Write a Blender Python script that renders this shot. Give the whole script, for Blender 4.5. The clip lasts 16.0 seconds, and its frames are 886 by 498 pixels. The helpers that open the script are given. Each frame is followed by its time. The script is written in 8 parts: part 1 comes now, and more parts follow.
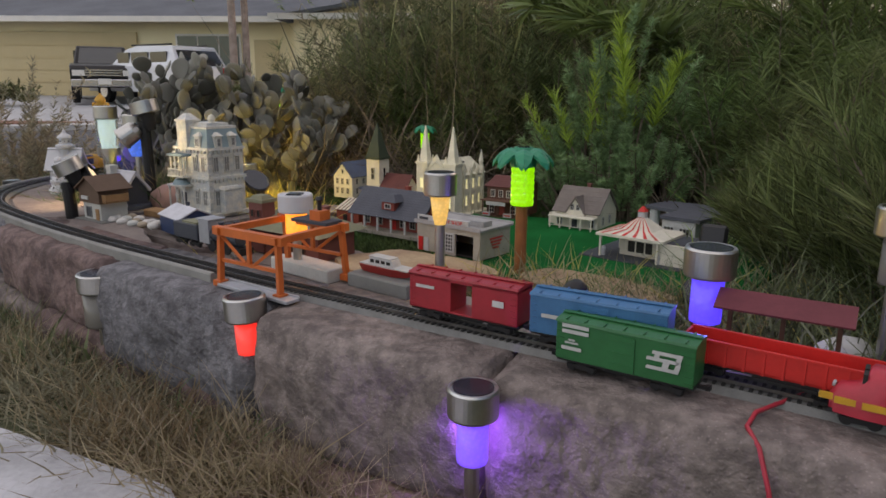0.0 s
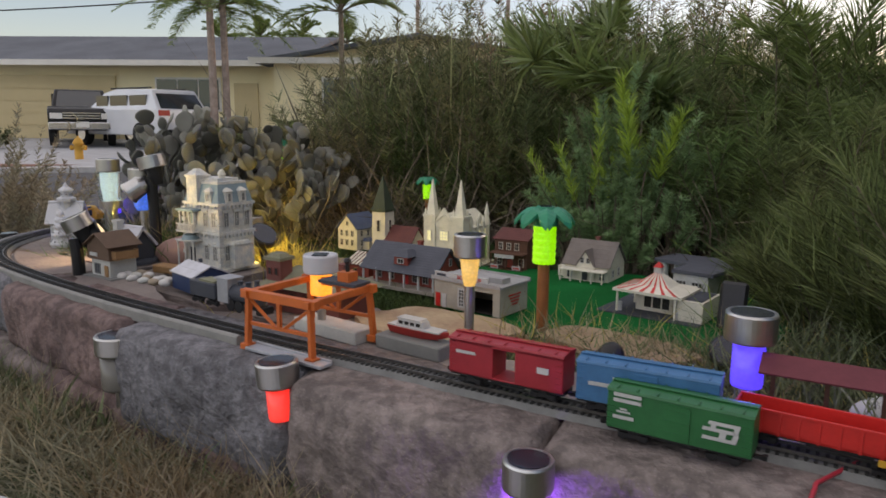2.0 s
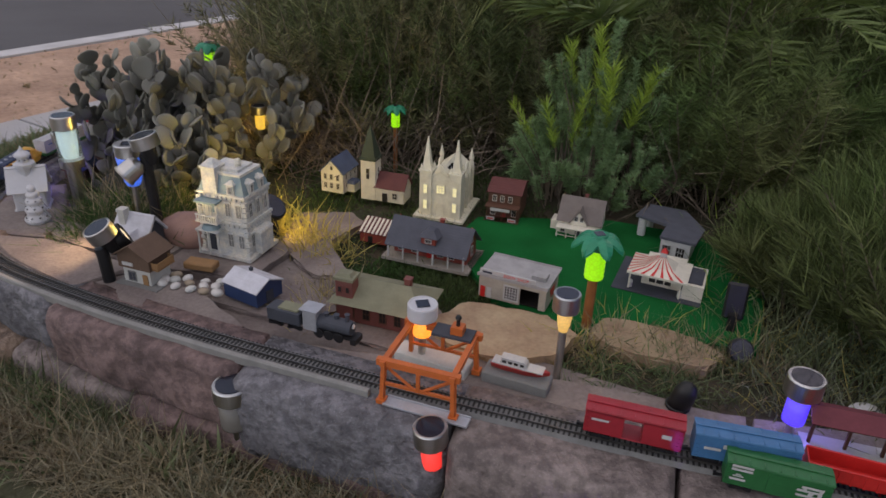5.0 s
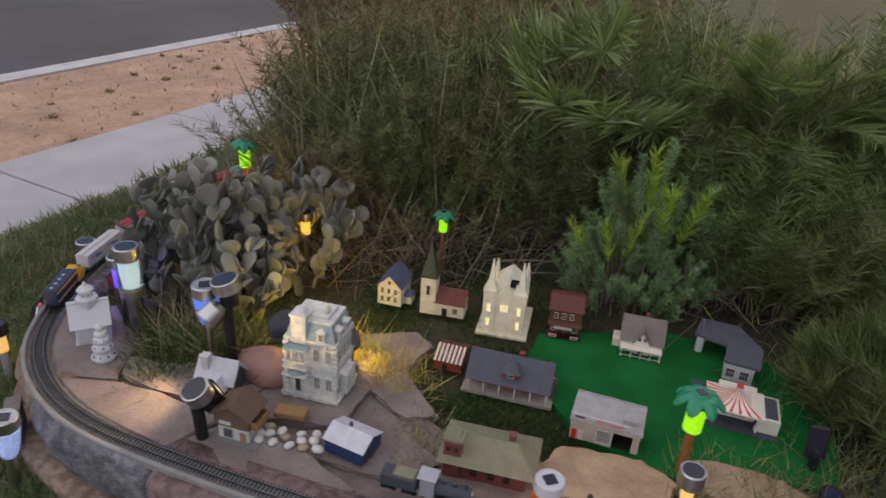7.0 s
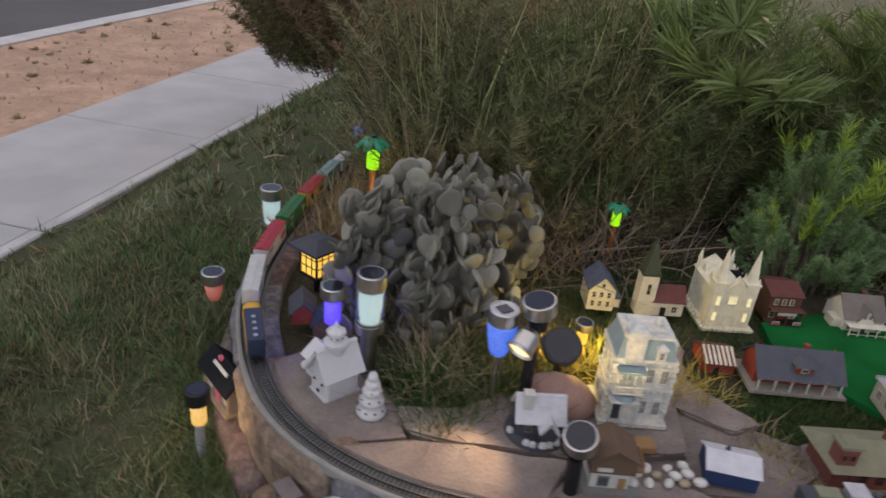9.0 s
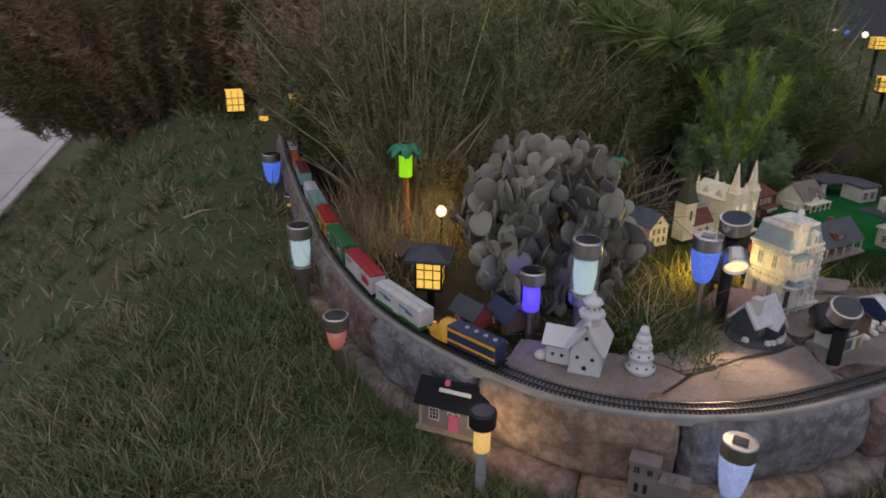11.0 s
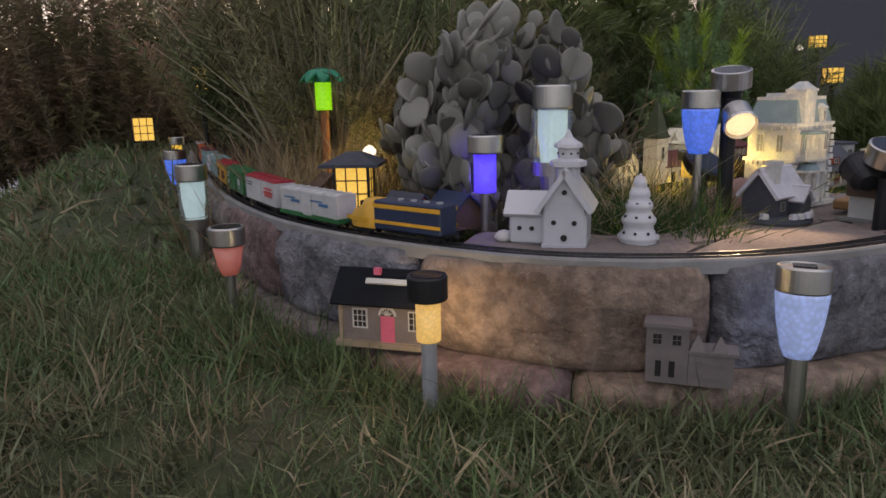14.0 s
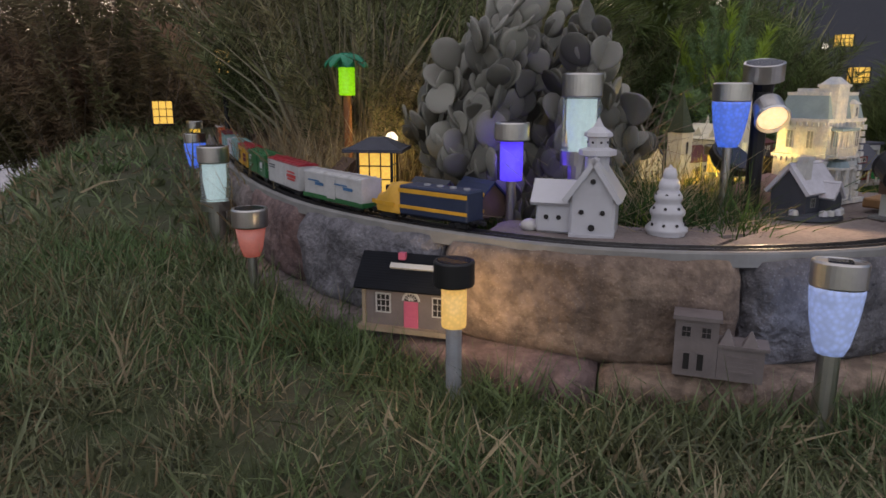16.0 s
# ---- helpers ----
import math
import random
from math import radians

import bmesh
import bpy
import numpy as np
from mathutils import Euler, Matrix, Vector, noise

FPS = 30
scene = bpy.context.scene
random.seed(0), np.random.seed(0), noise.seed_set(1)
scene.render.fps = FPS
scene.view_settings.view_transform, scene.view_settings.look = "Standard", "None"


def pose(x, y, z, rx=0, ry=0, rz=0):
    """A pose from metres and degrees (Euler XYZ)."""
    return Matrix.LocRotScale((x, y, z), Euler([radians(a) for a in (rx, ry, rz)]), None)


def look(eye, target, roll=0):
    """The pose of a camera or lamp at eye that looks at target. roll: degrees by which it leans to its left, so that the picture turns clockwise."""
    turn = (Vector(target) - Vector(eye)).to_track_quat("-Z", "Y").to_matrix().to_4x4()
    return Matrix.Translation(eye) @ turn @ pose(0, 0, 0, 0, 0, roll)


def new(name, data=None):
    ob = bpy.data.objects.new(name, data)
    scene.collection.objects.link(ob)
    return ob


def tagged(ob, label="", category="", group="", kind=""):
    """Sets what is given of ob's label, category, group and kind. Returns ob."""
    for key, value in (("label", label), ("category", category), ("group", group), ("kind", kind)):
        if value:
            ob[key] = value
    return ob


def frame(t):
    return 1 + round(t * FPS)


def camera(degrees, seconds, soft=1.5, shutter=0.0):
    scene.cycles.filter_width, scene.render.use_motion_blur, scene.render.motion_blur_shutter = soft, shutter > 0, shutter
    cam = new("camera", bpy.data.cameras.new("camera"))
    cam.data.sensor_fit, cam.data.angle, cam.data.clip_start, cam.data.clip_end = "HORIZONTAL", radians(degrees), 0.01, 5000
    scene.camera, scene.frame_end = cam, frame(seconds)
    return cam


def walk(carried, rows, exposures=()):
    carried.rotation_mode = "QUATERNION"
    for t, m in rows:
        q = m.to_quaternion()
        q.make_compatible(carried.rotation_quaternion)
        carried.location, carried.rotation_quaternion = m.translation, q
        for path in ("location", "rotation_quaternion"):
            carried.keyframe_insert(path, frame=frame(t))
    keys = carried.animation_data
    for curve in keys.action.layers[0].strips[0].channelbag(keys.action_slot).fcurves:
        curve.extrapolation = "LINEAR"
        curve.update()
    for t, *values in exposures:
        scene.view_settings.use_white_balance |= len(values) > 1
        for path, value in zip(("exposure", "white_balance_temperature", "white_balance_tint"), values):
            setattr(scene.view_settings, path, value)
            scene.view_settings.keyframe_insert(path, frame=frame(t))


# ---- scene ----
cam = camera(64.4, 16.0, soft=1.6, shutter=0.4)
PATH = [
    (0, (0.175, 0.341, 0.245), (0.038, 2.284, -0.211), 0.5),
    (0.5, (0.169, 0.34, 0.245), (0.043, 2.288, -0.192), 0.9),
    (1, (0.159, 0.34, 0.25), (0.052, 2.295, -0.156), 1.1),
    (1.5, (0.15, 0.339, 0.254), (0.066, 2.301, -0.121), 1.0),
    (2, (0.112, 0.34, 0.27), (0.035, 2.309, -0.073), 0.5),
    (2.5, (0.067, 0.341, 0.287), (-0.008, 2.311, -0.048), 0.1),
    (3, (0.024, 0.323, 0.325), (-0.046, 2.287, -0.046), 0.4),
    (3.5, (-0.029, 0.311, 0.443), (-0.024, 2.236, -0.098), 0.7),
    (6, (-0.335, 0.466, 0.786), (0.168, 2.13, -0.203), 2.9),
    (6.5, (-0.362, 0.511, 0.872), (0.128, 2.213, -0.056), 2.0),
    (7, (-0.502, 0.544, 0.886), (0.038, 2.242, -0.023), 3.8),
    (7.5, (-0.654, 0.622, 0.854), (-0.064, 2.294, -0.072), 6.0),
    (8, (-0.789, 0.771, 0.813), (-0.164, 2.416, -0.138), 6.2),
    (8.5, (-1.016, 0.88, 0.791), (-0.199, 2.452, -0.136), 6.4),
    (9, (-1.218, 1.042, 0.765), (-0.23, 2.532, -0.13), 6.1),
    (11.5, (-1.86, 1.711, 0.487), (-0.143, 2.493, -0.177), 1.5),
    (12, (-1.731, 1.739, 0.268), (0.038, 2.552, -0.189), 2.0),
    (12.5, (-1.685, 1.732, 0.209), (0.073, 2.608, -0.169), 1.3),
    (13, (-1.662, 1.716, 0.191), (0.093, 2.601, -0.181), 0.1),
    (13.5, (-1.655, 1.711, 0.187), (0.107, 2.568, -0.212), -1.0),
    (14, (-1.649, 1.707, 0.182), (0.121, 2.532, -0.251), -1.3),
    (14.5, (-1.656, 1.712, 0.188), (0.109, 2.541, -0.254), -1.4),
    (15, (-1.659, 1.717, 0.187), (0.105, 2.55, -0.253), -0.7),
    (15.5, (-1.655, 1.721, 0.178), (0.103, 2.563, -0.269), -0.2),
    (16, (-1.652, 1.725, 0.173), (0.101, 2.575, -0.279), 0.1),
]
walk(cam, [(t, look(e, a, r)) for t, e, a, r in PATH], exposures=[(0, 0.42, 6850, 16), (3.5, 0.42, 6750, 16), (5.3, 0.27, 6600, 20), (6.0, 0.27, 6600, 20), (6.6, 0.45, 6600, 20), (9, 0.4, 6600, 18), (11.5, 0.08, 6500, 22), (16, 0.08, 6500, 22)])
# ---- world and light: dusk after sunset, soft sky all round ----
world = bpy.data.worlds.new("dusk_sky")
scene.world = world
world.use_nodes = True
wn, wl = world.node_tree.nodes, world.node_tree.links
sky = wn.new("ShaderNodeTexSky")
sky.sky_type, sky.sun_disc = "NISHITA", False
sky.sun_elevation, sky.sun_rotation = radians(16.0), radians(60)
sky.air_density, sky.dust_density, sky.ozone_density = 1.0, 1.0, 1.5
tint = wn.new("ShaderNodeMix")
tint.data_type, tint.blend_type = "RGBA", "MULTIPLY"
tint.inputs[0].default_value, tint.inputs[7].default_value = 1.0, (1.10, 0.98, 0.93, 1)
wl.new(sky.outputs[0], tint.inputs[6])
wl.new(tint.outputs[2], wn["Background"].inputs[0])
wn["Background"].inputs[1].default_value = 0.14
sun = new("sun", bpy.data.lights.new("sun", "SUN"))
sun.data.energy, sun.data.angle, sun.data.color = 1.5, radians(120), (1.0, 0.93, 0.83)
sun.matrix_world = look((-2.5, -1, 6), (0, 0, 0))


# ---- materials ----
def mat(name, col, rough=0.7, metal=0.0, var=0.25, scale=20.0, fine=140.0, bump=0.15, col2=None, spec=0.4, glow=0.0,
        glow_col=None, trans=0.0, rand=0.0, island=0.0, coat=0.0, dist=0.004, leafy=0.0):
    m = bpy.data.materials.new(name)
    m.use_nodes = True
    nt = m.node_tree
    n, l = nt.nodes, nt.links
    b = n["Principled BSDF"]
    b.inputs["Roughness"].default_value = rough
    b.inputs["Metallic"].default_value = metal
    b.inputs["Specular IOR Level"].default_value = spec
    b.inputs["Coat Weight"].default_value = coat
    c = (*col, 1)
    d = (*(col2 or [x * (1 - var) for x in col]), 1)
    geo = n.new("ShaderNodeTexCoord")
    n1 = n.new("ShaderNodeTexNoise")
    n1.inputs["Scale"].default_value, n1.inputs["Detail"].default_value = scale, 5
    n2 = n.new("ShaderNodeTexNoise")
    n2.inputs["Scale"].default_value, n2.inputs["Detail"].default_value = fine, 4
    l.new(geo.outputs["Object"], n1.inputs["Vector"])
    l.new(geo.outputs["Object"], n2.inputs["Vector"])
    ramp = n.new("ShaderNodeMapRange")
    ramp.inputs[1].default_value, ramp.inputs[2].default_value = 0.35, 0.65
    l.new(n1.outputs["Fac"], ramp.inputs[0])
    mix = n.new("ShaderNodeMix")
    mix.data_type = "RGBA"
    mix.inputs[6].default_value, mix.inputs[7].default_value = c, d
    l.new(ramp.outputs[0], mix.inputs[0])
    last = mix.outputs[2]
    mix2 = n.new("ShaderNodeMix")
    mix2.data_type, mix2.blend_type = "RGBA", "MULTIPLY"
    mix2.inputs[0].default_value = min(1.0, var * 1.2)
    l.new(last, mix2.inputs[6])
    l.new(n2.outputs["Fac"], mix2.inputs[7])
    gain = n.new("ShaderNodeMix")
    gain.data_type, gain.blend_type = "RGBA", "MULTIPLY"
    gain.inputs[0].default_value = 1.0
    g = 1 + 0.45 * min(1.0, var * 1.2)
    gain.inputs[7].default_value = (g, g, g, 1)
    l.new(mix2.outputs[2], gain.inputs[6])
    last = gain.outputs[2]
    if rand or island:
        src = n.new("ShaderNodeObjectInfo") if rand else n.new("ShaderNodeNewGeometry")
        out = src.outputs["Random"] if rand else src.outputs["Random Per Island"]
        mr = n.new("ShaderNodeMapRange")
        k = rand or island
        mr.inputs[3].default_value, mr.inputs[4].default_value = 1 - k, 1 + k
        l.new(out, mr.inputs[0])
        hs = n.new("ShaderNodeHueSaturation")
        l.new(mr.outputs[0], hs.inputs["Value"])
        l.new(last, hs.inputs["Color"])
        last = hs.outputs[0]
    l.new(last, b.inputs["Base Color"])
    if bump:
        bp = n.new("ShaderNodeBump")
        bp.inputs["Strength"].default_value, bp.inputs["Distance"].default_value = bump, dist
        l.new(n2.outputs["Fac"], bp.inputs["Height"])
        l.new(bp.outputs[0], b.inputs["Normal"])
    if glow:
        b.inputs["Emission Color"].default_value = (*(glow_col or col), 1)
        b.inputs["Emission Strength"].default_value = glow
    if trans:
        b.inputs["Transmission Weight"].default_value = trans
    if leafy:
        tr, ms = n.new("ShaderNodeBsdfTranslucent"), n.new("ShaderNodeMixShader")
        l.new(last, tr.inputs["Color"])
        ms.inputs[0].default_value = leafy
        l.new(b.outputs[0], ms.inputs[1])
        l.new(tr.outputs[0], ms.inputs[2])
        l.new(ms.outputs[0], n["Material Output"].inputs["Surface"])
    return m


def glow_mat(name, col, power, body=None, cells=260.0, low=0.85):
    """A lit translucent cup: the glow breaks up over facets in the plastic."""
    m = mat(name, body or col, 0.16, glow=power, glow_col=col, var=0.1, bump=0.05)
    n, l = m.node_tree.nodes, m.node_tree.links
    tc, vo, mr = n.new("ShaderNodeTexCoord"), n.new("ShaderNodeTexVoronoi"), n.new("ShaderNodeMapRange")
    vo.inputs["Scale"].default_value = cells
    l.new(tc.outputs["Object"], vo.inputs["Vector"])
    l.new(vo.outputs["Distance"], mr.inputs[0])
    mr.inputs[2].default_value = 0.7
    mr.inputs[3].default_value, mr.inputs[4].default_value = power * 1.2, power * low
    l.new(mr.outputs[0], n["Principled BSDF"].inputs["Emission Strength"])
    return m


M = {
    "lawn_soil": mat("lawn_soil", (0.075, 0.07, 0.04), 0.95, var=0.5, scale=6, fine=60, bump=0.6, col2=(0.05, 0.07, 0.025), dist=0.02),
    "soil": mat("soil", (0.07, 0.055, 0.035), 0.95, var=0.5, scale=14, fine=90, bump=0.7, col2=(0.035, 0.04, 0.018), dist=0.01),
    "straw": mat("straw", (0.5, 0.34, 0.24), 0.95, var=0.4, scale=3.5, fine=26, bump=1.0, col2=(0.36, 0.24, 0.17), dist=0.03),
    "walkway": mat("walkway_concrete", (0.42, 0.42, 0.43), 0.9, var=0.15, scale=3, fine=120, bump=0.3),
    "kerb": mat("kerb_concrete", (0.5, 0.5, 0.5), 0.9, var=0.2, scale=4, fine=100),
    "asphalt": mat("asphalt", (0.09, 0.09, 0.095), 0.92, var=0.25, scale=0.6, fine=120, bump=0.4),
    "slab": mat("concrete_slab", (0.5, 0.5, 0.52), 0.9, var=0.3, scale=9, fine=120, bump=0.4),
    "stone_tan": mat("stone_tan", (0.3, 0.22, 0.16), 0.95, var=0.4, scale=9, fine=110, bump=1.0, col2=(0.18, 0.13, 0.10), dist=0.008),
    "stone_grey": mat("stone_grey", (0.19, 0.185, 0.2), 0.95, var=0.4, scale=10, fine=120, bump=0.7, col2=(0.135, 0.13, 0.14), dist=0.008),
    "stone_red": mat("stone_red", (0.19, 0.13, 0.12), 0.95, var=0.4, scale=10, fine=110, bump=0.7, col2=(0.15, 0.105, 0.1), dist=0.008),
    "stone_mauve": mat("stone_mauve", (0.225, 0.187, 0.172), 0.95, var=0.4, scale=9, fine=110, bump=0.7, col2=(0.175, 0.143, 0.135), dist=0.008),
    "flag": mat("flagstone", (0.255, 0.215, 0.19), 0.9, var=0.4, scale=16, fine=150, bump=0.6, col2=(0.185, 0.15, 0.14), rand=0.12),
    "flag_tan": mat("flagstone_tan", (0.42, 0.32, 0.2), 0.9, var=0.35, scale=18, fine=150, bump=0.5, col2=(0.32, 0.22, 0.14), rand=0.1),
    "roadbed": mat("roadbed_grey", (0.17, 0.17, 0.165), 0.8, var=0.2, scale=60, fine=500, bump=0.4, dist=0.001),
    "strip": mat("edging_strip", (0.25, 0.245, 0.23), 0.7, var=0.25, scale=25, fine=200, bump=0.2, dist=0.001),
    "tie": mat("tie_black", (0.018, 0.018, 0.018), 0.6, var=0.3, scale=80, fine=400, bump=0.1, dist=0.0005),
    "rail": mat("rail_metal", (0.22, 0.21, 0.2), 0.35, 0.9, var=0.3, scale=60, fine=300, bump=0.05),
    "turf": mat("green_turf_felt", (0.008, 0.13, 0.032), 0.95, spec=0.05, var=0.35, scale=8, fine=500, bump=0.6, col2=(0.006, 0.085, 0.02), dist=0.002),
    "steel": mat("brushed_steel", (0.55, 0.54, 0.52), 0.32, 1.0, var=0.12, scale=30, fine=220, bump=0.06, dist=0.0006),
    "black": mat("black_plastic", (0.012, 0.012, 0.013), 0.45, var=0.2, scale=40, fine=300, bump=0.08, dist=0.0006),
    "panel": mat("solar_panel", (0.012, 0.014, 0.025), 0.25, var=0.3, scale=60, fine=200, bump=0.0, coat=0.3),
    "white": mat("white_ceramic", (0.52, 0.52, 0.54), 0.3, var=0.06, scale=40, fine=200, bump=0.08, dist=0.0008),
    "offwhite": mat("cream_ceramic", (0.72, 0.68, 0.56), 0.45, var=0.18, scale=60, fine=260, bump=0.2, dist=0.001),
    "weathered": mat("weathered_ceramic", (0.72, 0.68, 0.58), 0.5, var=0.4, scale=60, fine=260, bump=0.3, col2=(0.5, 0.52, 0.52), dist=0.001),
    "clear": mat("clear_plastic", (0.8, 0.92, 0.9), 0.08, var=0.05, bump=0.0, trans=0.92),
    "dark": mat("dark_opening", (0.015, 0.013, 0.012), 0.6, var=0.2, bump=0.0),
}


def rock_grain_shade(m, coarse, fine, deep, pale=(0.5, 0.46, 0.42)):
    """Split rock: broad chips, pits and pale grains; relief shading is painted into the ground colour."""
    n, l = m.node_tree.nodes, m.node_tree.links
    b = n["Principled BSDF"]
    tc, mus, vor = n.new("ShaderNodeTexCoord"), n.new("ShaderNodeTexNoise"), n.new("ShaderNodeTexVoronoi")
    mus.inputs["Scale"].default_value, mus.inputs["Detail"].default_value, mus.inputs["Roughness"].default_value = coarse, 4, 0.6
    vor.inputs["Scale"].default_value = fine
    l.new(tc.outputs["Object"], mus.inputs["Vector"])
    l.new(tc.outputs["Object"], vor.inputs["Vector"])
    bp = n.new("ShaderNodeBump")
    bp.inputs["Strength"].default_value, bp.inputs["Distance"].default_value = 0.9, deep
    l.new(mus.outputs["Fac"], bp.inputs["Height"])
    old = b.inputs["Normal"].links[0].from_node
    old.inputs["Strength"].default_value = 0.45
    l.new(bp.outputs[0], old.inputs["Normal"])
    sp = n.new("ShaderNodeMapRange")
    sp.inputs[1].default_value, sp.inputs[2].default_value, sp.inputs[3].default_value, sp.inputs[4].default_value = 0.05, 0.3, 0.55, 0.0
    l.new(vor.outputs["Distance"], sp.inputs[0])
    mx = n.new("ShaderNodeMix")
    mx.data_type = "RGBA"
    mx.inputs[7].default_value = (*pale, 1)
    src = b.inputs["Base Color"].links[0].from_socket
    l.new(sp.outputs[0], mx.inputs[0])
    l.new(src, mx.inputs[6])
    last = mx.outputs[2]
    # two noises darken and lighten the colour in place of shading on the relief
    for scale, lo, hi, low, high in ((8, 0.36, 0.64, 0.86, 1.1), (48, 0.4, 0.6, 0.7, 1.2)):
        no, mr, mul = n.new("ShaderNodeTexNoise"), n.new("ShaderNodeMapRange"), n.new("ShaderNodeMix")
        no.inputs["Scale"].default_value, no.inputs["Detail"].default_value, no.inputs["Roughness"].default_value = scale, 3, 0.55
        l.new(tc.outputs["Object"], no.inputs["Vector"])
        for i, x in enumerate((lo, hi, low, high)):
            mr.inputs[i + 1].default_value = x
        l.new(no.outputs["Fac"], mr.inputs[0])
        mul.data_type, mul.blend_type = "RGBA", "MULTIPLY"
        mul.inputs[0].default_value = 1.0
        l.new(last, mul.inputs[6])
        l.new(mr.outputs[0], mul.inputs[7])
        last = mul.outputs[2]
    l.new(last, b.inputs["Base Color"])


for key, pale in (("stone_tan", (0.34, 0.27, 0.2)), ("stone_grey", (0.3, 0.3, 0.32)), ("stone_red", (0.3, 0.2, 0.18)), ("stone_mauve", (0.32, 0.26, 0.25)), ):
    rock_grain_shade(M[key], 30, 260, 0.012, pale)


# ---- building helpers ----
def finish(name, me, material, parent=None, label="", smooth=False):
    ob = new(name, me)
    if material:
        me.materials.append(material)
    if smooth:
        me.polygons.foreach_set("use_smooth", [True] * len(me.polygons))
    if parent:
        ob.parent = parent
    if label:
        ob["label"] = label
    return ob


def part(name, bm, material, parent=None, label="", smooth=False, bevel=0.0):
    if bevel:
        bmesh.ops.bevel(bm, geom=bm.edges[:], offset=bevel, segments=1, affect="EDGES", clamp_overlap=True)
    bmesh.ops.recalc_face_normals(bm, faces=bm.faces[:])
    me = bpy.data.meshes.new(name)
    bm.to_mesh(me)
    bm.free()
    return finish(name, me, material, parent, label, smooth)


def thing(name, m, label, category, group="", kind=""):
    e = new(name)
    e.empty_display_size = 0.02
    e.matrix_world = m
    return tagged(e, label, category, group, kind)


def BM():
    return bmesh.new()


def box(bm, cx, cy, cz, sx, sy, sz, rz=0.0, taper=1.0, m=None):
    vs = []
    c, s = math.cos(radians(rz)), math.sin(radians(rz))
    for z, k in ((-0.5, 1.0), (0.5, taper)):
        for x, y in ((-0.5, -0.5), (0.5, -0.5), (0.5, 0.5), (-0.5, 0.5)):
            X, Y = x * sx * k, y * sy * k
            v = Vector((cx + X * c - Y * s, cy + X * s + Y * c, cz + z * sz))
            vs.append(bm.verts.new(m @ v if m else v))
    for f in ((3, 2, 1, 0), (4, 5, 6, 7), (0, 1, 5, 4), (1, 2, 6, 5), (2, 3, 7, 6), (3, 0, 4, 7)):
        bm.faces.new([vs[i] for i in f])
    return vs


def poly(bm, pts, z0, z1, m=None):
    """An upright prism over the plan pts."""
    a = [bm.verts.new((x, y, z0)) for x, y in pts]
    b = [bm.verts.new((x, y, z1)) for x, y in pts]
    bm.faces.new(a[::-1])
    bm.faces.new(b)
    for i in range(len(pts)):
        j = (i + 1) % len(pts)
        bm.faces.new((a[i], a[j], b[j], b[i]))
    return a + b


def slabface(bm, quad, thick):
    """A plate of even thickness under four corners."""
    q = [Vector(p) for p in quad]
    nrm = (q[1] - q[0]).cross(q[-1] - q[0]).normalized() * thick
    a = [bm.verts.new(p) for p in q]
    b = [bm.verts.new(p - nrm) for p in q]
    bm.faces.new(a)
    bm.faces.new(b[::-1])
    for i in range(len(q)):
        j = (i + 1) % len(q)
        bm.faces.new((b[i], b[j], a[j], a[i]))


def lathe(bm, prof, seg=24, cx=0.0, cy=0.0, tilt=None):
    """A turned body from (radius, height) pairs."""
    rings = []
    for r, z in prof:
        if r < 1e-6:
            v = Vector((cx, cy, z))
            rings.append([bm.verts.new(tilt @ v if tilt else v)])
        else:
            ring = []
            for i in range(seg):
                a = 2 * math.pi * i / seg
                v = Vector((cx + r * math.cos(a), cy + r * math.sin(a), z))
                ring.append(bm.verts.new(tilt @ v if tilt else v))
            rings.append(ring)
    for A, B in zip(rings, rings[1:]):
        if len(A) == 1 and len(B) == 1:
            continue
        for i in range(seg):
            j = (i + 1) % seg
            if len(A) == 1:
                bm.faces.new((A[0], B[i], B[j]))
            elif len(B) == 1:
                bm.faces.new((A[i], A[j], B[0]))
            else:
                bm.faces.new((A[i], A[j], B[j], B[i]))
    if len(rings[0]) > 1:
        bm.faces.new(rings[0][::-1])
    if len(rings[-1]) > 1:
        bm.faces.new(rings[-1])


def tube(bm, pts, r, seg=8, r2=None):
    """A round bar through points."""
    pts = [Vector(p) for p in pts]
    rings = []
    for i, p in enumerate(pts):
        d = (pts[min(i + 1, len(pts) - 1)] - pts[max(i - 1, 0)]).normalized()
        u = d.cross(Vector((0.31, 0.23, 0.92)))
        u = u.normalized() if u.length > 1e-3 else Vector((1, 0, 0))
        w = d.cross(u)
        k = r if r2 is None else r + (r2 - r) * i / (len(pts) - 1)
        rings.append([bm.verts.new(p + (u * math.cos(2 * math.pi * j / seg) + w * math.sin(2 * math.pi * j / seg)) * k) for j in range(seg)])
    for A, B in zip(rings, rings[1:]):
        for j in range(seg):
            bm.faces.new((A[j], A[(j + 1) % seg], B[(j + 1) % seg], B[j]))
    bm.faces.new(rings[0][::-1])
    bm.faces.new(rings[-1])


def raw_mesh(name, verts, tris):
    """A mesh out of numpy arrays of corners and triangles."""
    me = bpy.data.meshes.new(name)
    v, f = np.asarray(verts, dtype=np.float32), np.asarray(tris, dtype=np.int32)
    me.vertices.add(len(v))
    me.vertices.foreach_set("co", v.ravel())
    me.loops.add(f.size)
    me.loops.foreach_set("vertex_index", f.ravel())
    me.polygons.add(len(f))
    me.polygons.foreach_set("loop_start", np.arange(0, f.size, 3, dtype=np.int32))
    me.update(calc_edges=True)
    return me


RNG = np.random.default_rng(7)


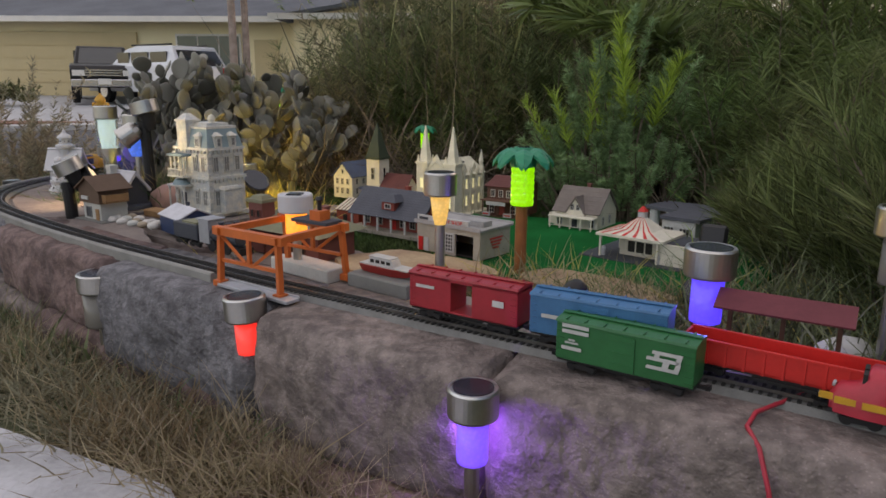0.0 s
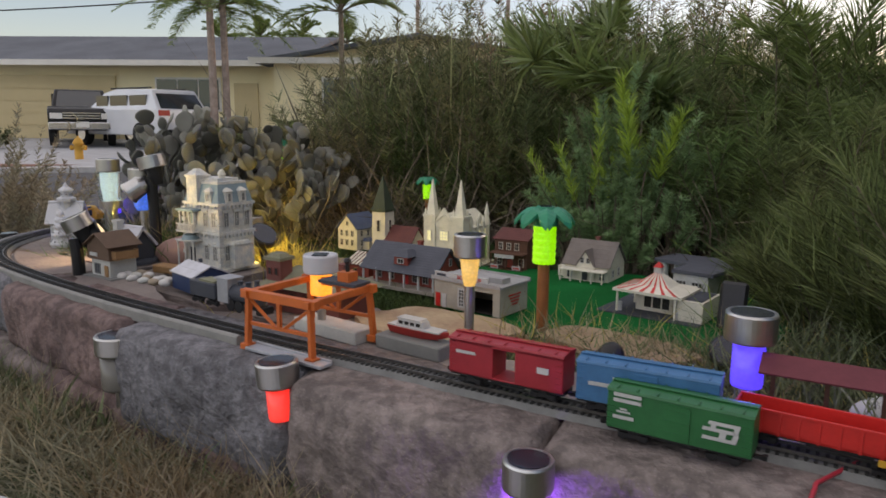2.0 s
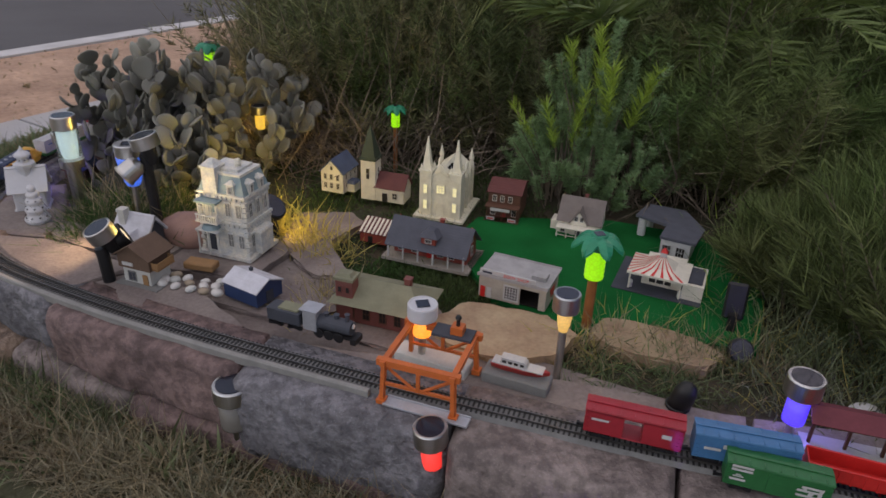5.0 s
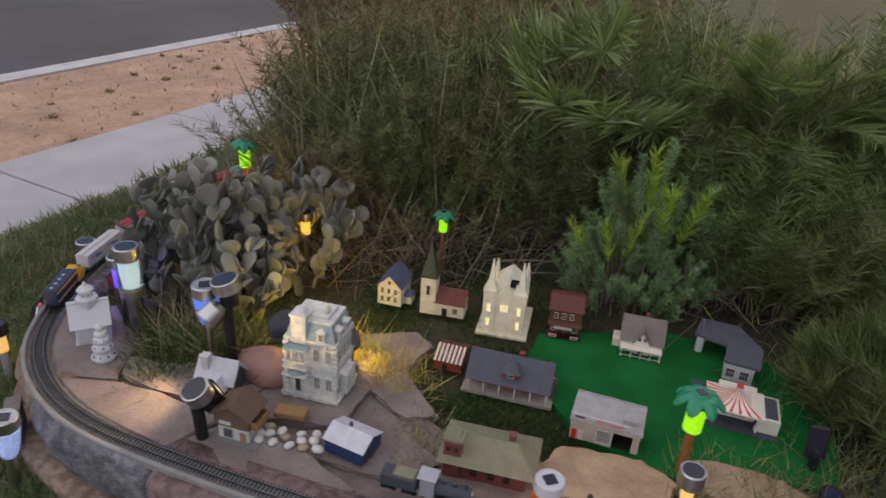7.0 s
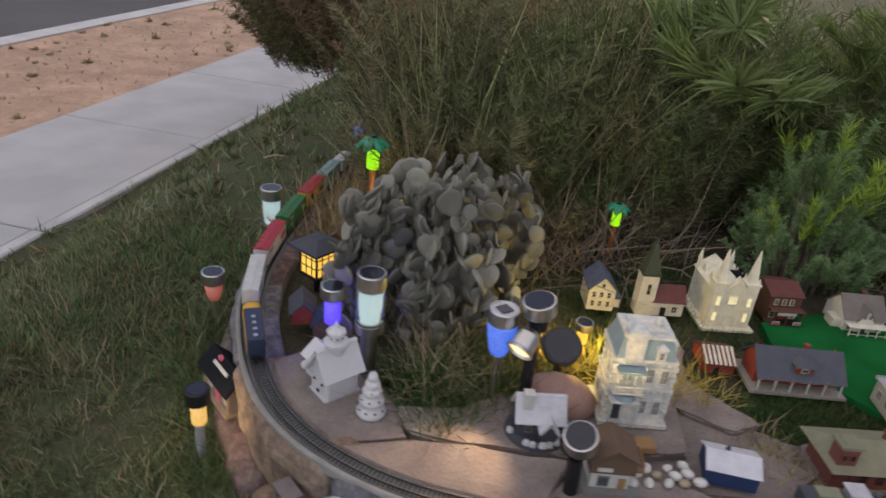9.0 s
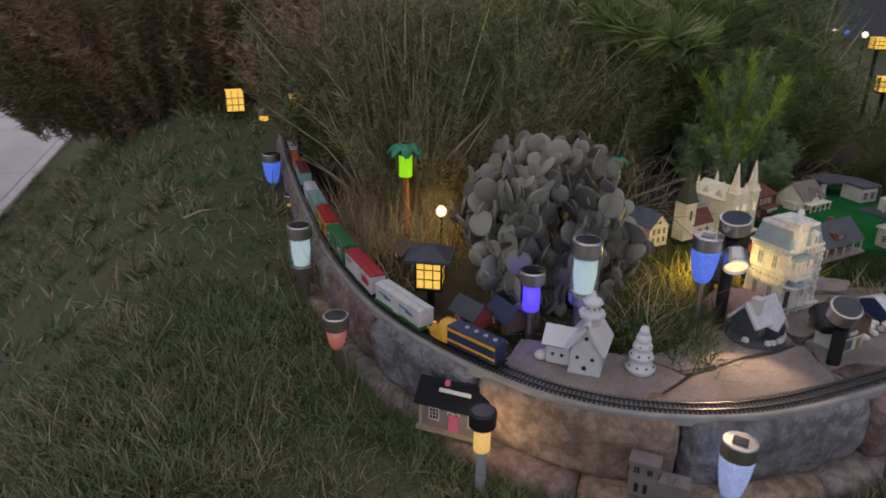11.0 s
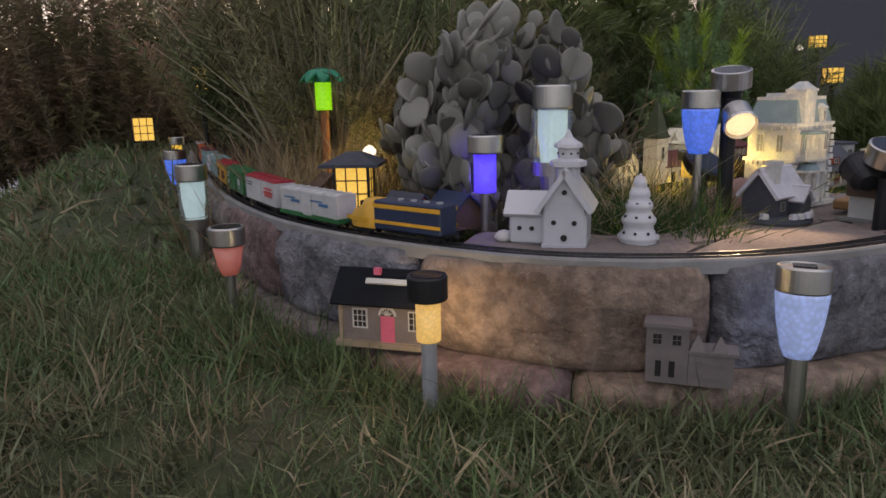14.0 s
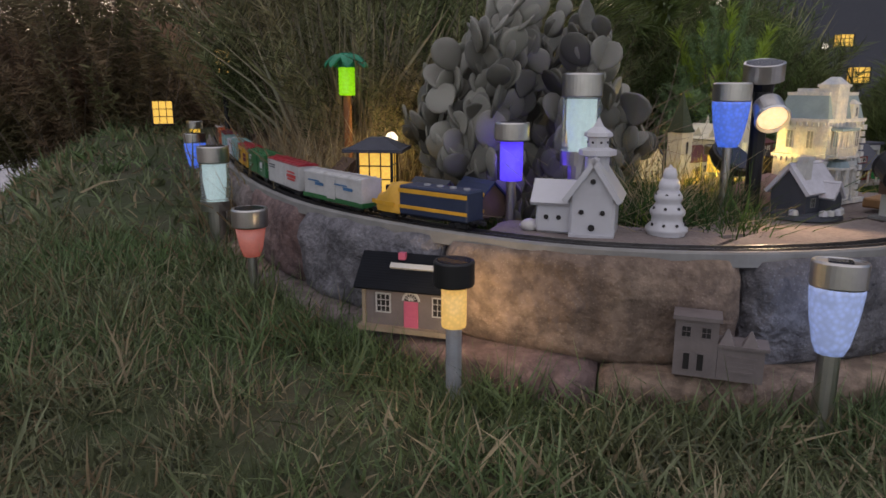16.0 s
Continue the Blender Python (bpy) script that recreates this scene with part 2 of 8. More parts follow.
def blades(base, way, length, width, bend=0.4, droop=0.5):
    """Narrow curved leaves: 5 corners and 3 triangles each."""
    n = len(base)
    way = way / np.linalg.norm(way, axis=1)[:, None]
    side = np.cross(way, RNG.normal(size=(n, 3)))
    side /= np.linalg.norm(side, axis=1)[:, None] + 1e-9
    curl = RNG.normal(size=(n, 3)) * bend
    curl[:, 2] -= droop
    L, W = length[:, None], width[:, None]
    mid = base + way * L * 0.55 + curl * L * 0.12
    tip = base + way * L + curl * L * 0.4
    v = np.stack([base - side * W / 2, base + side * W / 2, mid - side * W * 0.42, mid + side * W * 0.42, tip], 1).reshape(-1, 3)
    o = (np.arange(n) * 5)[:, None]
    f = np.concatenate([o + np.array([[0, 1, 3]]), o + np.array([[0, 3, 2]]), o + np.array([[2, 3, 4]])], 1).reshape(-1, 3)
    return v, f


def join(chunks):
    vs, fs, k = [], [], 0
    for v, f in chunks:
        vs.append(v)
        fs.append(f + k)
        k += len(v)
    return np.concatenate(vs), np.concatenate(fs)


# ---- the line of the track ----
KNOTS = [(0.78, 0.665), (0.6, 0.775), (0.465, 0.85), (0.379, 0.905), (0.246, 0.965), (0.118, 1.035), (0.022, 1.092), (-0.088, 1.152),
         (-0.261, 1.258), (-0.39, 1.338), (-0.55, 1.447), (-0.66, 1.53), (-0.768, 1.615), (-0.84, 1.695), (-0.892, 1.786),
         (-0.921, 1.879), (-0.927, 1.97), (-0.908, 2.096), (-0.866, 2.24), (-0.806, 2.36), (-0.735, 2.465), (-0.655, 2.572),
         (-0.54, 2.705), (-0.4, 2.86), (-0.24, 3.03), (-0.05, 3.23), (0.2, 3.48)]
TZ = 0.006


def spline(kn, step=0.01):
    p = np.array(kn, float)
    for _ in range(3):
        q = [p[0]]
        for a, b in zip(p, p[1:]):
            q += [a * 0.75 + b * 0.25, a * 0.25 + b * 0.75]
        p = np.array(q + [p[-1]])
    d = np.r_[0, np.cumsum(np.linalg.norm(np.diff(p, axis=0), axis=1))]
    s = np.arange(0, d[-1], step)
    return np.stack([np.interp(s, d, p[:, 0]), np.interp(s, d, p[:, 1])], 1), s


LINE, ARC = spline(KNOTS, 0.005)


def on_track(s, off=0.0):
    """The place at arc length s, off metres to the outer side, and the heading."""
    i = min(max(int(s / 0.005), 1), len(LINE) - 2)
    d = LINE[i + 1] - LINE[i - 1]
    d = d / np.linalg.norm(d)
    f = s / 0.005 - i
    p = LINE[i] + d * 0.005 * f
    out = np.array([-d[1], d[0]])
    return p - out * off * -1, d


def arc_near(x, y):
    return float(ARC[np.argmin(np.hypot(LINE[:, 0] - x, LINE[:, 1] - y))])


def sweep(name, prof, s0, s1, material, parent=None, step=0.02, zfun=None, label="", closed=True):
    """A profile of (outward, height) pairs drawn along the track."""
    bm = BM()
    n = max(2, int((s1 - s0) / step) + 1)
    rows = []
    for k in range(n):
        s = s0 + (s1 - s0) * k / (n - 1)
        row = []
        for o, z in prof:
            p, d = on_track(s, o)
            row.append(bm.verts.new((p[0], p[1], z)))
        rows.append(row)
    m = len(prof)
    for A, B in zip(rows, rows[1:]):
        for j in range(m if closed else m - 1):
            bm.faces.new((A[j], A[(j + 1) % m], B[(j + 1) % m], B[j]))
    bm.faces.new(rows[0])
    bm.faces.new(rows[-1][::-1])
    return part(name, bm, material, parent, label)


# ---- the ground ----
def ground_z(x, y):
    along, across = 0.7 * x + 0.714 * y, -0.714 * x + 0.7 * y
    b = -0.155 + 0.062 * min(max(along - 0.73, 0.0), 2.4)
    k = min(max((across - 2.62) / 1.14, 0.0), 1.0)
    k = k * k * (3 - 2 * k)
    z = b * (1 - k) - 0.72 * k
    return z if across < 6.5 else -0.95


bm = BM()
xs = [-600, -200, -60, -25, -14] + [-9 + 0.2 * i for i in range(27)] + [-3.6 + 0.1 * i for i in range(73)] + [3.8 + 0.2 * i for i in range(27)] + [14, 25, 60, 200, 600]
ys = [-600, -200, -60, -25, -10] + [-5 + 0.2 * i for i in range(19)] + [-1.2 + 0.1 * i for i in range(84)] + [7.3 + 0.2 * i for i in range(34)] + [18, 25, 60, 200, 600]
grid = []
for y in ys:
    row = []
    for x in xs:
        z = ground_z(x, y)
        if abs(x) < 4 and abs(y) < 7:
            z += 0.02 * noise.noise(Vector((x * 3, y * 3, 0)))
        row.append(bm.verts.new((x, y, z)))
    grid.append(row)
for i in range(len(ys) - 1):
    for j in range(len(xs) - 1):
        bm.faces.new((grid[i][j], grid[i][j + 1], grid[i + 1][j + 1], grid[i + 1][j]))
ground = tagged(part("ground", bm, M["lawn_soil"], smooth=True), "brown soil and thatch under an uneven lawn", "ground", kind="structure")


def band(a0, a1, c0, c1, z, thick, name, material, label, cat, wave=0.0, cells=1):
    """A strip along the street, between two distances from the garden."""
    bm = BM()
    n = max(2, int(abs(a1 - a0) / 0.5))
    lo, hi = [], []
    for i in range(n + 1):
        a = a0 + (a1 - a0) * i / n
        for c, lst in ((c0, lo), (c1, hi)):
            c += wave * noise.noise(Vector((a * 1.3, c, 3)))
            lst.append((0.7 * a - 0.714 * c, 0.714 * a + 0.7 * c))
    poly(bm, lo + hi[::-1], z - thick, z)
    return tagged(part(name, bm, material), label, cat, kind="structure")


walkway = tagged(new("pavement"), "pale grey concrete sidewalk with scored joints", "sidewalk", kind="structure")
for i in range(-8, 16):
    bm = BM()
    a0, a1 = i * 1.4 - 0.6 + 0.006, (i + 1) * 1.4 - 0.6 - 0.006
    lo = [(0.7 * a - 0.714 * c, 0.714 * a + 0.7 * c) for a, c in ((a0, 3.86), (a1, 3.86), (a1, 4.83), (a0, 4.83))]
    poly(bm, lo, -0.78, -0.7)
    part("panel", bm, M["walkway"], walkway, bevel=0.006)
    bm = BM()
    poly(bm, [(0.7 * a - 0.714 * c, 0.714 * a + 0.7 * c) for a, c in ((a0, 3.79), (a1, 3.79), (a1, 3.855), (a0, 3.855))], -0.78, -0.694)
    part("edge_panel", bm, M["kerb"], walkway, bevel=0.008)
band(-20, 40, 4.83, 6.45, -0.705, 0.08, "verge", M["straw"], "dry straw-coloured strip beside the street", "verge", 0.04)
band(-20, 40, 6.45, 6.66, -0.69, 0.2, "kerb", M["kerb"], "pale concrete kerb along the street", "kerb")
bm = BM()
near_edge = [(0.7 * a - 0.714 * 6.66, 0.714 * a + 0.7 * 6.66) for a in (-60, 60)]
poly(bm, [near_edge[0], near_edge[1], (60, 57), (-3.3, 18.6), (-9.3, 15.0), (-60, -15)], -0.9, -0.8)
tagged(part("road", bm, M["asphalt"]), "worn grey asphalt street", "road", kind="structure")
bm = BM()
poly(bm, [(-60, -15), (-9.3, 15.0), (-3.3, 18.6), (60, 57), (60, 57.3), (-3.4, 18.9), (-9.4, 15.3), (-60, -14.7)], -0.9, -0.68)
tagged(part("far_kerb", bm, M["kerb"]), "pale concrete kerb on the far side", "kerb", kind="structure")
bm = BM()
fv = [bm.verts.new(p) for p in ((-60, -14.7, -0.69), (-9.4, 15.3, -0.69), (-3.4, 18.9, -0.69), (60, 57.3, -0.69), (60, 80, 0.0), (-3, 27, -0.3), (-16, 27, -0.3), (-60, 27, -0.3))]
bm.faces.new(fv)
tagged(part("driveway", bm, M["walkway"]), "pale concrete driveway before the yellow house", "driveway", kind="structure")
bm = BM()
poly(bm, [(-1.9, 1.25), (-0.75, 1.14), (-0.5, 1.065), (-0.36, 1.02), (-0.13, 0.93), (0.0, 0.78), (0.1, 0.3), (0.1, -2), (-1.9, -2)], -0.26, -0.132)
tagged(part("slab", bm, M["slab"], bevel=0.004), "pale concrete slab with dry stalks on it", "paving", kind="structure")

# ---- retaining wall of rough stone blocks ----
wall = tagged(new("garden_wall"), "low retaining wall of rough split stone blocks in tan, grey and red", "wall", kind="structure")


def stone(s0, s1, top, bot, out, inn, material, seed, rough=0.010, parent=wall, sink=0.0):
    """One rough block: a rounded profile along the track, broken by noise."""
    prof = [(inn, top - sink), (inn * 0.5 + out * 0.5, top - sink), (out - 0.02, top - sink * 0.4), (out - 0.006, top - 0.003), (out, top - 0.012)]
    nz = 11
    prof += [(out + 0.004 * math.sin(math.pi * i / nz), top - 0.012 + (bot + 0.012 - top + 0.012) * i / nz) for i in range(1, nz + 1)]
    prof += [(out - 0.012, bot), (inn, bot)]
    g = 0.0035 if bot > -0.2 else 0.0008
    n = max(4, int((s1 - s0) / 0.013))
    vs, m = [], len(prof)
    for k in range(n + 1):
        u = k / n
        s = s0 + g + (s1 - s0 - 2 * g) * u
        edge = min(u, 1 - u) * (s1 - s0)
        rnd = 0.012 * max(0.0, 1 - edge / 0.02) ** 2
        for i, (o, z) in enumerate(prof):
            p, d = on_track(s, o)
            q = Vector((p[0], p[1], z))
            if 2 <= i < m - 1:
                w = noise.noise(q * 12 + Vector((seed, 0, 0))) + 0.55 * noise.noise(q * 32 + Vector((seed, 5, 0))) + 0.3 * abs(noise.noise(q * 75 + Vector((seed, 9, 0))))
                o2 = o + rough * w * (0.35 if i < 5 else 1.0) - rnd
                p, d = on_track(s, o2)
                q = Vector((p[0], p[1], z + (0.004 * noise.noise(q * 25) - rnd * 0.5 if i < 5 else 0)))
            elif i < 2:
                q.z += 0.002 * noise.noise(q * 30)
            vs.append(q)
    bm = BM()
    V = [bm.verts.new(q) for q in vs]
    for k in range(n):
        for i in range(m):
            bm.faces.new((V[k * m + i], V[k * m + (i + 1) % m], V[(k + 1) * m + (i + 1) % m], V[(k + 1) * m + i]))
    bm.faces.new([V[i] for i in range(m)])
    bm.faces.new([V[n * m + i] for i in range(m)][::-1])
    return part("block", bm, material, parent, smooth=True)


S_JOINT = arc_near(0.2, 0.97)
S_TL = arc_near(-0.335, 1.31)
S_M = arc_near(-0.045, 1.13)
S_A = arc_near(-0.67, 1.52)
S_B = arc_near(-0.87, 1.77)
S_C = arc_near(-0.925, 2.07)
S_D = arc_near(-0.84, 2.33)
S_E = arc_near(-0.7, 2.53)
S_F = arc_near(-0.45, 2.83)
SEND = float(ARC[-1]) - 0.02
upper = [(0.01, S_JOINT, "stone_mauve"), (S_JOINT, S_M, "stone_mauve"), (S_M, S_TL, "stone_grey"), (S_TL, S_A, "stone_red"), (S_A, S_B, "stone_grey"),
         (S_B, S_C, "stone_tan"), (S_C, S_D, "stone_grey"), (S_D, S_E, "stone_red"), (S_E, S_F, "stone_mauve"), (S_F, SEND, "stone_mauve")]
for i, (a, b, m) in enumerate(upper):
    o = (0.09, 0.09, 0.075, 0.058)[i] if i < 4 else 0.038
    stone(a, b, 0.0 if i < 4 else 0.006, -0.145 if i < 3 else -0.114, o, -0.05, M[m], i * 3.1, sink=0.0 if i < 4 else 0.009)
low = [0.02, 0.5, 0.98, 1.5, S_A + 0.1, S_B + 0.13, S_C + 0.1, S_D + 0.12, S_F - 0.1, SEND]
for i, (a, b) in enumerate(zip(low, low[1:])):
    stone(a, b, -0.14 if b < 1.2 else -0.108, -0.27, 0.12 if b < 1.2 else 0.073, -0.05, M[("stone_mauve", "stone_tan", "stone_red")[i % 3]], i * 2.3 + 50)

# ---- the track ----
track = thing("model_railway_track", Matrix(), "curved model railway track with black ties on a grey roadbed", "railway track")
sweep("roadbed", [(-0.02, 0.0), (-0.0155, TZ), (0.0155, TZ), (0.02, 0.0)], 0.02, SEND, M["roadbed"], track)
tie_bm = BM()
box(tie_bm, 0, 0, 0, 0.003, 0.03, 0.0016)
tie_me = bpy.data.meshes.new("tie")
tie_bm.to_mesh(tie_me)
tie_bm.free()
tie_me.materials.append(M["tie"])
ties = []
sN = 0.4
while sN < SEND:
    ties.append(sN)
    sN += 0.0072
near = [s for s in ties if S_TL + 0.06 < s < S_D + 0.2][:300]
for s in near:
    p, d = on_track(s)
    ob = new("tie", tie_me)
    ob.matrix_world = pose(p[0], p[1], TZ + 0.0006, 0, 0, math.degrees(math.atan2(d[1], d[0])))
    ob.parent = track
bm = BM()
keep = set(near)
for s in ties:
    if s not in keep:
        p, d = on_track(s)
        box(bm, p[0], p[1], TZ + 0.0006, 0.003, 0.03, 0.0016, math.degrees(math.atan2(d[1], d[0])))
tagged(part("ties_beyond", bm, M["tie"], track), kind="stuff")
for o in (-0.00825, 0.00825):
    sweep("rail", [(o - 0.0007, TZ + 0.001), (o - 0.0007, TZ + 0.0042), (o + 0.0007, TZ + 0.0042), (o + 0.0007, TZ + 0.001)], 0.02, SEND, M["rail"], track)
strip = tagged(sweep("edging_strip", [(0.022, -0.002), (0.022, 0.009), (0.024, 0.0115), (0.029, 0.0115), (0.031, 0.0095), (0.031, -0.004)], arc_near(-0.16, 1.195), SEND, M["strip"]),
               "pale grey flexible edging strip along the wall top", "edging")
# ---- garden bed inside the curve ----
def inner(s0, s1, off, step=0.05):
    out, s = [], s0
    while s <= s1:
        p, d = on_track(s, off)
        out.append((float(p[0]), float(p[1])))
        s += step
    return out


bm = BM()
edge = inner(0.02, SEND, -0.03)
poly(bm, edge + [(2.2, 3.6), (2.4, 0.2), (0.9, 0.45)], -0.24, -0.035)
tagged(part("garden_bed", bm, M["soil"]), "dark soil of the raised garden bed", "garden bed", kind="structure")


def bed(pts, z, material, name, label, rim=0.004, thick=0.05):
    fine = []
    for (x0, y0), (x1, y1) in zip(pts, pts[1:] + pts[:1]):
        for k in range(6):
            x, y = x0 + (x1 - x0) * k / 6, y0 + (y1 - y0) * k / 6
            fine.append((x + 0.009 * noise.noise(Vector((x * 25, y * 25, 1))), y + 0.009 * noise.noise(Vector((x * 25, y * 25, 7)))))
    bm = BM()
    poly(bm, fine, z - thick, z)
    bmesh.ops.bevel(bm, geom=[e for e in bm.edges if all(v.co.z > z - 1e-5 for v in e.verts)], offset=rim, segments=2, affect="EDGES")
    return part(name, bm, material, flags, label)
flags = tagged(new("flagstone_paving"), "worn pinkish flagstones laid behind the track", "paving", kind="structure")
bm = BM()
poly(bm, inner(arc_near(0.3, 0.95), arc_near(-0.92, 2.05), -0.02, 0.03) + [(-0.8, 2.05), (-0.68, 1.84), (-0.3, 1.76), (-0.16, 1.5), (0.1, 1.25), (0.35, 1.06)], -0.034, -0.023)
part("bedding", bm, M["flag"], flags)


def verge_stone(s0, s1, line, z, off=-0.022, n=18, thick=0.05):
    """A flagstone cut along the track on one side and along a broken line on the other."""
    q = np.array([on_track(s0, off)[0] if p is None else p for p in line], float)
    d = np.r_[0, np.cumsum(np.linalg.norm(np.diff(q, axis=0), axis=1))]
    bm = BM()
    rows = []
    for k in range(n + 1):
        u = k / n
        a = on_track(s0 + (s1 - s0) * u, off)[0]
        b = np.array([np.interp(u * d[-1], d, q[:, j]) for j in (0, 1)])
        b = b + 0.006 * noise.noise(Vector((b[0] * 22, b[1] * 22, 4)))
        row = []
        for w in (0.0, 0.05, 0.25, 0.5, 0.75, 0.95, 1.0):
            p = a + (b - a) * w
            h = z + 0.003 * noise.noise(Vector((p[0] * 12, p[1] * 12, 9))) - (0.005 if w in (0.0, 1.0) or k in (0, n) else 0.0)
            row.append(bm.verts.new((p[0], p[1], h)))
        p = b
        rows.append([bm.verts.new((a[0], a[1], z - thick))] + row + [bm.verts.new((b[0], b[1], z - thick))])
    for A, B in zip(rows, rows[1:]):
        for j in range(8):
            bm.faces.new((A[j], A[j + 1], B[j + 1], B[j]))
    bm.faces.new(rows[0])
    bm.faces.new(rows[-1][::-1])
    return part("flagstone", bm, M["flag"], flags)


sa, sb, sc, sd = arc_near(-0.45, 1.38), arc_near(-0.72, 1.57), arc_near(-0.9, 1.8), arc_near(-0.92, 2.05)
verge_stone(sc + 0.006, sd, [(-0.765, 1.775), (-0.745, 1.86), (-0.79, 2.06)], 0.0)
verge_stone(sb - 0.04, sc - 0.002, [(-0.662, 1.556), (-0.552, 1.618), (-0.76, 1.765)], 0.0)
verge_stone(sa - 0.05, sb - 0.047, [(-0.36, 1.39), (-0.44, 1.515), (-0.56, 1.604)], -0.001)
verge_stone(arc_near(0.3, 0.95) + 0.004, arc_near(-0.28, 1.27), [(0.35, 1.05), (0.15, 1.16), (-0.02, 1.225), (-0.25, 1.32)], -0.004)
verge_stone(0.06, arc_near(0.3, 0.95) - 0.004, [(0.85, 0.83), (0.6, 0.95), (0.36, 1.045)], -0.004)
bed([(-0.745, 1.85), (-0.755, 1.775), (-0.55, 1.63), (-0.47, 1.7), (-0.56, 1.8), (-0.66, 1.8)], -0.004, M["flag"], "flagstone", "")
bed([(-0.48, 1.7), (-0.52, 1.62), (-0.36, 1.55), (-0.28, 1.66), (-0.33, 1.76)], -0.008, M["flag"], "flagstone", "")
bed([(-0.36, 1.545), (-0.43, 1.5), (-0.3, 1.41), (-0.2, 1.42), (-0.24, 1.52)], -0.012, M["flag"], "flagstone", "")
bed([(-0.26, 1.85), (-0.3, 1.7), (-0.24, 1.56), (-0.17, 1.55), (-0.2, 1.7), (-0.12, 1.78), (-0.14, 1.84)], -0.014, M["flag"], "flagstone", "")
bed([(-0.06, 1.36), (-0.03, 1.285), (0.05, 1.235), (0.14, 1.24), (0.19, 1.29), (0.15, 1.36), (0.03, 1.42)], -0.01, M["flag_tan"], "flagstone", "", 0.005, 0.03)
bed([(0.21, 1.3), (0.24, 1.24), (0.36, 1.17), (0.41, 1.2), (0.38, 1.26), (0.27, 1.34)], -0.012, M["flag_tan"], "flagstone", "", 0.005, 0.03)
bed([(-0.24, 1.4), (-0.22, 1.36), (-0.08, 1.28), (-0.01, 1.31), (-0.03, 1.42), (-0.14, 1.49)], -0.016, M["flag"], "flagstone", "")
bm = BM()
poly(bm, [(0.05, 1.67), (0.08, 1.44), (0.2, 1.3), (0.3, 1.3), (0.47, 1.2), (0.62, 1.4), (0.6, 1.62), (0.44, 1.72), (0.25, 1.76), (0.14, 1.78)], -0.034, -0.016)
tagged(part("artificial_turf", bm, M["turf"]), "bright green artificial turf mat under the toy village", "turf", kind="structure")
# ---- plants ----
leaf = {
    "grass": mat("grass_blade", (0.115, 0.18, 0.07), 0.5, var=0.3, scale=3, fine=30, bump=0, col2=(0.165, 0.18, 0.095), leafy=0.35, island=0.6),
    "moss": mat("bed_turf_grass", (0.05, 0.105, 0.03), 0.6, var=0.3, scale=5, fine=30, spec=0.15, bump=0, col2=(0.07, 0.1, 0.035), leafy=0.3, island=0.5),
    "sage": mat("sage_leaf", (0.24, 0.24, 0.16), 0.7, var=0.3, scale=4, fine=30, bump=0, col2=(0.3, 0.24, 0.16), leafy=0.3, island=0.45),
    "reed": mat("reed_blade", (0.38, 0.42, 0.19), 0.4, var=0.3, scale=3, fine=30, bump=0, col2=(0.3, 0.27, 0.14), leafy=0.3, island=0.5),
    "fan": mat("fan_palm_leaf", (0.22, 0.29, 0.1), 0.3, var=0.3, scale=4, fine=30, bump=0, leafy=0.25, island=0.3),
    "dry": mat("dry_grass", (0.4, 0.34, 0.22), 0.8, spec=0.15, var=0.3, scale=5, fine=30, bump=0, col2=(0.22, 0.16, 0.09), leafy=0.4, island=0.35),
    # straw yellow, raised so the colour also carries lamp light by the mansion
    "yellowgrass": mat("yellow_grass", (0.5, 0.43, 0.13), 0.7, var=0.3, scale=5, fine=30, bump=0, leafy=0.4, island=0.3),
    "dark": mat("dark_leaf", (0.10, 0.16, 0.05), 0.5, var=0.3, scale=3, fine=30, spec=0.15, bump=0, col2=(0.13, 0.15, 0.06), leafy=0.28, island=0.7),
    "bush": mat("rosemary_leaf", (0.13, 0.165, 0.07), 0.5, var=0.3, scale=3, fine=30, spec=0.15, bump=0, col2=(0.19, 0.165, 0.09), leafy=0.28, island=0.7),
    "brown": mat("brown_twig_leaf", (0.36, 0.22, 0.15), 0.7, var=0.3, scale=3, fine=30, spec=0.15, bump=0, col2=(0.22, 0.19, 0.09), leafy=0.4, island=0.4),
    "russet": mat("russet_leaf", (0.25, 0.16, 0.11), 0.7, spec=0.15, var=0.3, scale=2, fine=20, bump=0, col2=(0.13, 0.14, 0.06), leafy=0.3, island=0.5),
    "shoot": mat("green_shoot", (0.27, 0.41, 0.19), 0.55, var=0.3, scale=4, fine=30, bump=0, leafy=0.4, island=0.35),
    "bright": mat("bright_shoot", (0.38, 0.53, 0.08), 0.5, var=0.3, scale=6, fine=30, bump=0, leafy=0.4, island=0.3),
    "palm": mat("palm_leaf", (0.22, 0.3, 0.09), 0.5, var=0.4, scale=3, fine=30, bump=0, leafy=0.4, island=0.35),
    "twig": mat("grey_twig", (0.24, 0.195, 0.15), 0.85, var=0.4, scale=20, fine=90, spec=0.15, bump=0.2, island=0.2),
    "pad": mat("cactus_pad", (0.172, 0.2, 0.15), 0.5, var=0.45, scale=22, fine=160, bump=0.3, col2=(0.205, 0.17, 0.155), rand=0.5, dist=0.002),
}


def under(x, y):
    """Height of the earth at a place: the bed inside the track, the lawn outside."""
    i = int(np.argmin(np.hypot(LINE[:, 0] - x, LINE[:, 1] - y)))
    i = min(max(i, 1), len(LINE) - 2)
    d = LINE[i + 1] - LINE[i - 1]
    o = (x - LINE[i, 0]) * -d[1] + (y - LINE[i, 1]) * d[0]
    return ground_z(x, y) if o > 0 else -0.036


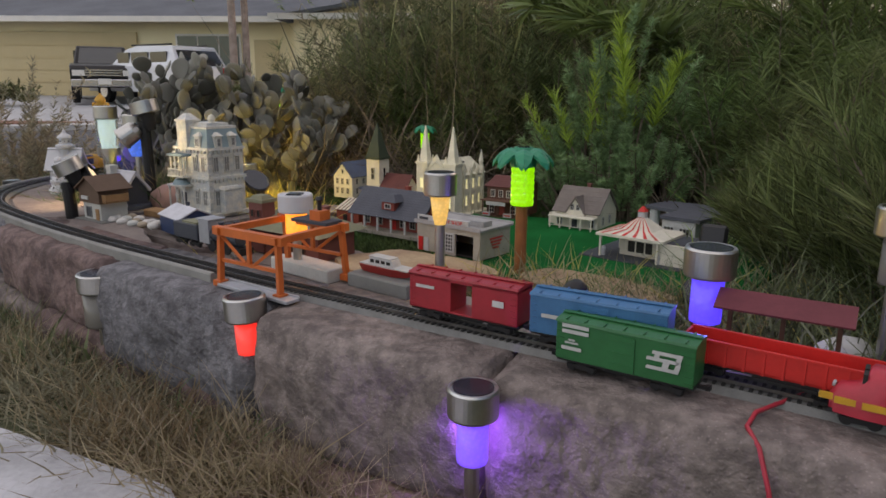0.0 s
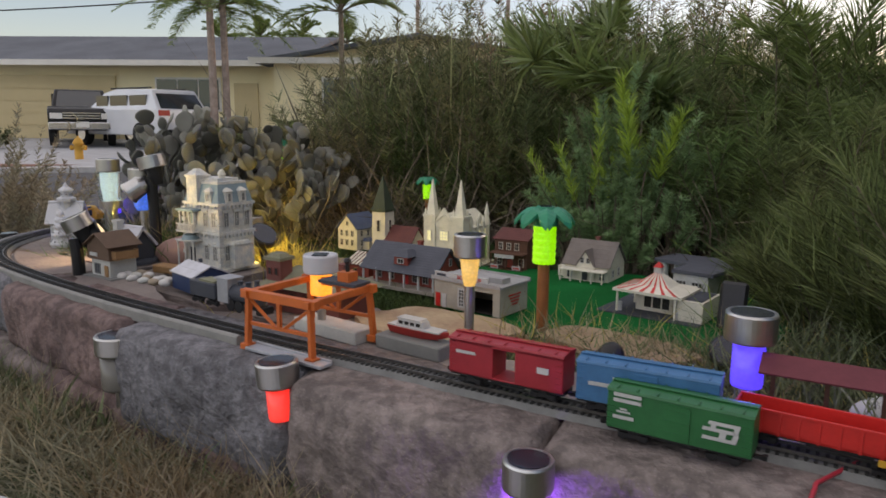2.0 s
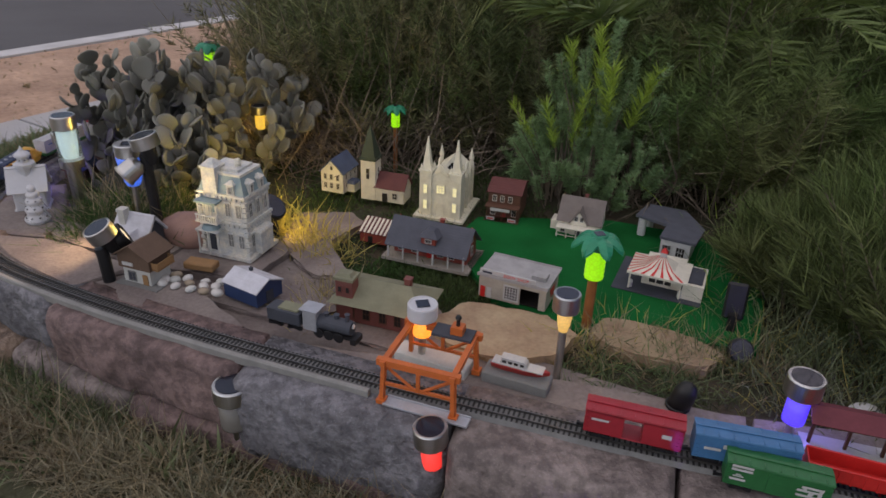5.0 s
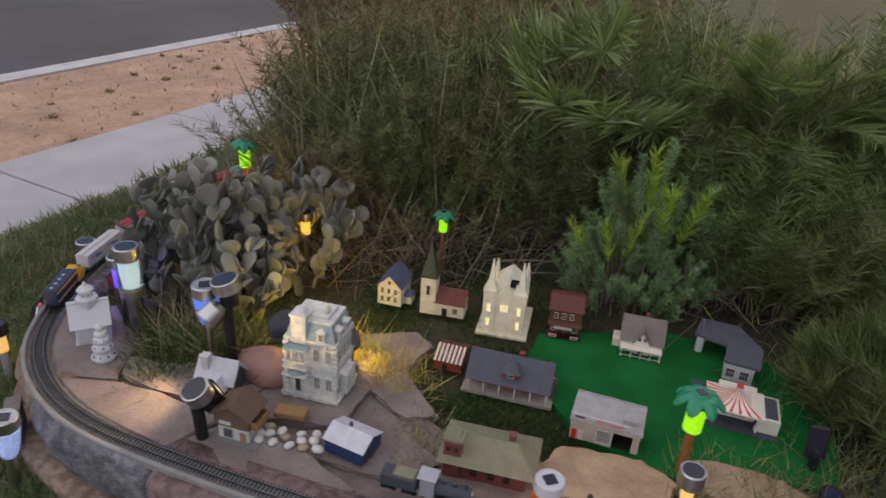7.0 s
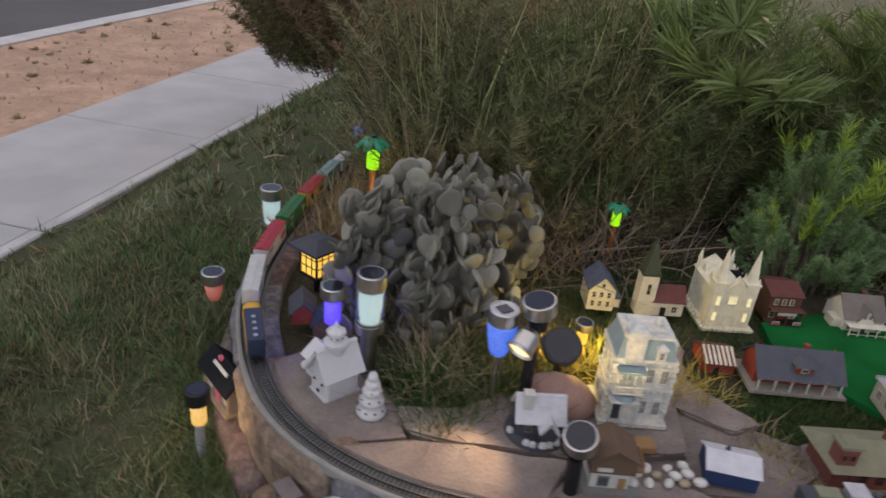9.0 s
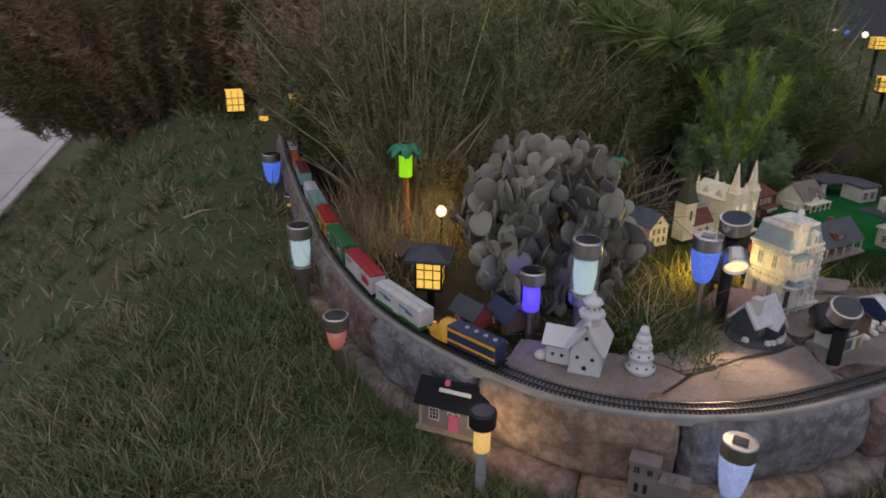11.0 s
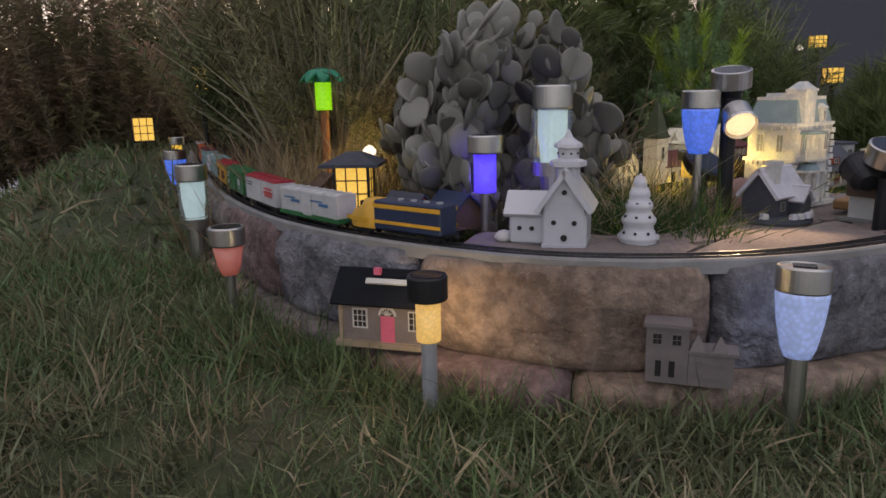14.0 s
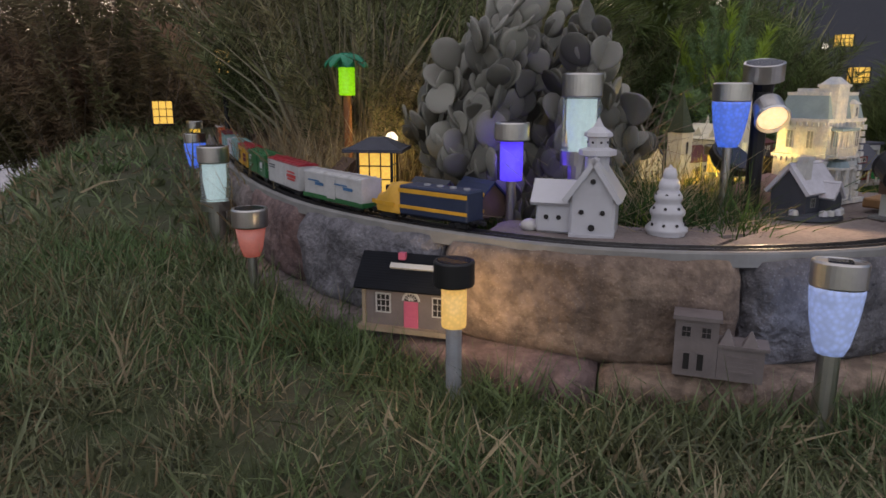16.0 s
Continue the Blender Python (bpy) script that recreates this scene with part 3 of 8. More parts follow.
def lawn(n, xr, yr, hmin, hmax, ok, dry=0.15, width=0.0022):
    P = np.stack([RNG.uniform(*xr, n), RNG.uniform(*yr, n)], 1)
    m = max(1, n // 45)
    cid = RNG.integers(0, m, n)
    cen = np.stack([RNG.uniform(*xr, m), RNG.uniform(*yr, m)], 1)
    tied = RNG.random(n) < 0.6
    P[tied] = cen[cid[tied]] + RNG.normal(size=(int(tied.sum()), 2)) * 0.014
    lean, tall = RNG.normal(size=(m, 2)) * 0.35, RNG.uniform(0.6, 1.35, m)
    keep = np.array([ok(x, y) for x, y in P])
    P, cid, tied = P[keep], cid[keep], tied[keep]
    z = np.array([ground_z(x, y) for x, y in P]) - 0.004
    b = np.c_[P, z]
    w = RNG.normal(size=b.shape) * 0.55
    w[:, 2] = 1
    w[tied, :2] += lean[cid[tied]]
    clump = np.array([noise.noise(Vector((x * 9, y * 9, 1))) for x, y in P])
    L = RNG.uniform(hmin, hmax, len(b)) * (1 + 0.45 * clump) * np.where(tied, tall[cid], 0.75)
    W = RNG.uniform(0.7, 1.4, len(b)) * width
    isdry = RNG.random(len(b)) < dry + 0.25 * clump
    return [blades(b[m], w[m], L[m], W[m], 0.5, 0.6) for m in (~isdry, isdry)]


def outside(x, y, lo=0.085, hi=9):
    i = int(np.argmin(np.hypot(LINE[:, 0] - x, LINE[:, 1] - y)))
    i = min(max(i, 1), len(LINE) - 2)
    d = LINE[i + 1] - LINE[i - 1]
    d = d / np.linalg.norm(d)
    o = (x - LINE[i, 0]) * -d[1] + (y - LINE[i, 1]) * d[0]
    return lo < o < hi and -0.714 * x + 0.7 * y < 3.82


gA = lawn(105000, (-1.75, -0.75), (1.2, 3.0), 0.025, 0.07, lambda x, y: outside(x, y, 0.062), 0.2, 0.0025)
gB = lawn(44000, (-2.6, 1.2), (1.2, 6.2), 0.035, 0.08, lambda x, y: outside(x, y) and not (-1.75 < x < -0.75 and y < 3.0), 0.18, 0.006)
gC = lawn(9000, (-1.2, 0.2), (0.95, 1.6), 0.03, 0.09, lambda x, y: outside(x, y, 0.08, 0.2), 0.6, 0.0016)
for k, nm, mt, lab in ((0, "lawn_grass", "grass", "unmown green lawn grass"), (1, "dry_lawn_grass", "dry", "dry straw blades in the lawn")):
    v, f = join([gA[k], gB[k], gC[k]])
    tagged(finish(nm, raw_mesh(nm, v, f), leaf[mt]), lab, "grass", kind="stuff")


def tuft(name, spots, n, h, material, label, spread=0.03, width=0.002, lean=0.6, kind="stuff"):
    ch = []
    for x, y in spots:
        b = np.c_[x + RNG.normal(size=n) * spread, y + RNG.normal(size=n) * spread, np.full(n, under(x, y))]
        w = RNG.normal(size=b.shape) * lean
        w[:, 2] = 1
        ch.append(blades(b, w, RNG.uniform(0.4, 1.0, n) * h, RNG.uniform(0.7, 1.3, n) * width, 0.7, 0.5))
    v, f = join(ch)
    return tagged(finish(name, raw_mesh(name, v, f), material), label, "grass", kind=kind)


def shrub(name, cx, cy, rx, ry, z0, h, shoots, needles, nl, nw, material, label, lean=0.35, stems=True, cat="shrub", tipmat=None, up=0.8, bare=0.25, lo=0.6, lift=0.0):
    """Many leaning shoots set with narrow leaves; the outline stays uneven."""
    e = thing(name, pose(0, 0, 0), label, cat)
    ch, bm = [], BM()
    for i in range(shoots):
        a, r = RNG.uniform(0, 2 * math.pi), math.sqrt(RNG.random())
        p = np.array([cx + rx * r * math.cos(a), cy + ry * r * math.sin(a), z0])
        root = p.copy()
        p[2] += lift * RNG.random() * (1 - r * r)
        d = np.array([math.cos(a) * r * lean + RNG.normal() * 0.12, math.sin(a) * r * lean + RNG.normal() * 0.12, 1.0])
        d /= np.linalg.norm(d)
        L = h * RNG.uniform(lo, 1.08) * (1.1 - 0.35 * r)
        bend = RNG.normal(size=3) * 0.12
        t = RNG.uniform(bare, 1.0, needles) ** 0.8
        b = p + d * (t * L)[:, None] + bend * (t ** 2 * L)[:, None]
        w = RNG.normal(size=b.shape)
        w = w - (w @ d)[:, None] * d
        w = w / (np.linalg.norm(w, axis=1)[:, None] + 1e-9) + d * up
        ch.append(blades(b, w, RNG.uniform(0.6, 1.2, needles) * nl, RNG.uniform(0.8, 1.2, needles) * nw, 0.3, 0.1))
        if stems and i % 2 == 0:
            tube(bm, ([root] if lift else []) + [p, p + d * L * 0.5 + bend * 0.25 * L, p + d * L * 0.95 + bend * 0.9 * L], 0.003, 4, 0.001)
    v, f = join(ch)
    finish("foliage", raw_mesh("foliage", v, f), material, e)
    if stems:
        tagged(part("woody_core", bm, leaf["twig"], e), kind="stuff")
    else:
        bm.free()
    return e


def frond_palm(name, cx, cy, z0, trunk, fr, length, label, dirs=None, leaflets=46, ll=0.13, lw=0.006, material=None, tr=0.05, bark=None):
    """A short trunk with arching feather leaves."""
    e = thing(name, pose(0, 0, 0), label, "palm")
    bm = BM()
    tube(bm, [(cx, cy, z0), (cx + 0.01, cy, z0 + trunk * 0.5), (cx, cy, z0 + trunk)], tr, 10, tr * 0.8)
    part("trunk", bm, bark or leaf["twig"], e)
    for i in range(fr):
        az = (i * 2.39996 + 0.3) if dirs is None else dirs[i % len(dirs)] + RNG.normal() * 0.15
        el = RNG.uniform(0.15, 1.35)
        L = length * RNG.uniform(0.75, 1.1)
        t = np.linspace(0, 1, 12)
        hx = np.cos(el) * t * L
        hz = np.sin(el) * t * L - (0.55 * L) * t ** 2.2 * np.cos(el) ** 0.5
        c = np.stack([cx + hx * math.cos(az), cy + hx * math.sin(az), z0 + trunk + hz], 1)
        tt = np.linspace(0.14, 1.0, leaflets)
        b = np.stack([np.interp(tt, t, c[:, k]) for k in range(3)], 1)
        g = np.gradient(b, axis=0)
        g /= np.linalg.norm(g, axis=1)[:, None]
        sd = np.array([-math.sin(az), math.cos(az), 0.0])
        ch = []
        for sgn in (-1, 1):
            w = g * 0.75 + sd * sgn * 0.8 + np.array([0, 0, 0.18]) + RNG.normal(size=b.shape) * 0.16
            ch.append(blades(b, w, ll * (0.35 + np.sin(np.pi * np.clip(tt, 0, 0.96)) * 0.75), np.full(len(b), lw), 0.1, 0.25))
        bm = BM()
        tube(bm, c[::2], lw * 0.7, 4, lw * 0.2)
        me = bpy.data.meshes.new("midrib")
        bm.to_mesh(me)
        bm.free()
        v, f = join(ch)
        fo = finish("frond", raw_mesh("frond", v, f), material or leaf["palm"], e)
        finish("midrib", me, leaf["twig"], fo)
    return e


# prickly pears
pad_me = []
for k in range(4):
    bm = BM()
    bmesh.ops.create_uvsphere(bm, u_segments=14, v_segments=9, radius=1.0)
    for v in bm.verts:
        z = v.co.z
        wid = 1.0 + 0.2 * z - 0.1 * z * z
        v.co = Vector((v.co.x * (0.82 + 0.05 * k) * wid, v.co.y * 0.19 + 0.12 * (z + 0.4 * v.co.x) ** 2 * (k - 1.5), z * (1.0 + 0.04 * math.sin(4 * v.co.x + k))))
        v.co.z += 1.0
    me = bpy.data.meshes.new("pad")
    bm.to_mesh(me)
    bm.free()
    me.materials.append(leaf["pad"])
    me.polygons.foreach_set("use_smooth", [True] * len(me.polygons))
    pad_me.append(me)


def prickly_pear(x, y, r, h, n, size, label):
    """Pads grow one out of another until they fill a dome."""
    e = thing("prickly_pear_cactus", pose(x, y, -0.036), label, "cactus", "prickly pears")
    spots, tops = [], np.zeros((0, 3))
    for i in range(n):
        if i < 9:
            a, q = RNG.uniform(0, 6.28), r * 0.75 * math.sqrt(RNG.random())
            p, d = Vector((q * math.cos(a), q * math.sin(a), 0.0)), Vector((RNG.normal() * 0.3, RNG.normal() * 0.3, 1)).normalized()
            if (x + p.x < -0.68 and y + p.y < 2.06) or y + p.y < 1.95:
                p = Vector((0.02 * RNG.normal(), 0.03, 0.0))
        else:
            for _ in range(30):
                a, q = RNG.uniform(0, 6.28), r * RNG.random() ** 0.4
                top = h * math.sqrt(max(0.0, 1 - (q / r) ** 2.6)) * RNG.uniform(0.8, 1.06)
                g = Vector((q * math.cos(a), q * math.sin(a), top * RNG.random() ** 0.55))
                wx, wy = x + g.x, y + g.y
                if wx < -0.77 or (wx < -0.68 and wy < 2.06 and g.z < 0.22) or (wy < 1.93 and wx < -0.5) or wy < 1.88:
                    continue
                k = int(np.argmin(np.linalg.norm(tops - np.array(g), axis=1)))
                p0, d0, s0 = spots[k]
                p = p0 + d0 * s0 * RNG.uniform(1.55, 1.95)
                v = g - p
                if v.length < size * 5:
                    break
            d = (v.normalized() * 0.7 + d0 * 0.3 + Vector((RNG.normal() * 0.22, RNG.normal() * 0.22, 1.0))).normalized()
        s = size * RNG.uniform(0.7, 1.3)
        q = d.to_track_quat("Z", "Y") @ Euler((0, 0, RNG.uniform(0, 6.28))).to_quaternion()
        ob = new("pad", pad_me[i % 4])
        ob.parent = e
        ob.matrix_local = Matrix.LocRotScale(p, q, Vector((s, s, s)))
        spots.append((p, d, s))
        tops = np.vstack([tops, np.array(p + d * s * 1.8)[None]])
    return e


prickly_pear(-0.61, 2.05, 0.19, 0.36, 205, 0.0215, "tall grey-green prickly pear behind white ornaments")
prickly_pear(-0.48, 2.16, 0.2, 0.35, 205, 0.0215, "grey-green prickly pear with round clustered pads")
prickly_pear(-0.36, 2.2, 0.17, 0.31, 205, 0.0215, "grey-green prickly pear with round clustered pads")
prickly_pear(-0.56, 2.1, 0.18, 0.37, 205, 0.0215, "tall grey-green prickly pear with mauve-edged pads")
prickly_pear(-0.52, 1.99, 0.11, 0.2, 80, 0.0225, "low prickly pear with pale round pads")

# hedge and tall growth behind the village
shrub("rosemary_bush", 0.12, 2.8, 0.38, 0.35, -0.05, 0.66, 420, 140, 0.038, 0.0024, leaf["bush"], "tall dark green rosemary-like bush with upright shoots", 0.3)
shrub("rosemary_bush", 0.2, 2.42, 0.35, 0.14, -0.05, 0.4, 320, 120, 0.036, 0.0019, leaf["dark"], "dense dark bush behind the toy village", 0.4)
shrub("rosemary_bush", -0.1, 2.56, 0.26, 0.2, -0.05, 0.5, 320, 120, 0.036, 0.0019, leaf["bush"], "twiggy dark bush beside the cactus", 0.5)
shrub("russet_bush", 0.2, 3.08, 0.22, 0.22, -0.1, 0.7, 260, 80, 0.03, 0.004, leaf["brown"], "russet twiggy bush beside the far track", 0.5)
shrub("russet_bush", 0.62, 4.95, 0.5, 0.4, -0.2, 1.2, 600, 130, 0.044, 0.0045, leaf["russet"], "russet twiggy bush at the end of the lawn", 0.75, bare=0.02, lo=0.35, up=0.5)
shrub("russet_bush", 0.95, 4.7, 0.8, 0.6, -0.15, 1.35, 820, 140, 0.046, 0.005, leaf["russet"], "large russet bush at the end of the track", 0.7, bare=0.02, lo=0.4, up=0.5)
shrub("green_hedge", 0.75, 2.6, 0.5, 0.35, -0.05, 0.66, 560, 130, 0.05, 0.0021, leaf["dark"], "tall dark green hedge growth", 0.3)
shrub("pine_shrub", 0.47, 1.9, 0.17, 0.11, -0.04, 0.17, 190, 260, 0.018, 0.0016, leaf["shoot"], "soft green shrub with bottlebrush shoots", 0.6, up=0.7, bare=0.3, lo=0.55, lift=0.3)
shrub("bright_shrub", 0.475, 1.9, 0.03, 0.03, -0.04, 0.41, 9, 150, 0.045, 0.0026, leaf["bright"], "bright yellow-green feathery shoots", 0.12, up=1.4, bare=0.55)
shrub("green_hedge", 0.9, 2.0, 0.3, 0.32, -0.05, 0.42, 460, 130, 0.055, 0.0018, leaf["dark"], "dark grassy hedge beside the turf", 0.4)
shrub("green_hedge", 1.02, 1.15, 0.25, 0.28, -0.05, 0.3, 360, 130, 0.055, 0.0018, leaf["dark"], "dark grassy hedge beside the turf", 0.4)
def fan_palm(name, cx, cy, z0, trunk, n, reach, radius, label):
    """A shaggy trunk with round fan leaves on long stalks."""
    e = thing(name, pose(0, 0, 0), label, "palm")
    bm = BM()
    tube(bm, [(cx, cy, z0), (cx + 0.01, cy, z0 + trunk * 0.6), (cx, cy, z0 + trunk)], 0.035, 10, 0.028)
    part("trunk", bm, leaf["twig"], e)
    for i in range(n):
        az, el = i * 2.39996, -0.25 + 1.45 * ((i * 0.618) % 1.0)
        way = np.array([math.cos(az) * math.cos(el), math.sin(az) * math.cos(el), math.sin(el)])
        hub = np.array([cx, cy, z0 + trunk]) + way * reach * RNG.uniform(0.75, 1.15)
        side = np.array([-math.sin(az), math.cos(az), 0.0])
        erect = way * 0.55 + np.array([0, 0, 0.75])
        erect /= np.linalg.norm(erect)
        t = np.linspace(-2.1, 2.1, 34)
        w = np.cos(t)[:, None] * erect + np.sin(t)[:, None] * side + 0.08 * RNG.normal(size=(34, 3))
        v, f = blades(np.repeat(hub[None], 34, 0), w, radius * (0.75 + 0.25 * np.cos(t)) * RNG.uniform(0.85, 1.1, 34), np.full(34, 0.0085), 0.15, 0.35)
        fo = finish("fan_leaf", raw_mesh("fan_leaf", v, f), leaf["fan"], e)
        bm = BM()
        tube(bm, [(cx, cy, z0 + trunk - 0.02), tuple(hub)], 0.003, 5, 0.002)
        part("stalk", bm, leaf["palm"], fo)
    return e


def reed_clump(name, cx, cy, z0, h, n, spread, material, label, lean=0.28, width=0.009):
    """A tall clump of long upright blades that arch over at the tips."""
    a, r = RNG.uniform(0, 6.28, n), np.sqrt(RNG.random(n)) * spread
    b = np.stack([cx + r * np.cos(a), cy + r * np.sin(a), np.full(n, z0)], 1)
    w = np.stack([np.cos(a) * r / spread * lean + RNG.normal(size=n) * 0.13, np.sin(a) * r / spread * lean + RNG.normal(size=n) * 0.13, np.ones(n)], 1)
    n_up = h * RNG.uniform(0.5, 1.0, n)
    v, f = blades(b, w, n_up, RNG.uniform(0.6, 1.2, n) * width, 0.35, 0.35)
    e = thing(name, pose(0, 0, 0), label, "tall grass")
    tagged(finish("foliage", raw_mesh("foliage", v, f), material, e), kind="stuff")
    return e


fan_palm("fan_palm", 0.4, 2.26, -0.05, 0.42, 30, 0.2, 0.14, "green fan palm with round split leaves behind the village")
for x, y, h, n, mt, lab in ((1.1, 2.4, 0.7, 676, "reed", "tall pale green reed grass behind the hedge"), (1.32, 2.2, 0.68, 676, "reed", "tall pale green reed grass behind the hedge"), (0.85, 2.6, 0.7, 624, "reed", "tall pale green reed grass behind the hedge"),
                           (1.5, 1.95, 0.62, 546, "reed", "tall pale green reed grass at the bed's end"), (-0.1, 2.72, 0.62, 598, "reed", "upright long-leaved clump beside the cactus"), (0.06, 2.9, 0.7, 598, "sage", "upright clump with dry brownish blades"),
                           (0.14, 2.52, 0.6, 494, "reed", "upright long-leaved clump in the bushes"), (-0.22, 2.62, 0.5, 442, "sage", "upright clump with dry brownish blades"), (0.35, 2.72, 0.68, 546, "reed", "tall pale green reed grass behind the fan palm"), (0.6, 2.7, 0.7, 546, "reed", "tall pale green reed grass behind the fan palm")):
    reed_clump("reed_clump", x, y, -0.05, h, n, 0.13, leaf[mt], lab)
frond_palm("feather_palm", 0.98, 2.15, -0.05, 0.34, 26, 0.45, "feather palm with arching pale green fronds", leaflets=56, ll=0.12, lw=0.0045)
frond_palm("feather_palm", 1.2, 1.05, -0.05, 0.2, 16, 0.6, "low feather palm with drooping fronds at the bed's end")
shrub("roadside_bush", -3.0, 4.5, 0.45, 0.4, -0.72, 0.95, 200, 110, 0.05, 0.006, leaf["sage"], "dry sage-grey bush by the lawn", 0.5)
tuft("yellow_grass_tuft", [(-0.26, 1.72), (-0.23, 1.69), (-0.24, 1.75), (-0.35, 1.85), (-0.2, 1.66), (-0.31, 1.8), (-0.28, 1.78), (-0.38, 1.87)], 110, 0.1, leaf["yellowgrass"], "tufts of dry grass among the stones, lamp-lit yellow in their colour")
tuft("straw_tuft", [(-0.25, 1.44), (-0.23, 1.47), (-0.2, 1.45), (-0.27, 1.48), (-0.22, 1.43), (-0.17, 1.47)], 60, 0.06, leaf["yellowgrass"], "yellow straw tufts beside the station", 0.025, 0.002, 1.1)
tuft("bed_grass", [(0.19, 1.25), (0.22, 1.28), (0.3, 1.22), (0.38, 1.2), (0.42, 1.23), (0.34, 1.25), (0.46, 1.15), (-0.24, 1.46), (-0.2, 1.52), (-0.62, 1.85), (-0.66, 1.9), (-0.58, 1.9), (-0.7, 1.85), (-0.53, 1.86), (-0.6, 1.78)], 90, 0.075, leaf["dry"], "tufts of half-dry grass in the bed")
tuft("green_bed_grass", [(RNG.uniform(-0.2, 0.06), RNG.uniform(1.44, 1.6)) for _ in range(60)] + [(RNG.uniform(-0.3, 0.3), RNG.uniform(1.72, 2.2)) for _ in range(90)] + [(RNG.uniform(-0.75, -0.4), RNG.uniform(1.8, 2.2)) for _ in range(24)],
     110, 0.024, leaf["moss"], "short green grass round the toy houses", 0.035)

tuft("tall_dry_grass", [(RNG.uniform(-0.62, -0.3), RNG.uniform(2.42, 2.75)) for _ in range(22)], 70, 0.2, leaf["dry"], "tall dry grass stalks beside the far track", 0.05, 0.0025, 0.35)
tuft("wall_foot_grass", [tuple(on_track(RNG.uniform(0.35, 1.25), RNG.uniform(0.13, 0.2))[0]) for _ in range(40)] + [(-0.5, 1.22), (-0.58, 1.25), (-0.44, 1.18), (-0.62, 1.3), (-0.55, 1.2)], 80, 0.1, leaf["dry"], "dry tangled grass at the wall's foot", 0.035, 0.0016, 1.0)
tuft("wall_foot_weeds", [tuple(on_track(RNG.uniform(0.95, 1.7), RNG.uniform(0.1, 0.2))[0]) for _ in range(90)], 70, 0.075, leaf["sage"], "grey-green weeds tangled at the wall's foot", 0.03, 0.0024, 1.3)
tuft("straw_stalks", [tuple(on_track(RNG.uniform(0.5, 1.65), RNG.uniform(0.11, 0.2))[0]) for _ in range(60)], 9, 0.14, leaf["dry"], "pale bent straw stalks before the wall", 0.03, 0.0016, 1.2)
tuft("wall_foot_green", [tuple(on_track(RNG.uniform(1.5, 2.6), RNG.uniform(0.08, 0.12))[0]) for _ in range(60)], 50, 0.075, leaf["grass"], "green grass growing along the wall's foot", 0.02, 0.002, 0.6)
tuft("edge_grass", [(RNG.uniform(0.45, 1.0), RNG.uniform(0.95, 1.5)) for _ in range(70)], 60, 0.12, leaf["grass"], "long grass at the end of the bed", 0.05, 0.002, 0.6)
tuft("edge_straw", [(RNG.uniform(0.42, 0.75), RNG.uniform(1.0, 1.3)) for _ in range(14)] + [(0.18, 1.27), (0.2, 1.3), (0.24, 1.27), (0.29, 1.33), (0.35, 1.29)], 26, 0.085, leaf["yellowgrass"], "straw-yellow grass blades among the stones", 0.025, 0.0018, 0.7)
shrub("green_hedge", 0.74, 1.38, 0.14, 0.1, -0.05, 0.2, 200, 100, 0.07, 0.0016, leaf["dark"], "grassy green growth beside the turf", 0.6, up=1.6)
shrub("green_hedge", 0.85, 1.15, 0.2, 0.2, -0.05, 0.32, 280, 100, 0.075, 0.0016, leaf["dark"], "grassy green growth at the bed's end", 0.7, up=1.6)
shrub("green_hedge", 0.3, 2.26, 0.45, 0.08, -0.04, 0.2, 150, 60, 0.035, 0.003, leaf["bush"], "low tangled growth behind the toy houses", 0.5)

shrub("green_hedge", 0.5, 2.35, 0.32, 0.14, -0.05, 0.5, 380, 120, 0.045, 0.002, leaf["bush"], "tall green hedge growth behind the soft shrub", 0.25)
shrub("green_hedge", 1.0, 1.92, 0.2, 0.14, -0.05, 0.36, 280, 120, 0.055, 0.0018, leaf["dark"], "green feathery growth beside the turf", 0.4)
shrub("green_hedge", 1.45, 2.06, 0.25, 0.18, -0.05, 0.67, 340, 120, 0.055, 0.0026, leaf["dark"], "tall dark green hedge at the bed's end", 0.35)
shrub("olive_bush", -0.02, 2.85, 0.2, 0.2, -0.05, 0.6, 240, 100, 0.034, 0.0028, leaf["bush"], "olive green bush beside the far track", 0.3)
tuft("cactus_grass", [(RNG.uniform(-0.72, -0.48), RNG.uniform(1.76, 1.97)) for _ in range(46)], 60, 0.11, leaf["moss"], "green grass tufts between the ornaments and the cactus", 0.02, 0.0018, 0.6)
tuft("cactus_stalks", [(RNG.uniform(-0.68, -0.5), RNG.uniform(1.8, 1.98)) for _ in range(46)], 14, 0.19, leaf["dry"], "pale dry stalks before the cactus", 0.025, 0.0017, 1.1)
tuft("lime_leaves", [(-0.66, 1.86), (-0.63, 1.9), (-0.69, 1.88), (-0.6, 1.87), (-0.64, 1.94)], 16, 0.06, leaf["bright"], "small lime green leaves lit by the clear lamp", 0.02, 0.009, 1.2)
tuft("slab_grass", [(RNG.uniform(0.14, 0.48), 1.29 - 0.42 * (u - 0.14) + RNG.normal() * 0.03) for u in RNG.uniform(0.14, 0.48, 34)], 50, 0.06, leaf["grass"], "green grass growing over the tan flagstones", 0.02, 0.0017, 0.8)
tuft("bare_twigs", [(RNG.uniform(-0.3, 0.3), RNG.uniform(2.1, 2.35)) for _ in range(40)] + [(RNG.uniform(0.55, 0.9), RNG.uniform(1.75, 1.95)) for _ in range(14)], 16, 0.36, leaf["twig"], "bare grey twigs tangled in the bushes", 0.05, 0.003, 0.8)
tuft("pale_blades", [(RNG.uniform(0.5, 1.0), RNG.uniform(1.3, 1.9)) for _ in range(9)], 5, 0.27, leaf["bright"], "thin pale grass stalks before the hedge", 0.03, 0.0022, 0.5)
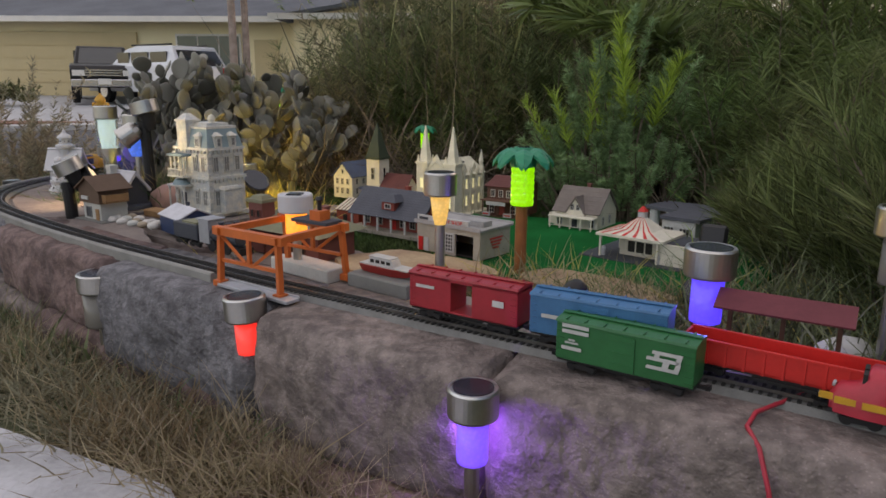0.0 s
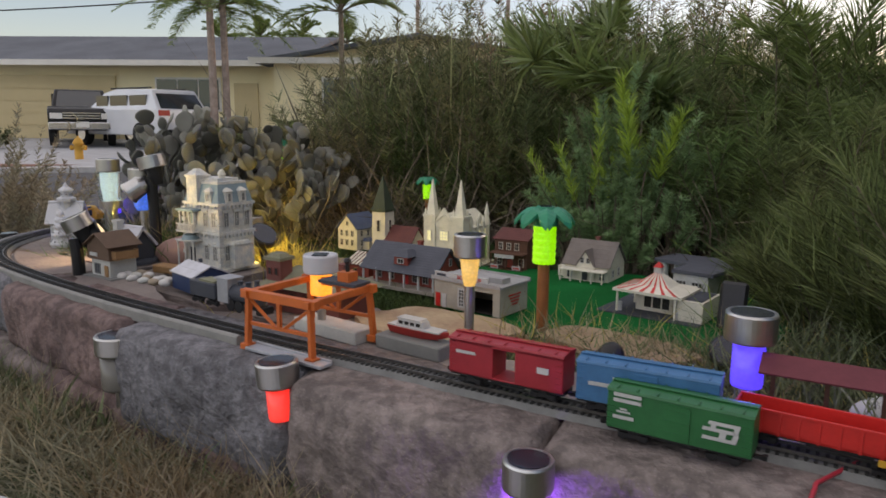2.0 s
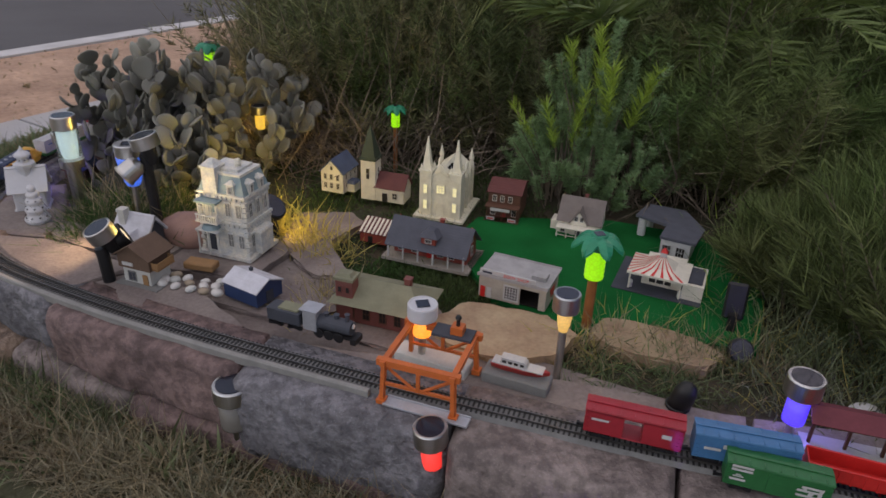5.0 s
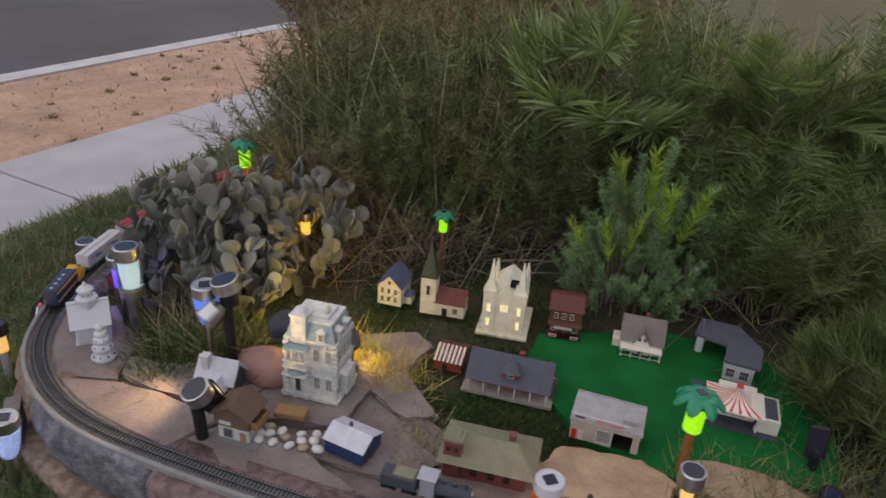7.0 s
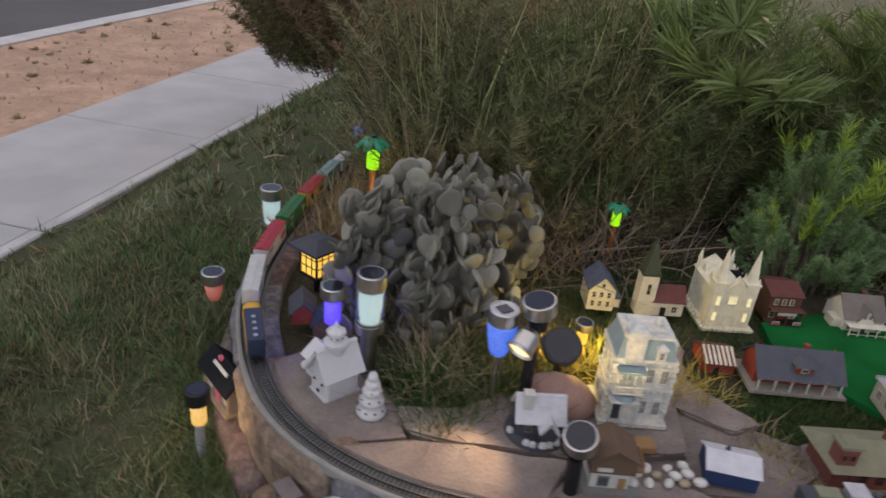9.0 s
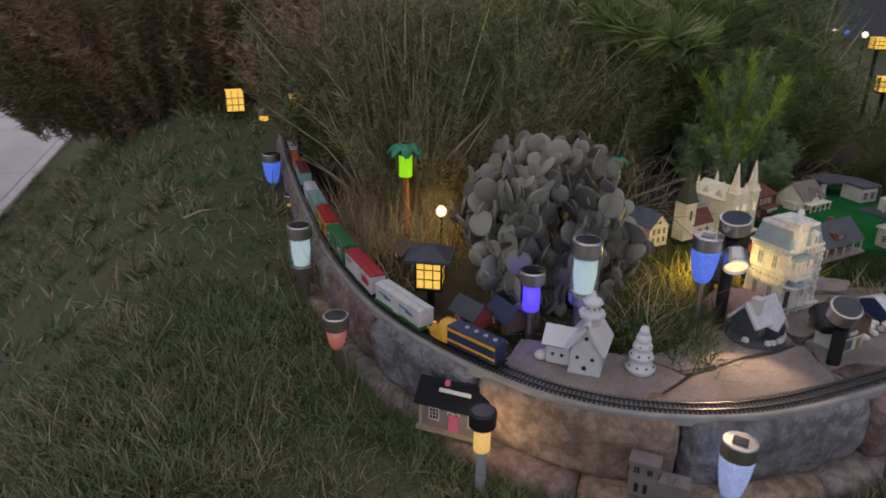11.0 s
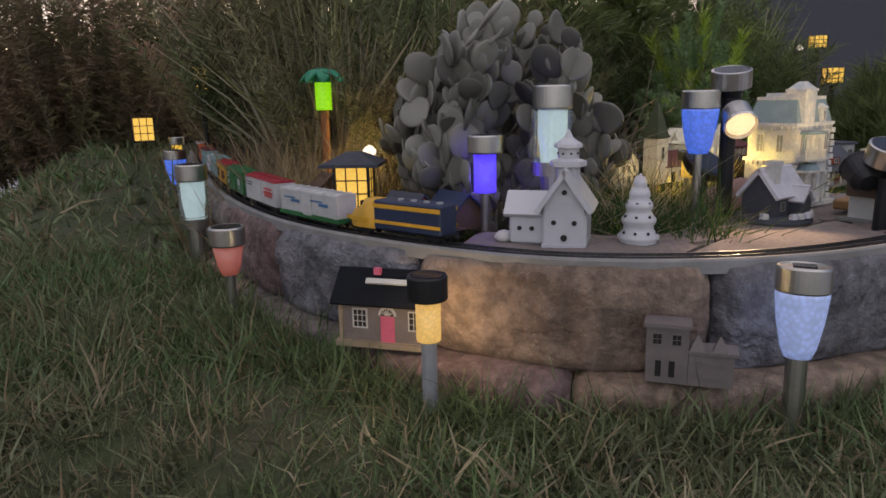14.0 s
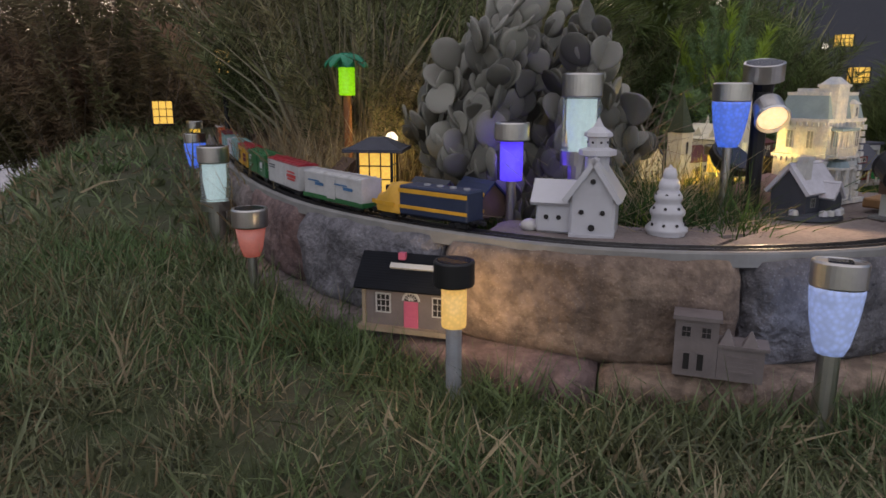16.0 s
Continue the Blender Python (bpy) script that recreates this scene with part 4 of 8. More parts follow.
shrub("bright_shrub", 0.40, 1.9, 0.05, 0.04, -0.04, 0.34, 7, 120, 0.03, 0.0022, leaf["bright"], "bright yellow-green feathery shoots", 0.15, up=1.4, bare=0.5)

vb = lawn(9000, (-4.5, 3.0), (2.5, 9.5), 0.03, 0.07, lambda x, y: 4.86 < -0.714 * x + 0.7 * y < 6.45, 1.0, 0.012)
v, f = join(vb)
v[:, 2] += 0.012
tagged(finish("verge_straw", raw_mesh("verge_straw", v, f), leaf["dry"]), "short dry straw on the street verge", "grass", kind="stuff")
# ---- paints ----
def paint(name, col, rough=0.5, var=0.18, **k):
    return mat(name, col, rough, var=var, scale=k.pop("scale", 40), fine=k.pop("fine", 300), bump=k.pop("bump", 0.12), dist=0.0008, **k)


P = {
    "cream": paint("cream_plastic", (0.68, 0.64, 0.53)), "pane": paint("blind_pane", (0.22, 0.22, 0.21), 0.5), "grey_roof": paint("slate_roof", (0.075, 0.08, 0.1), 0.7), "blue_roof": paint("blue_slate_roof", (0.09, 0.11, 0.17), 0.7),
    "red_wall": paint("red_plastic_wall", (0.26, 0.05, 0.035)), "brick": paint("brick_plastic", (0.17, 0.06, 0.05), 0.7), "brown": paint("brown_plastic", (0.11, 0.05, 0.03), 0.6),
    "red_roof": paint("rust_roof", (0.13, 0.04, 0.035), 0.7), "green_spire": paint("green_spire", (0.045, 0.06, 0.035), 0.7), "olive": paint("olive_roof", (0.2, 0.2, 0.13), 0.8),
    "shop": paint("taupe_plastic", (0.4, 0.37, 0.31)), "shop_roof": paint("grey_tar_roof", (0.36, 0.35, 0.35), 0.8), "white": paint("white_plastic", (0.5, 0.5, 0.49)),
    "red": paint("bright_red", (0.55, 0.025, 0.02), 0.4), "dkred": paint("boxcar_red", (0.33, 0.02, 0.03), 0.4), "blue": paint("boxcar_blue", (0.05, 0.16, 0.33), 0.4),
    "green": paint("boxcar_green", (0.02, 0.13, 0.04), 0.4), "yellow": paint("boxcar_yellow", (0.6, 0.33, 0.03), 0.4), "orange": paint("crane_orange", (0.55, 0.13, 0.025), 0.45),
    "blackp": paint("gondola_black", (0.014, 0.014, 0.016), 0.45), "navy": paint("hopper_navy", (0.018, 0.03, 0.07), 0.5), "silver": paint("tank_silver", (0.42, 0.43, 0.46), 0.4, metal=0.4),
    "maroon": paint("maroon_roof", (0.15, 0.035, 0.045), 0.8), "teal": paint("teal_car", (0.2, 0.34, 0.33), 0.45), "pink": paint("pink_door", (0.55, 0.12, 0.2)),
    "wood": paint("raw_wood", (0.3, 0.17, 0.075), 0.8), "timber": paint("brown_timber", (0.12, 0.075, 0.05), 0.8), "concrete": paint("grey_block", (0.2, 0.2, 0.19), 0.85, scale=20),
    "snow": paint("snow_white", (0.52, 0.52, 0.56), 0.6), "slate": paint("dark_slate", (0.05, 0.055, 0.07), 0.7), "tealroof": paint("teal_mansard", (0.24, 0.32, 0.34), 0.6),
    "navyshed": paint("navy_shed", (0.02, 0.04, 0.11), 0.5), "palmgreen": paint("palm_leaf_plastic", (0.015, 0.23, 0.12), 0.4), "trunk": paint("palm_trunk_plastic", (0.26, 0.10, 0.03), 0.5),
    "rock": paint("pale_pebble", (0.55, 0.53, 0.5), 0.8), "redrock": paint("red_rock", (0.33, 0.2, 0.165), 0.85, scale=25), "wire": paint("red_wire", (0.42, 0.03, 0.05), 0.45),
    "gold": paint("lit_cream", (0.7, 0.6, 0.35)), "greybldg": paint("grey_plastic", (0.17, 0.145, 0.14), 0.6), "tanwall": paint("tan_plastic", (0.3, 0.24, 0.17)),
    "hull": paint("boat_hull", (0.35, 0.03, 0.025), 0.4), "concrete_lt": paint("pale_block", (0.5, 0.5, 0.47), 0.85, scale=20), "church": paint("pale_church", (0.78, 0.74, 0.58), 0.5),
}
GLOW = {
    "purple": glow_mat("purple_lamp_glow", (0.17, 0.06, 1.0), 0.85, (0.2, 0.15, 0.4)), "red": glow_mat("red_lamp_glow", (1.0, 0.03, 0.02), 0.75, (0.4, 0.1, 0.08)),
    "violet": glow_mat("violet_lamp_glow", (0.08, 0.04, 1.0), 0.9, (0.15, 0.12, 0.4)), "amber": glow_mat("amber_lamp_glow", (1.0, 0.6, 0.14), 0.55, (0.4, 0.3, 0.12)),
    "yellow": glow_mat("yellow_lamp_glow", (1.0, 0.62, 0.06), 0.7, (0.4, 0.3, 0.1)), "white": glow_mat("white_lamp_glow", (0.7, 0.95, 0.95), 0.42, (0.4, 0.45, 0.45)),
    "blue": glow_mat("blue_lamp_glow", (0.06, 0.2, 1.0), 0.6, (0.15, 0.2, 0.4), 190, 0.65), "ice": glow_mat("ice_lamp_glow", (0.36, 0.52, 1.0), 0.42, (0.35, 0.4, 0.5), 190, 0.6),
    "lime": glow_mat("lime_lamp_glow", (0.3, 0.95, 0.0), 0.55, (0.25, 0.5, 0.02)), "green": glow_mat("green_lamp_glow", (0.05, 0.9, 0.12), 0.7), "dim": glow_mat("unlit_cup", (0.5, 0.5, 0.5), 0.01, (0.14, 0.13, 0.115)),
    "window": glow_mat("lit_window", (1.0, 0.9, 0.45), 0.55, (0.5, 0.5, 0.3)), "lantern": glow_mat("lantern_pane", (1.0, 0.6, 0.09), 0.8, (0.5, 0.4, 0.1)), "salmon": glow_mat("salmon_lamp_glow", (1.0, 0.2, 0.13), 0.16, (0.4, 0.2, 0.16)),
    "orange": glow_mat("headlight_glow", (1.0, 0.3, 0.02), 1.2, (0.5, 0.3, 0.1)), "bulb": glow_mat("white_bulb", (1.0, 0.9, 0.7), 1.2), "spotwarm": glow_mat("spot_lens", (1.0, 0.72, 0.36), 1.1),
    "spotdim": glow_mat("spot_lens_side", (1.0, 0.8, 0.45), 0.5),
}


# ---- small building parts ----
def face(kind, u, z, w, d):
    if kind == "front":
        return Matrix.Translation((u, -0.0004, z))
    if kind == "right":
        return Matrix.Translation((w + 0.0004, u, z)) @ pose(0, 0, 0, 0, 0, 90)
    if kind == "left":
        return Matrix.Translation((-0.0004, u, z)) @ pose(0, 0, 0, 0, 0, -90)
    return Matrix.Translation((u, d + 0.0004, z)) @ pose(0, 0, 0, 0, 0, 180)


def window(e, m, w, h, frame_mat, pane_mat, mull=(1, 1), name="window"):
    """A little frame with bars, and its pane set back inside it."""
    bm = BM()
    t = max(0.0007, w * 0.1)
    for x in (-w / 2, w / 2):
        box(bm, x, -0.0004, h / 2, t, 0.0018, h + t)
    for z in (0, h):
        box(bm, 0, -0.0004, z, w, 0.0018, t)
    for i in range(1, mull[0] + 1):
        if mull[0]:
            box(bm, -w / 2 + w * i / (mull[0] + 1), -0.0002, h / 2, t * 0.5, 0.0013, h)
    for i in range(1, mull[1] + 1):
        box(bm, 0, -0.0002, h * i / (mull[1] + 1), w, 0.0012, t * 0.5)
    ob = part(name, bm, frame_mat, e)
    ob.matrix_local = m
    bm = BM()
    box(bm, 0, 0.0, h / 2, w - t * 0.5, 0.0006, h)
    part("pane", bm, pane_mat, ob)
    return ob


def door(e, m, w, h, material, frame_mat=None):
    bm = BM()
    box(bm, 0, -0.0004, h / 2, w, 0.0014, h)
    for z in (h * 0.28, h * 0.7):
        box(bm, 0, -0.0012, z, w * 0.6, 0.0006, h * 0.26)
    ob = part("door", bm, material, e)
    ob.matrix_local = m
    return ob


def walls(e, w, d, h, material, gable=0.0, axis="x", name="wall", x0=0.0, y0=0.0, z0=0.0):
    """Walls of one volume, with gable ends where the ridge asks for them."""
    bm = BM()
    poly(bm, [(x0, y0), (x0 + w, y0), (x0 + w, y0 + d), (x0, y0 + d)], z0, z0 + h)
    if gable:
        z = z0 + h
        if axis == "x":
            for x in (x0, x0 + w - 0.002):
                a = [bm.verts.new(p) for p in ((x, y0, z), (x, y0 + d, z), (x, y0 + d / 2, z + gable))]
                b = [bm.verts.new(p) for p in ((x + 0.002, y0, z), (x + 0.002, y0 + d, z), (x + 0.002, y0 + d / 2, z + gable))]
                bm.faces.new(a), bm.faces.new(b)
                for i in range(3):
                    bm.faces.new((a[i], a[(i + 1) % 3], b[(i + 1) % 3], b[i]))
        else:
            for y in (y0, y0 + d - 0.002):
                a = [bm.verts.new(p) for p in ((x0, y, z), (x0 + w, y, z), (x0 + w / 2, y, z + gable))]
                b = [bm.verts.new(p) for p in ((x0, y + 0.002, z), (x0 + w, y + 0.002, z), (x0 + w / 2, y + 0.002, z + gable))]
                bm.faces.new(a), bm.faces.new(b)
                for i in range(3):
                    bm.faces.new((a[i], a[(i + 1) % 3], b[(i + 1) % 3], b[i]))
    return part(name, bm, material, e)


def gable_roof(e, w, d, z, rise, material, axis="x", over=0.004, thick=0.0022, x0=0.0, y0=0.0, name="roof", ribs=6):
    bm = BM()
    if axis == "x":
        k = over * rise / (d / 2)
        for sgn in (0, 1):
            q = [(x0 - over, y0 - over, z - k), (x0 + w + over, y0 - over, z - k), (x0 + w + over, y0 + d / 2, z + rise), (x0 - over, y0 + d / 2, z + rise)]
            if sgn:
                q = [(x0 + w + over, y0 + d + over, z - k), (x0 - over, y0 + d + over, z - k), (x0 - over, y0 + d / 2, z + rise), (x0 + w + over, y0 + d / 2, z + rise)]
            slabface(bm, [(p[0], p[1], p[2] + thick) for p in q], thick)
            for i in range(1, ribs):
                A, B, C, D = [Vector(p) + Vector((0, 0, thick)) for p in q]
                f = i / ribs
                rib = BM()
                slabface(rib, [A.lerp(D, f - 0.02) + Vector((0, 0, 0.0004)), B.lerp(C, f - 0.02) + Vector((0, 0, 0.0004)), B.lerp(C, f + 0.03) + Vector((0, 0, 0.0002)), A.lerp(D, f + 0.03) + Vector((0, 0, 0.0002))], 0.0006)
                part("shingle_course", rib, material, e)
    else:
        k = over * rise / (w / 2)
        for sgn in (0, 1):
            q = [(x0 - over, y0 + d + over, z - k), (x0 - over, y0 - over, z - k), (x0 + w / 2, y0 - over, z + rise), (x0 + w / 2, y0 + d + over, z + rise)]
            if sgn:
                q = [(x0 + w + over, y0 - over, z - k), (x0 + w + over, y0 + d + over, z - k), (x0 + w / 2, y0 + d + over, z + rise), (x0 + w / 2, y0 - over, z + rise)]
            slabface(bm, [(p[0], p[1], p[2] + thick) for p in q], thick)
    return part(name, bm, material, e)


def chimney(e, x, y, z, w, h, material):
    bm = BM()
    box(bm, x, y, z + h / 2, w, w, h)
    box(bm, x, y, z + h, w * 1.25, w * 1.25, h * 0.14)
    return part("chimney", bm, material, e)


def site(name, FL, FR, z, label, cat="toy house", group="toy village"):
    a = math.degrees(math.atan2(FR[1] - FL[1], FR[0] - FL[0]))
    return thing(name, pose(FL[0], FL[1], z, 0, 0, a), label, cat, group), math.hypot(FR[0] - FL[0], FR[1] - FL[1])


def bars(e, m, rows, material, name="lettering", label=""):
    """Unreadable or withheld lettering as little bars (u, z, width, height)."""
    for u, z, w, h in rows:
        bm = BM()
        box(bm, u, -0.0005, z, w, 0.0006, h)
        ob = part(name, bm, material, e, label)
        ob.matrix_local = m
    return ob


def words(e, text, m, size, material):
    """Raised letters in the built-in font, as a mesh."""
    cu = bpy.data.curves.new("lettering", "FONT")
    cu.body, cu.size, cu.extrude, cu.align_x = text, size, 0.0002, "CENTER"
    tmp = bpy.data.objects.new("lettering", cu)
    scene.collection.objects.link(tmp)
    me = bpy.data.meshes.new_from_object(tmp.evaluated_get(bpy.context.evaluated_depsgraph_get()))
    bpy.data.objects.remove(tmp)
    ob = finish("lettering", me, material, e)
    ob.matrix_local = m @ pose(0, -0.001, 0, 90)
    return ob


# ---- the toy village ----
# tall ornate house
e, w = site("victorian_mansion", (-0.441, 1.673), (-0.356, 1.621), -0.006, "weathered white ceramic mansion with a teal mansard roof", "toy mansion")
d = 0.082
walls(e, w + 0.018, d + 0.018, 0.007, M["weathered"], name="plinth", x0=-0.009, y0=-0.012)
walls(e, w, d, 0.066, M["weathered"], z0=0.007, name="wall")
walls(e, w + 0.006, d + 0.006, 0.005, M["weathered"], x0=-0.003, y0=-0.003, z0=0.071, name="cornice")
walls(e, w - 0.003, d - 0.002, 0.05, M["weathered"], x0=0.002, y0=0.001, z0=0.076, name="upper_wall")
walls(e, w + 0.006, d + 0.006, 0.005, M["weathered"], x0=-0.003, y0=-0.003, z0=0.126, name="cornice")
bm = BM()
box(bm, w / 2, d / 2, 0.149, w, d, 0.036, taper=0.8)
part("mansard_roof", bm, P["tealroof"], e)
bm = BM()
box(bm, w / 2, d / 2, 0.168, w * 0.82, d * 0.82, 0.005)
box(bm, w * 0.5, d * 0.5, 0.173, w * 0.6, d * 0.6, 0.006)
part("roof_crown", bm, M["weathered"], e)
bm = BM()
box(bm, w * 0.28, 0.012, 0.15, 0.03, 0.03, 0.06)
box(bm, w * 0.28, 0.012, 0.18, 0.034, 0.034, 0.004)
box(bm, w * 0.28, 0.012, 0.187, 0.032, 0.032, 0.012, taper=0.3)
part("tower", bm, M["weathered"], e)
bm = BM()
lathe(bm, [(0.006, 0.168), (0.006, 0.18), (0.008, 0.182), (0.005, 0.19), (0.0, 0.192)], 8, w * 0.68, d * 0.45)
part("finial", bm, M["offwhite"], e)
bm = BM()
box(bm, w * 0.25, -0.012, 0.058, w * 0.5, 0.026, 0.003)
for x in (0.003, w * 0.25, w * 0.48):
    lathe(bm, [(0.0026, 0.007), (0.0018, 0.012), (0.0018, 0.05), (0.003, 0.057)], 8, x, -0.021)
part("porch", bm, M["weathered"], e)
bm = BM()
lathe(bm, [(0.018, 0.0595), (0.014, 0.068), (0.0, 0.072)], 16, w * 0.25, -0.008)
part("porch_roof", bm, P["tealroof"], e)
for z in (0.022, 0.086):
    for u in (w * 0.62, w * 0.86):
        window(e, face("front", u, z, w, d), 0.012, 0.027, M["weathered"], P["pane"], (1, 1))
    for u in (d * 0.2, d * 0.5, d * 0.8):
        window(e, face("right", u, z, w, d), 0.011, 0.027, M["weathered"], P["pane"], (1, 1))
    for u in (d * 0.3, d * 0.7):
        window(e, face("left", u, z, w, d), 0.011, 0.027, M["weathered"], P["pane"], (1, 1))
for k, L in (("front", w), ("right", d), ("left", d)):
    for z in (0.068, 0.123):
        for i in range(9):
            bm = BM()
            box(bm, 0, -0.0016, 0, 0.0028, 0.0042, 0.006)
            br = part("bracket", bm, M["weathered"], e)
            br.matrix_local = face(k, L * (i + 0.5) / 9, z, w, d)
    for z in (0.052, 0.116):
        for f in ((0.62, 0.86) if k == "front" else (0.2, 0.5, 0.8) if k == "right" else (0.3, 0.7)):
            bm = BM()
            box(bm, 0, -0.0014, 0, 0.018, 0.004, 0.0035, taper=0.75)
            ho = part("window_hood", bm, M["weathered"], e)
            ho.matrix_local = face(k, L * f, z, w, d)
for x in (0.0, w):
    for i in range(11):
        bm = BM()
        box(bm, x, 0.0, 0.012 + i * 0.0105, 0.007 if i % 2 else 0.0095, 0.007 if i % 2 else 0.0095, 0.0075)
        part("quoin", bm, M["weathered"], e)
for x in (w * 0.06, w * 0.2, w * 0.34, w * 0.47):
    bm = BM()
    lathe(bm, [(0.0022, 0.076), (0.0016, 0.08), (0.0016, 0.108), (0.003, 0.113)], 8, x, -0.016)
    part("balcony_column", bm, M["weathered"], e)
bm = BM()
box(bm, w * 0.26, -0.011, 0.116, w * 0.48, 0.022, 0.004)
part("balcony_roof", bm, P["tealroof"], e)
bm = BM()
box(bm, w * 0.26, -0.011, 0.0755, w * 0.5, 0.024, 0.003)
part("balcony_floor", bm, M["weathered"], e)
for i in range(10):
    bm = BM()
    box(bm, w * 0.04 + i * w * 0.049, -0.021, 0.083, 0.0018, 0.0018, 0.012)
    part("baluster", bm, M["weathered"], e)
bm = BM()
box(bm, w * 0.26, -0.021, 0.0895, w * 0.48, 0.003, 0.0018)
part("hand_rail", bm, M["weathered"], e)
bm = BM()
box(bm, w + 0.008, d * 0.5, 0.03, 0.016, d * 0.5, 0.046)
box(bm, w + 0.008, d * 0.5, 0.055, 0.02, d * 0.55, 0.005, taper=0.85)
part("side_bay", bm, M["weathered"], e)
window(e, face("front", w * 0.25, 0.088, w, d), 0.016, 0.026, M["weathered"], P["tealroof"], (1, 0))
door(e, face("front", w * 0.2, 0.008, w, d), 0.013, 0.034, P["slate"])
for k, u in (("front", w * 0.72), ("right", d * 0.3), ("right", d * 0.7)):
    dm = BM()
    box(dm, 0, 0.006, 0.012, 0.016, 0.014, 0.022)
    box(dm, 0, 0.005, 0.026, 0.02, 0.018, 0.007, taper=0.2)
    do = part("dormer", dm, M["weathered"], e)
    do.matrix_local = face(k, u, 0.13, w, d)
    window(do, Matrix.Translation((0, -0.0015, 0.004)), 0.008, 0.014, M["weathered"], P["pane"], (0, 1))

# cream gabled house
e, w = site("cream_house", (-0.202, 1.983), (-0.152, 1.952), -0.018, "cream toy house with a blue-grey gabled roof")
d = 0.075
walls(e, w, d, 0.052, P["cream"], 0.03, "y")
gable_roof(e, w, d, 0.052, 0.03, P["blue_roof"], "y")
for z in (0.01, 0.032):
    for u in (0.012, 0.028, 0.045):
        window(e, face("front", u, z, w, d), 0.008, 0.014, P["cream"], M["dark"])
window(e, face("front", w / 2, 0.057, w, d), 0.007, 0.01, P["cream"], M["dark"], (0, 0))
for z in (0.01, 0.032):
    for u in (0.015, 0.038, 0.06):
        window(e, face("right", u, z, w, d), 0.008, 0.014, P["cream"], M["dark"])
walls(e, 0.02, 0.03, 0.02, P["cream"], x0=w, y0=0.02, name="bay")
bm = BM()
box(bm, w + 0.009, 0.035, 0.024, 0.026, 0.036, 0.006, taper=0.6)
part("bay_roof", bm, P["blue_roof"], e)

# small chapel with a steeple
e, w = site("chapel", (-0.112, 1.922), (-0.076, 1.902), -0.018, "small white chapel with a green steeple and rust roof", "toy chapel")
walls(e, 0.036, 0.036, 0.096, P["cream"], name="tower")
bm = BM()
box(bm, 0.018, 0.018, 0.1, 0.041, 0.041, 0.006)
box(bm, 0.018, 0.018, 0.14, 0.037, 0.037, 0.075, taper=0.04)
part("steeple", bm, P["green_spire"], e)
walls(e, 0.07, 0.05, 0.036, P["cream"], 0.028, "x", "nave", 0.036, 0.002)
gable_roof(e, 0.07, 0.05, 0.036, 0.028, P["red_roof"], "x", x0=0.036, y0=0.002)
window(e, face("front", 0.018, 0.052, 0.036, 0.036), 0.009, 0.026, P["cream"], M["dark"], (0, 1))
window(e, face("right", 0.018, 0.052, 0.036, 0.036), 0.009, 0.026, P["cream"], M["dark"], (0, 1))
door(e, face("front", 0.06, 0.0, 0.1, 0.05), 0.012, 0.022, M["dark"])
window(e, face("front", 0.085, 0.01, 0.1, 0.05), 0.012, 0.016, P["cream"], M["dark"])

# cathedral with two spires
e, w = site("twin_spire_church", (0.012, 1.831), (0.097, 1.784), -0.03, "pale ceramic church with two spires and lit windows", "toy church")
d = 0.13
walls(e, w + 0.022, d + 0.02, 0.006, P["church"], name="plinth", x0=-0.011, y0=-0.012)
walls(e, w * 0.8, d, 0.082, P["church"], 0.03, "y", x0=w * 0.1, y0=0.004, z0=0.004)
gable_roof(e, w * 0.8, d, 0.087, 0.03, P["church"], "y", 0.004, x0=w * 0.1, y0=0.004)
for x in (0.014, w - 0.014):
    bm = BM()
    box(bm, x, 0.014, 0.058, 0.028, 0.028, 0.108)
    box(bm, x, 0.014, 0.113, 0.032, 0.032, 0.005)
    box(bm, x, 0.014, 0.152, 0.02, 0.02, 0.076, taper=0.1)
    for a in (-0.011, 0.011):
        for b in (-0.011, 0.011):
            box(bm, x + a, 0.014 + b, 0.122, 0.006, 0.006, 0.016, taper=0.1)
    sp = part("spire", bm, P["church"], e)
    for z in (0.022, 0.06):
        window(e, Matrix.Translation((x, -0.0004, z)), 0.01, 0.022, P["church"], GLOW["window"], (0, 1))
for y in (0.046, 0.074, 0.1, 0.124):
    bm = BM()
    box(bm, w * 0.9 + 0.003, y, 0.05, 0.006, 0.006, 0.09)
    box(bm, w * 0.9 + 0.003, y, 0.1, 0.006, 0.006, 0.014, taper=0.1)
    part("buttress", bm, P["church"], e)
for y in (0.036, 0.06, 0.087, 0.112):
    for z in (0.02, 0.056):
        window(e, Matrix.Translation((w * 0.9 + 0.0004, y, z)) @ pose(0, 0, 0, 0, 0, 90), 0.008, 0.022, P["church"], GLOW["window"], (0, 1))
door(e, Matrix.Translation((w / 2, 0.0035, 0.006)), 0.018, 0.03, P["church"])
window(e, Matrix.Translation((w / 2, 0.0035, 0.062)), 0.02, 0.02, P["church"], GLOW["window"], (2, 2), "rose_window")
bm = BM()
slabface(bm, [(w / 2 - 0.03, 0.002, 0.09), (w / 2 + 0.03, 0.002, 0.09), (w / 2, 0.002, 0.132), (w / 2 - 0.001, 0.002, 0.132)], 0.004)
part("gable", bm, P["church"], e)
bm = BM()
box(bm, w / 2 + 0.016, 0.05, 0.1135, 0.026, 0.034, 0.003, m=None)
part("solar_panel", bm, M["panel"], e)
for x in (w * 0.12, w * 0.88):
    bm = BM()
    lathe(bm, [(0.005, 0.085), (0.005, 0.108), (0.0065, 0.11), (0.0, 0.138)], 6, x, d - 0.004)
    part("pinnacle", bm, P["church"], e)
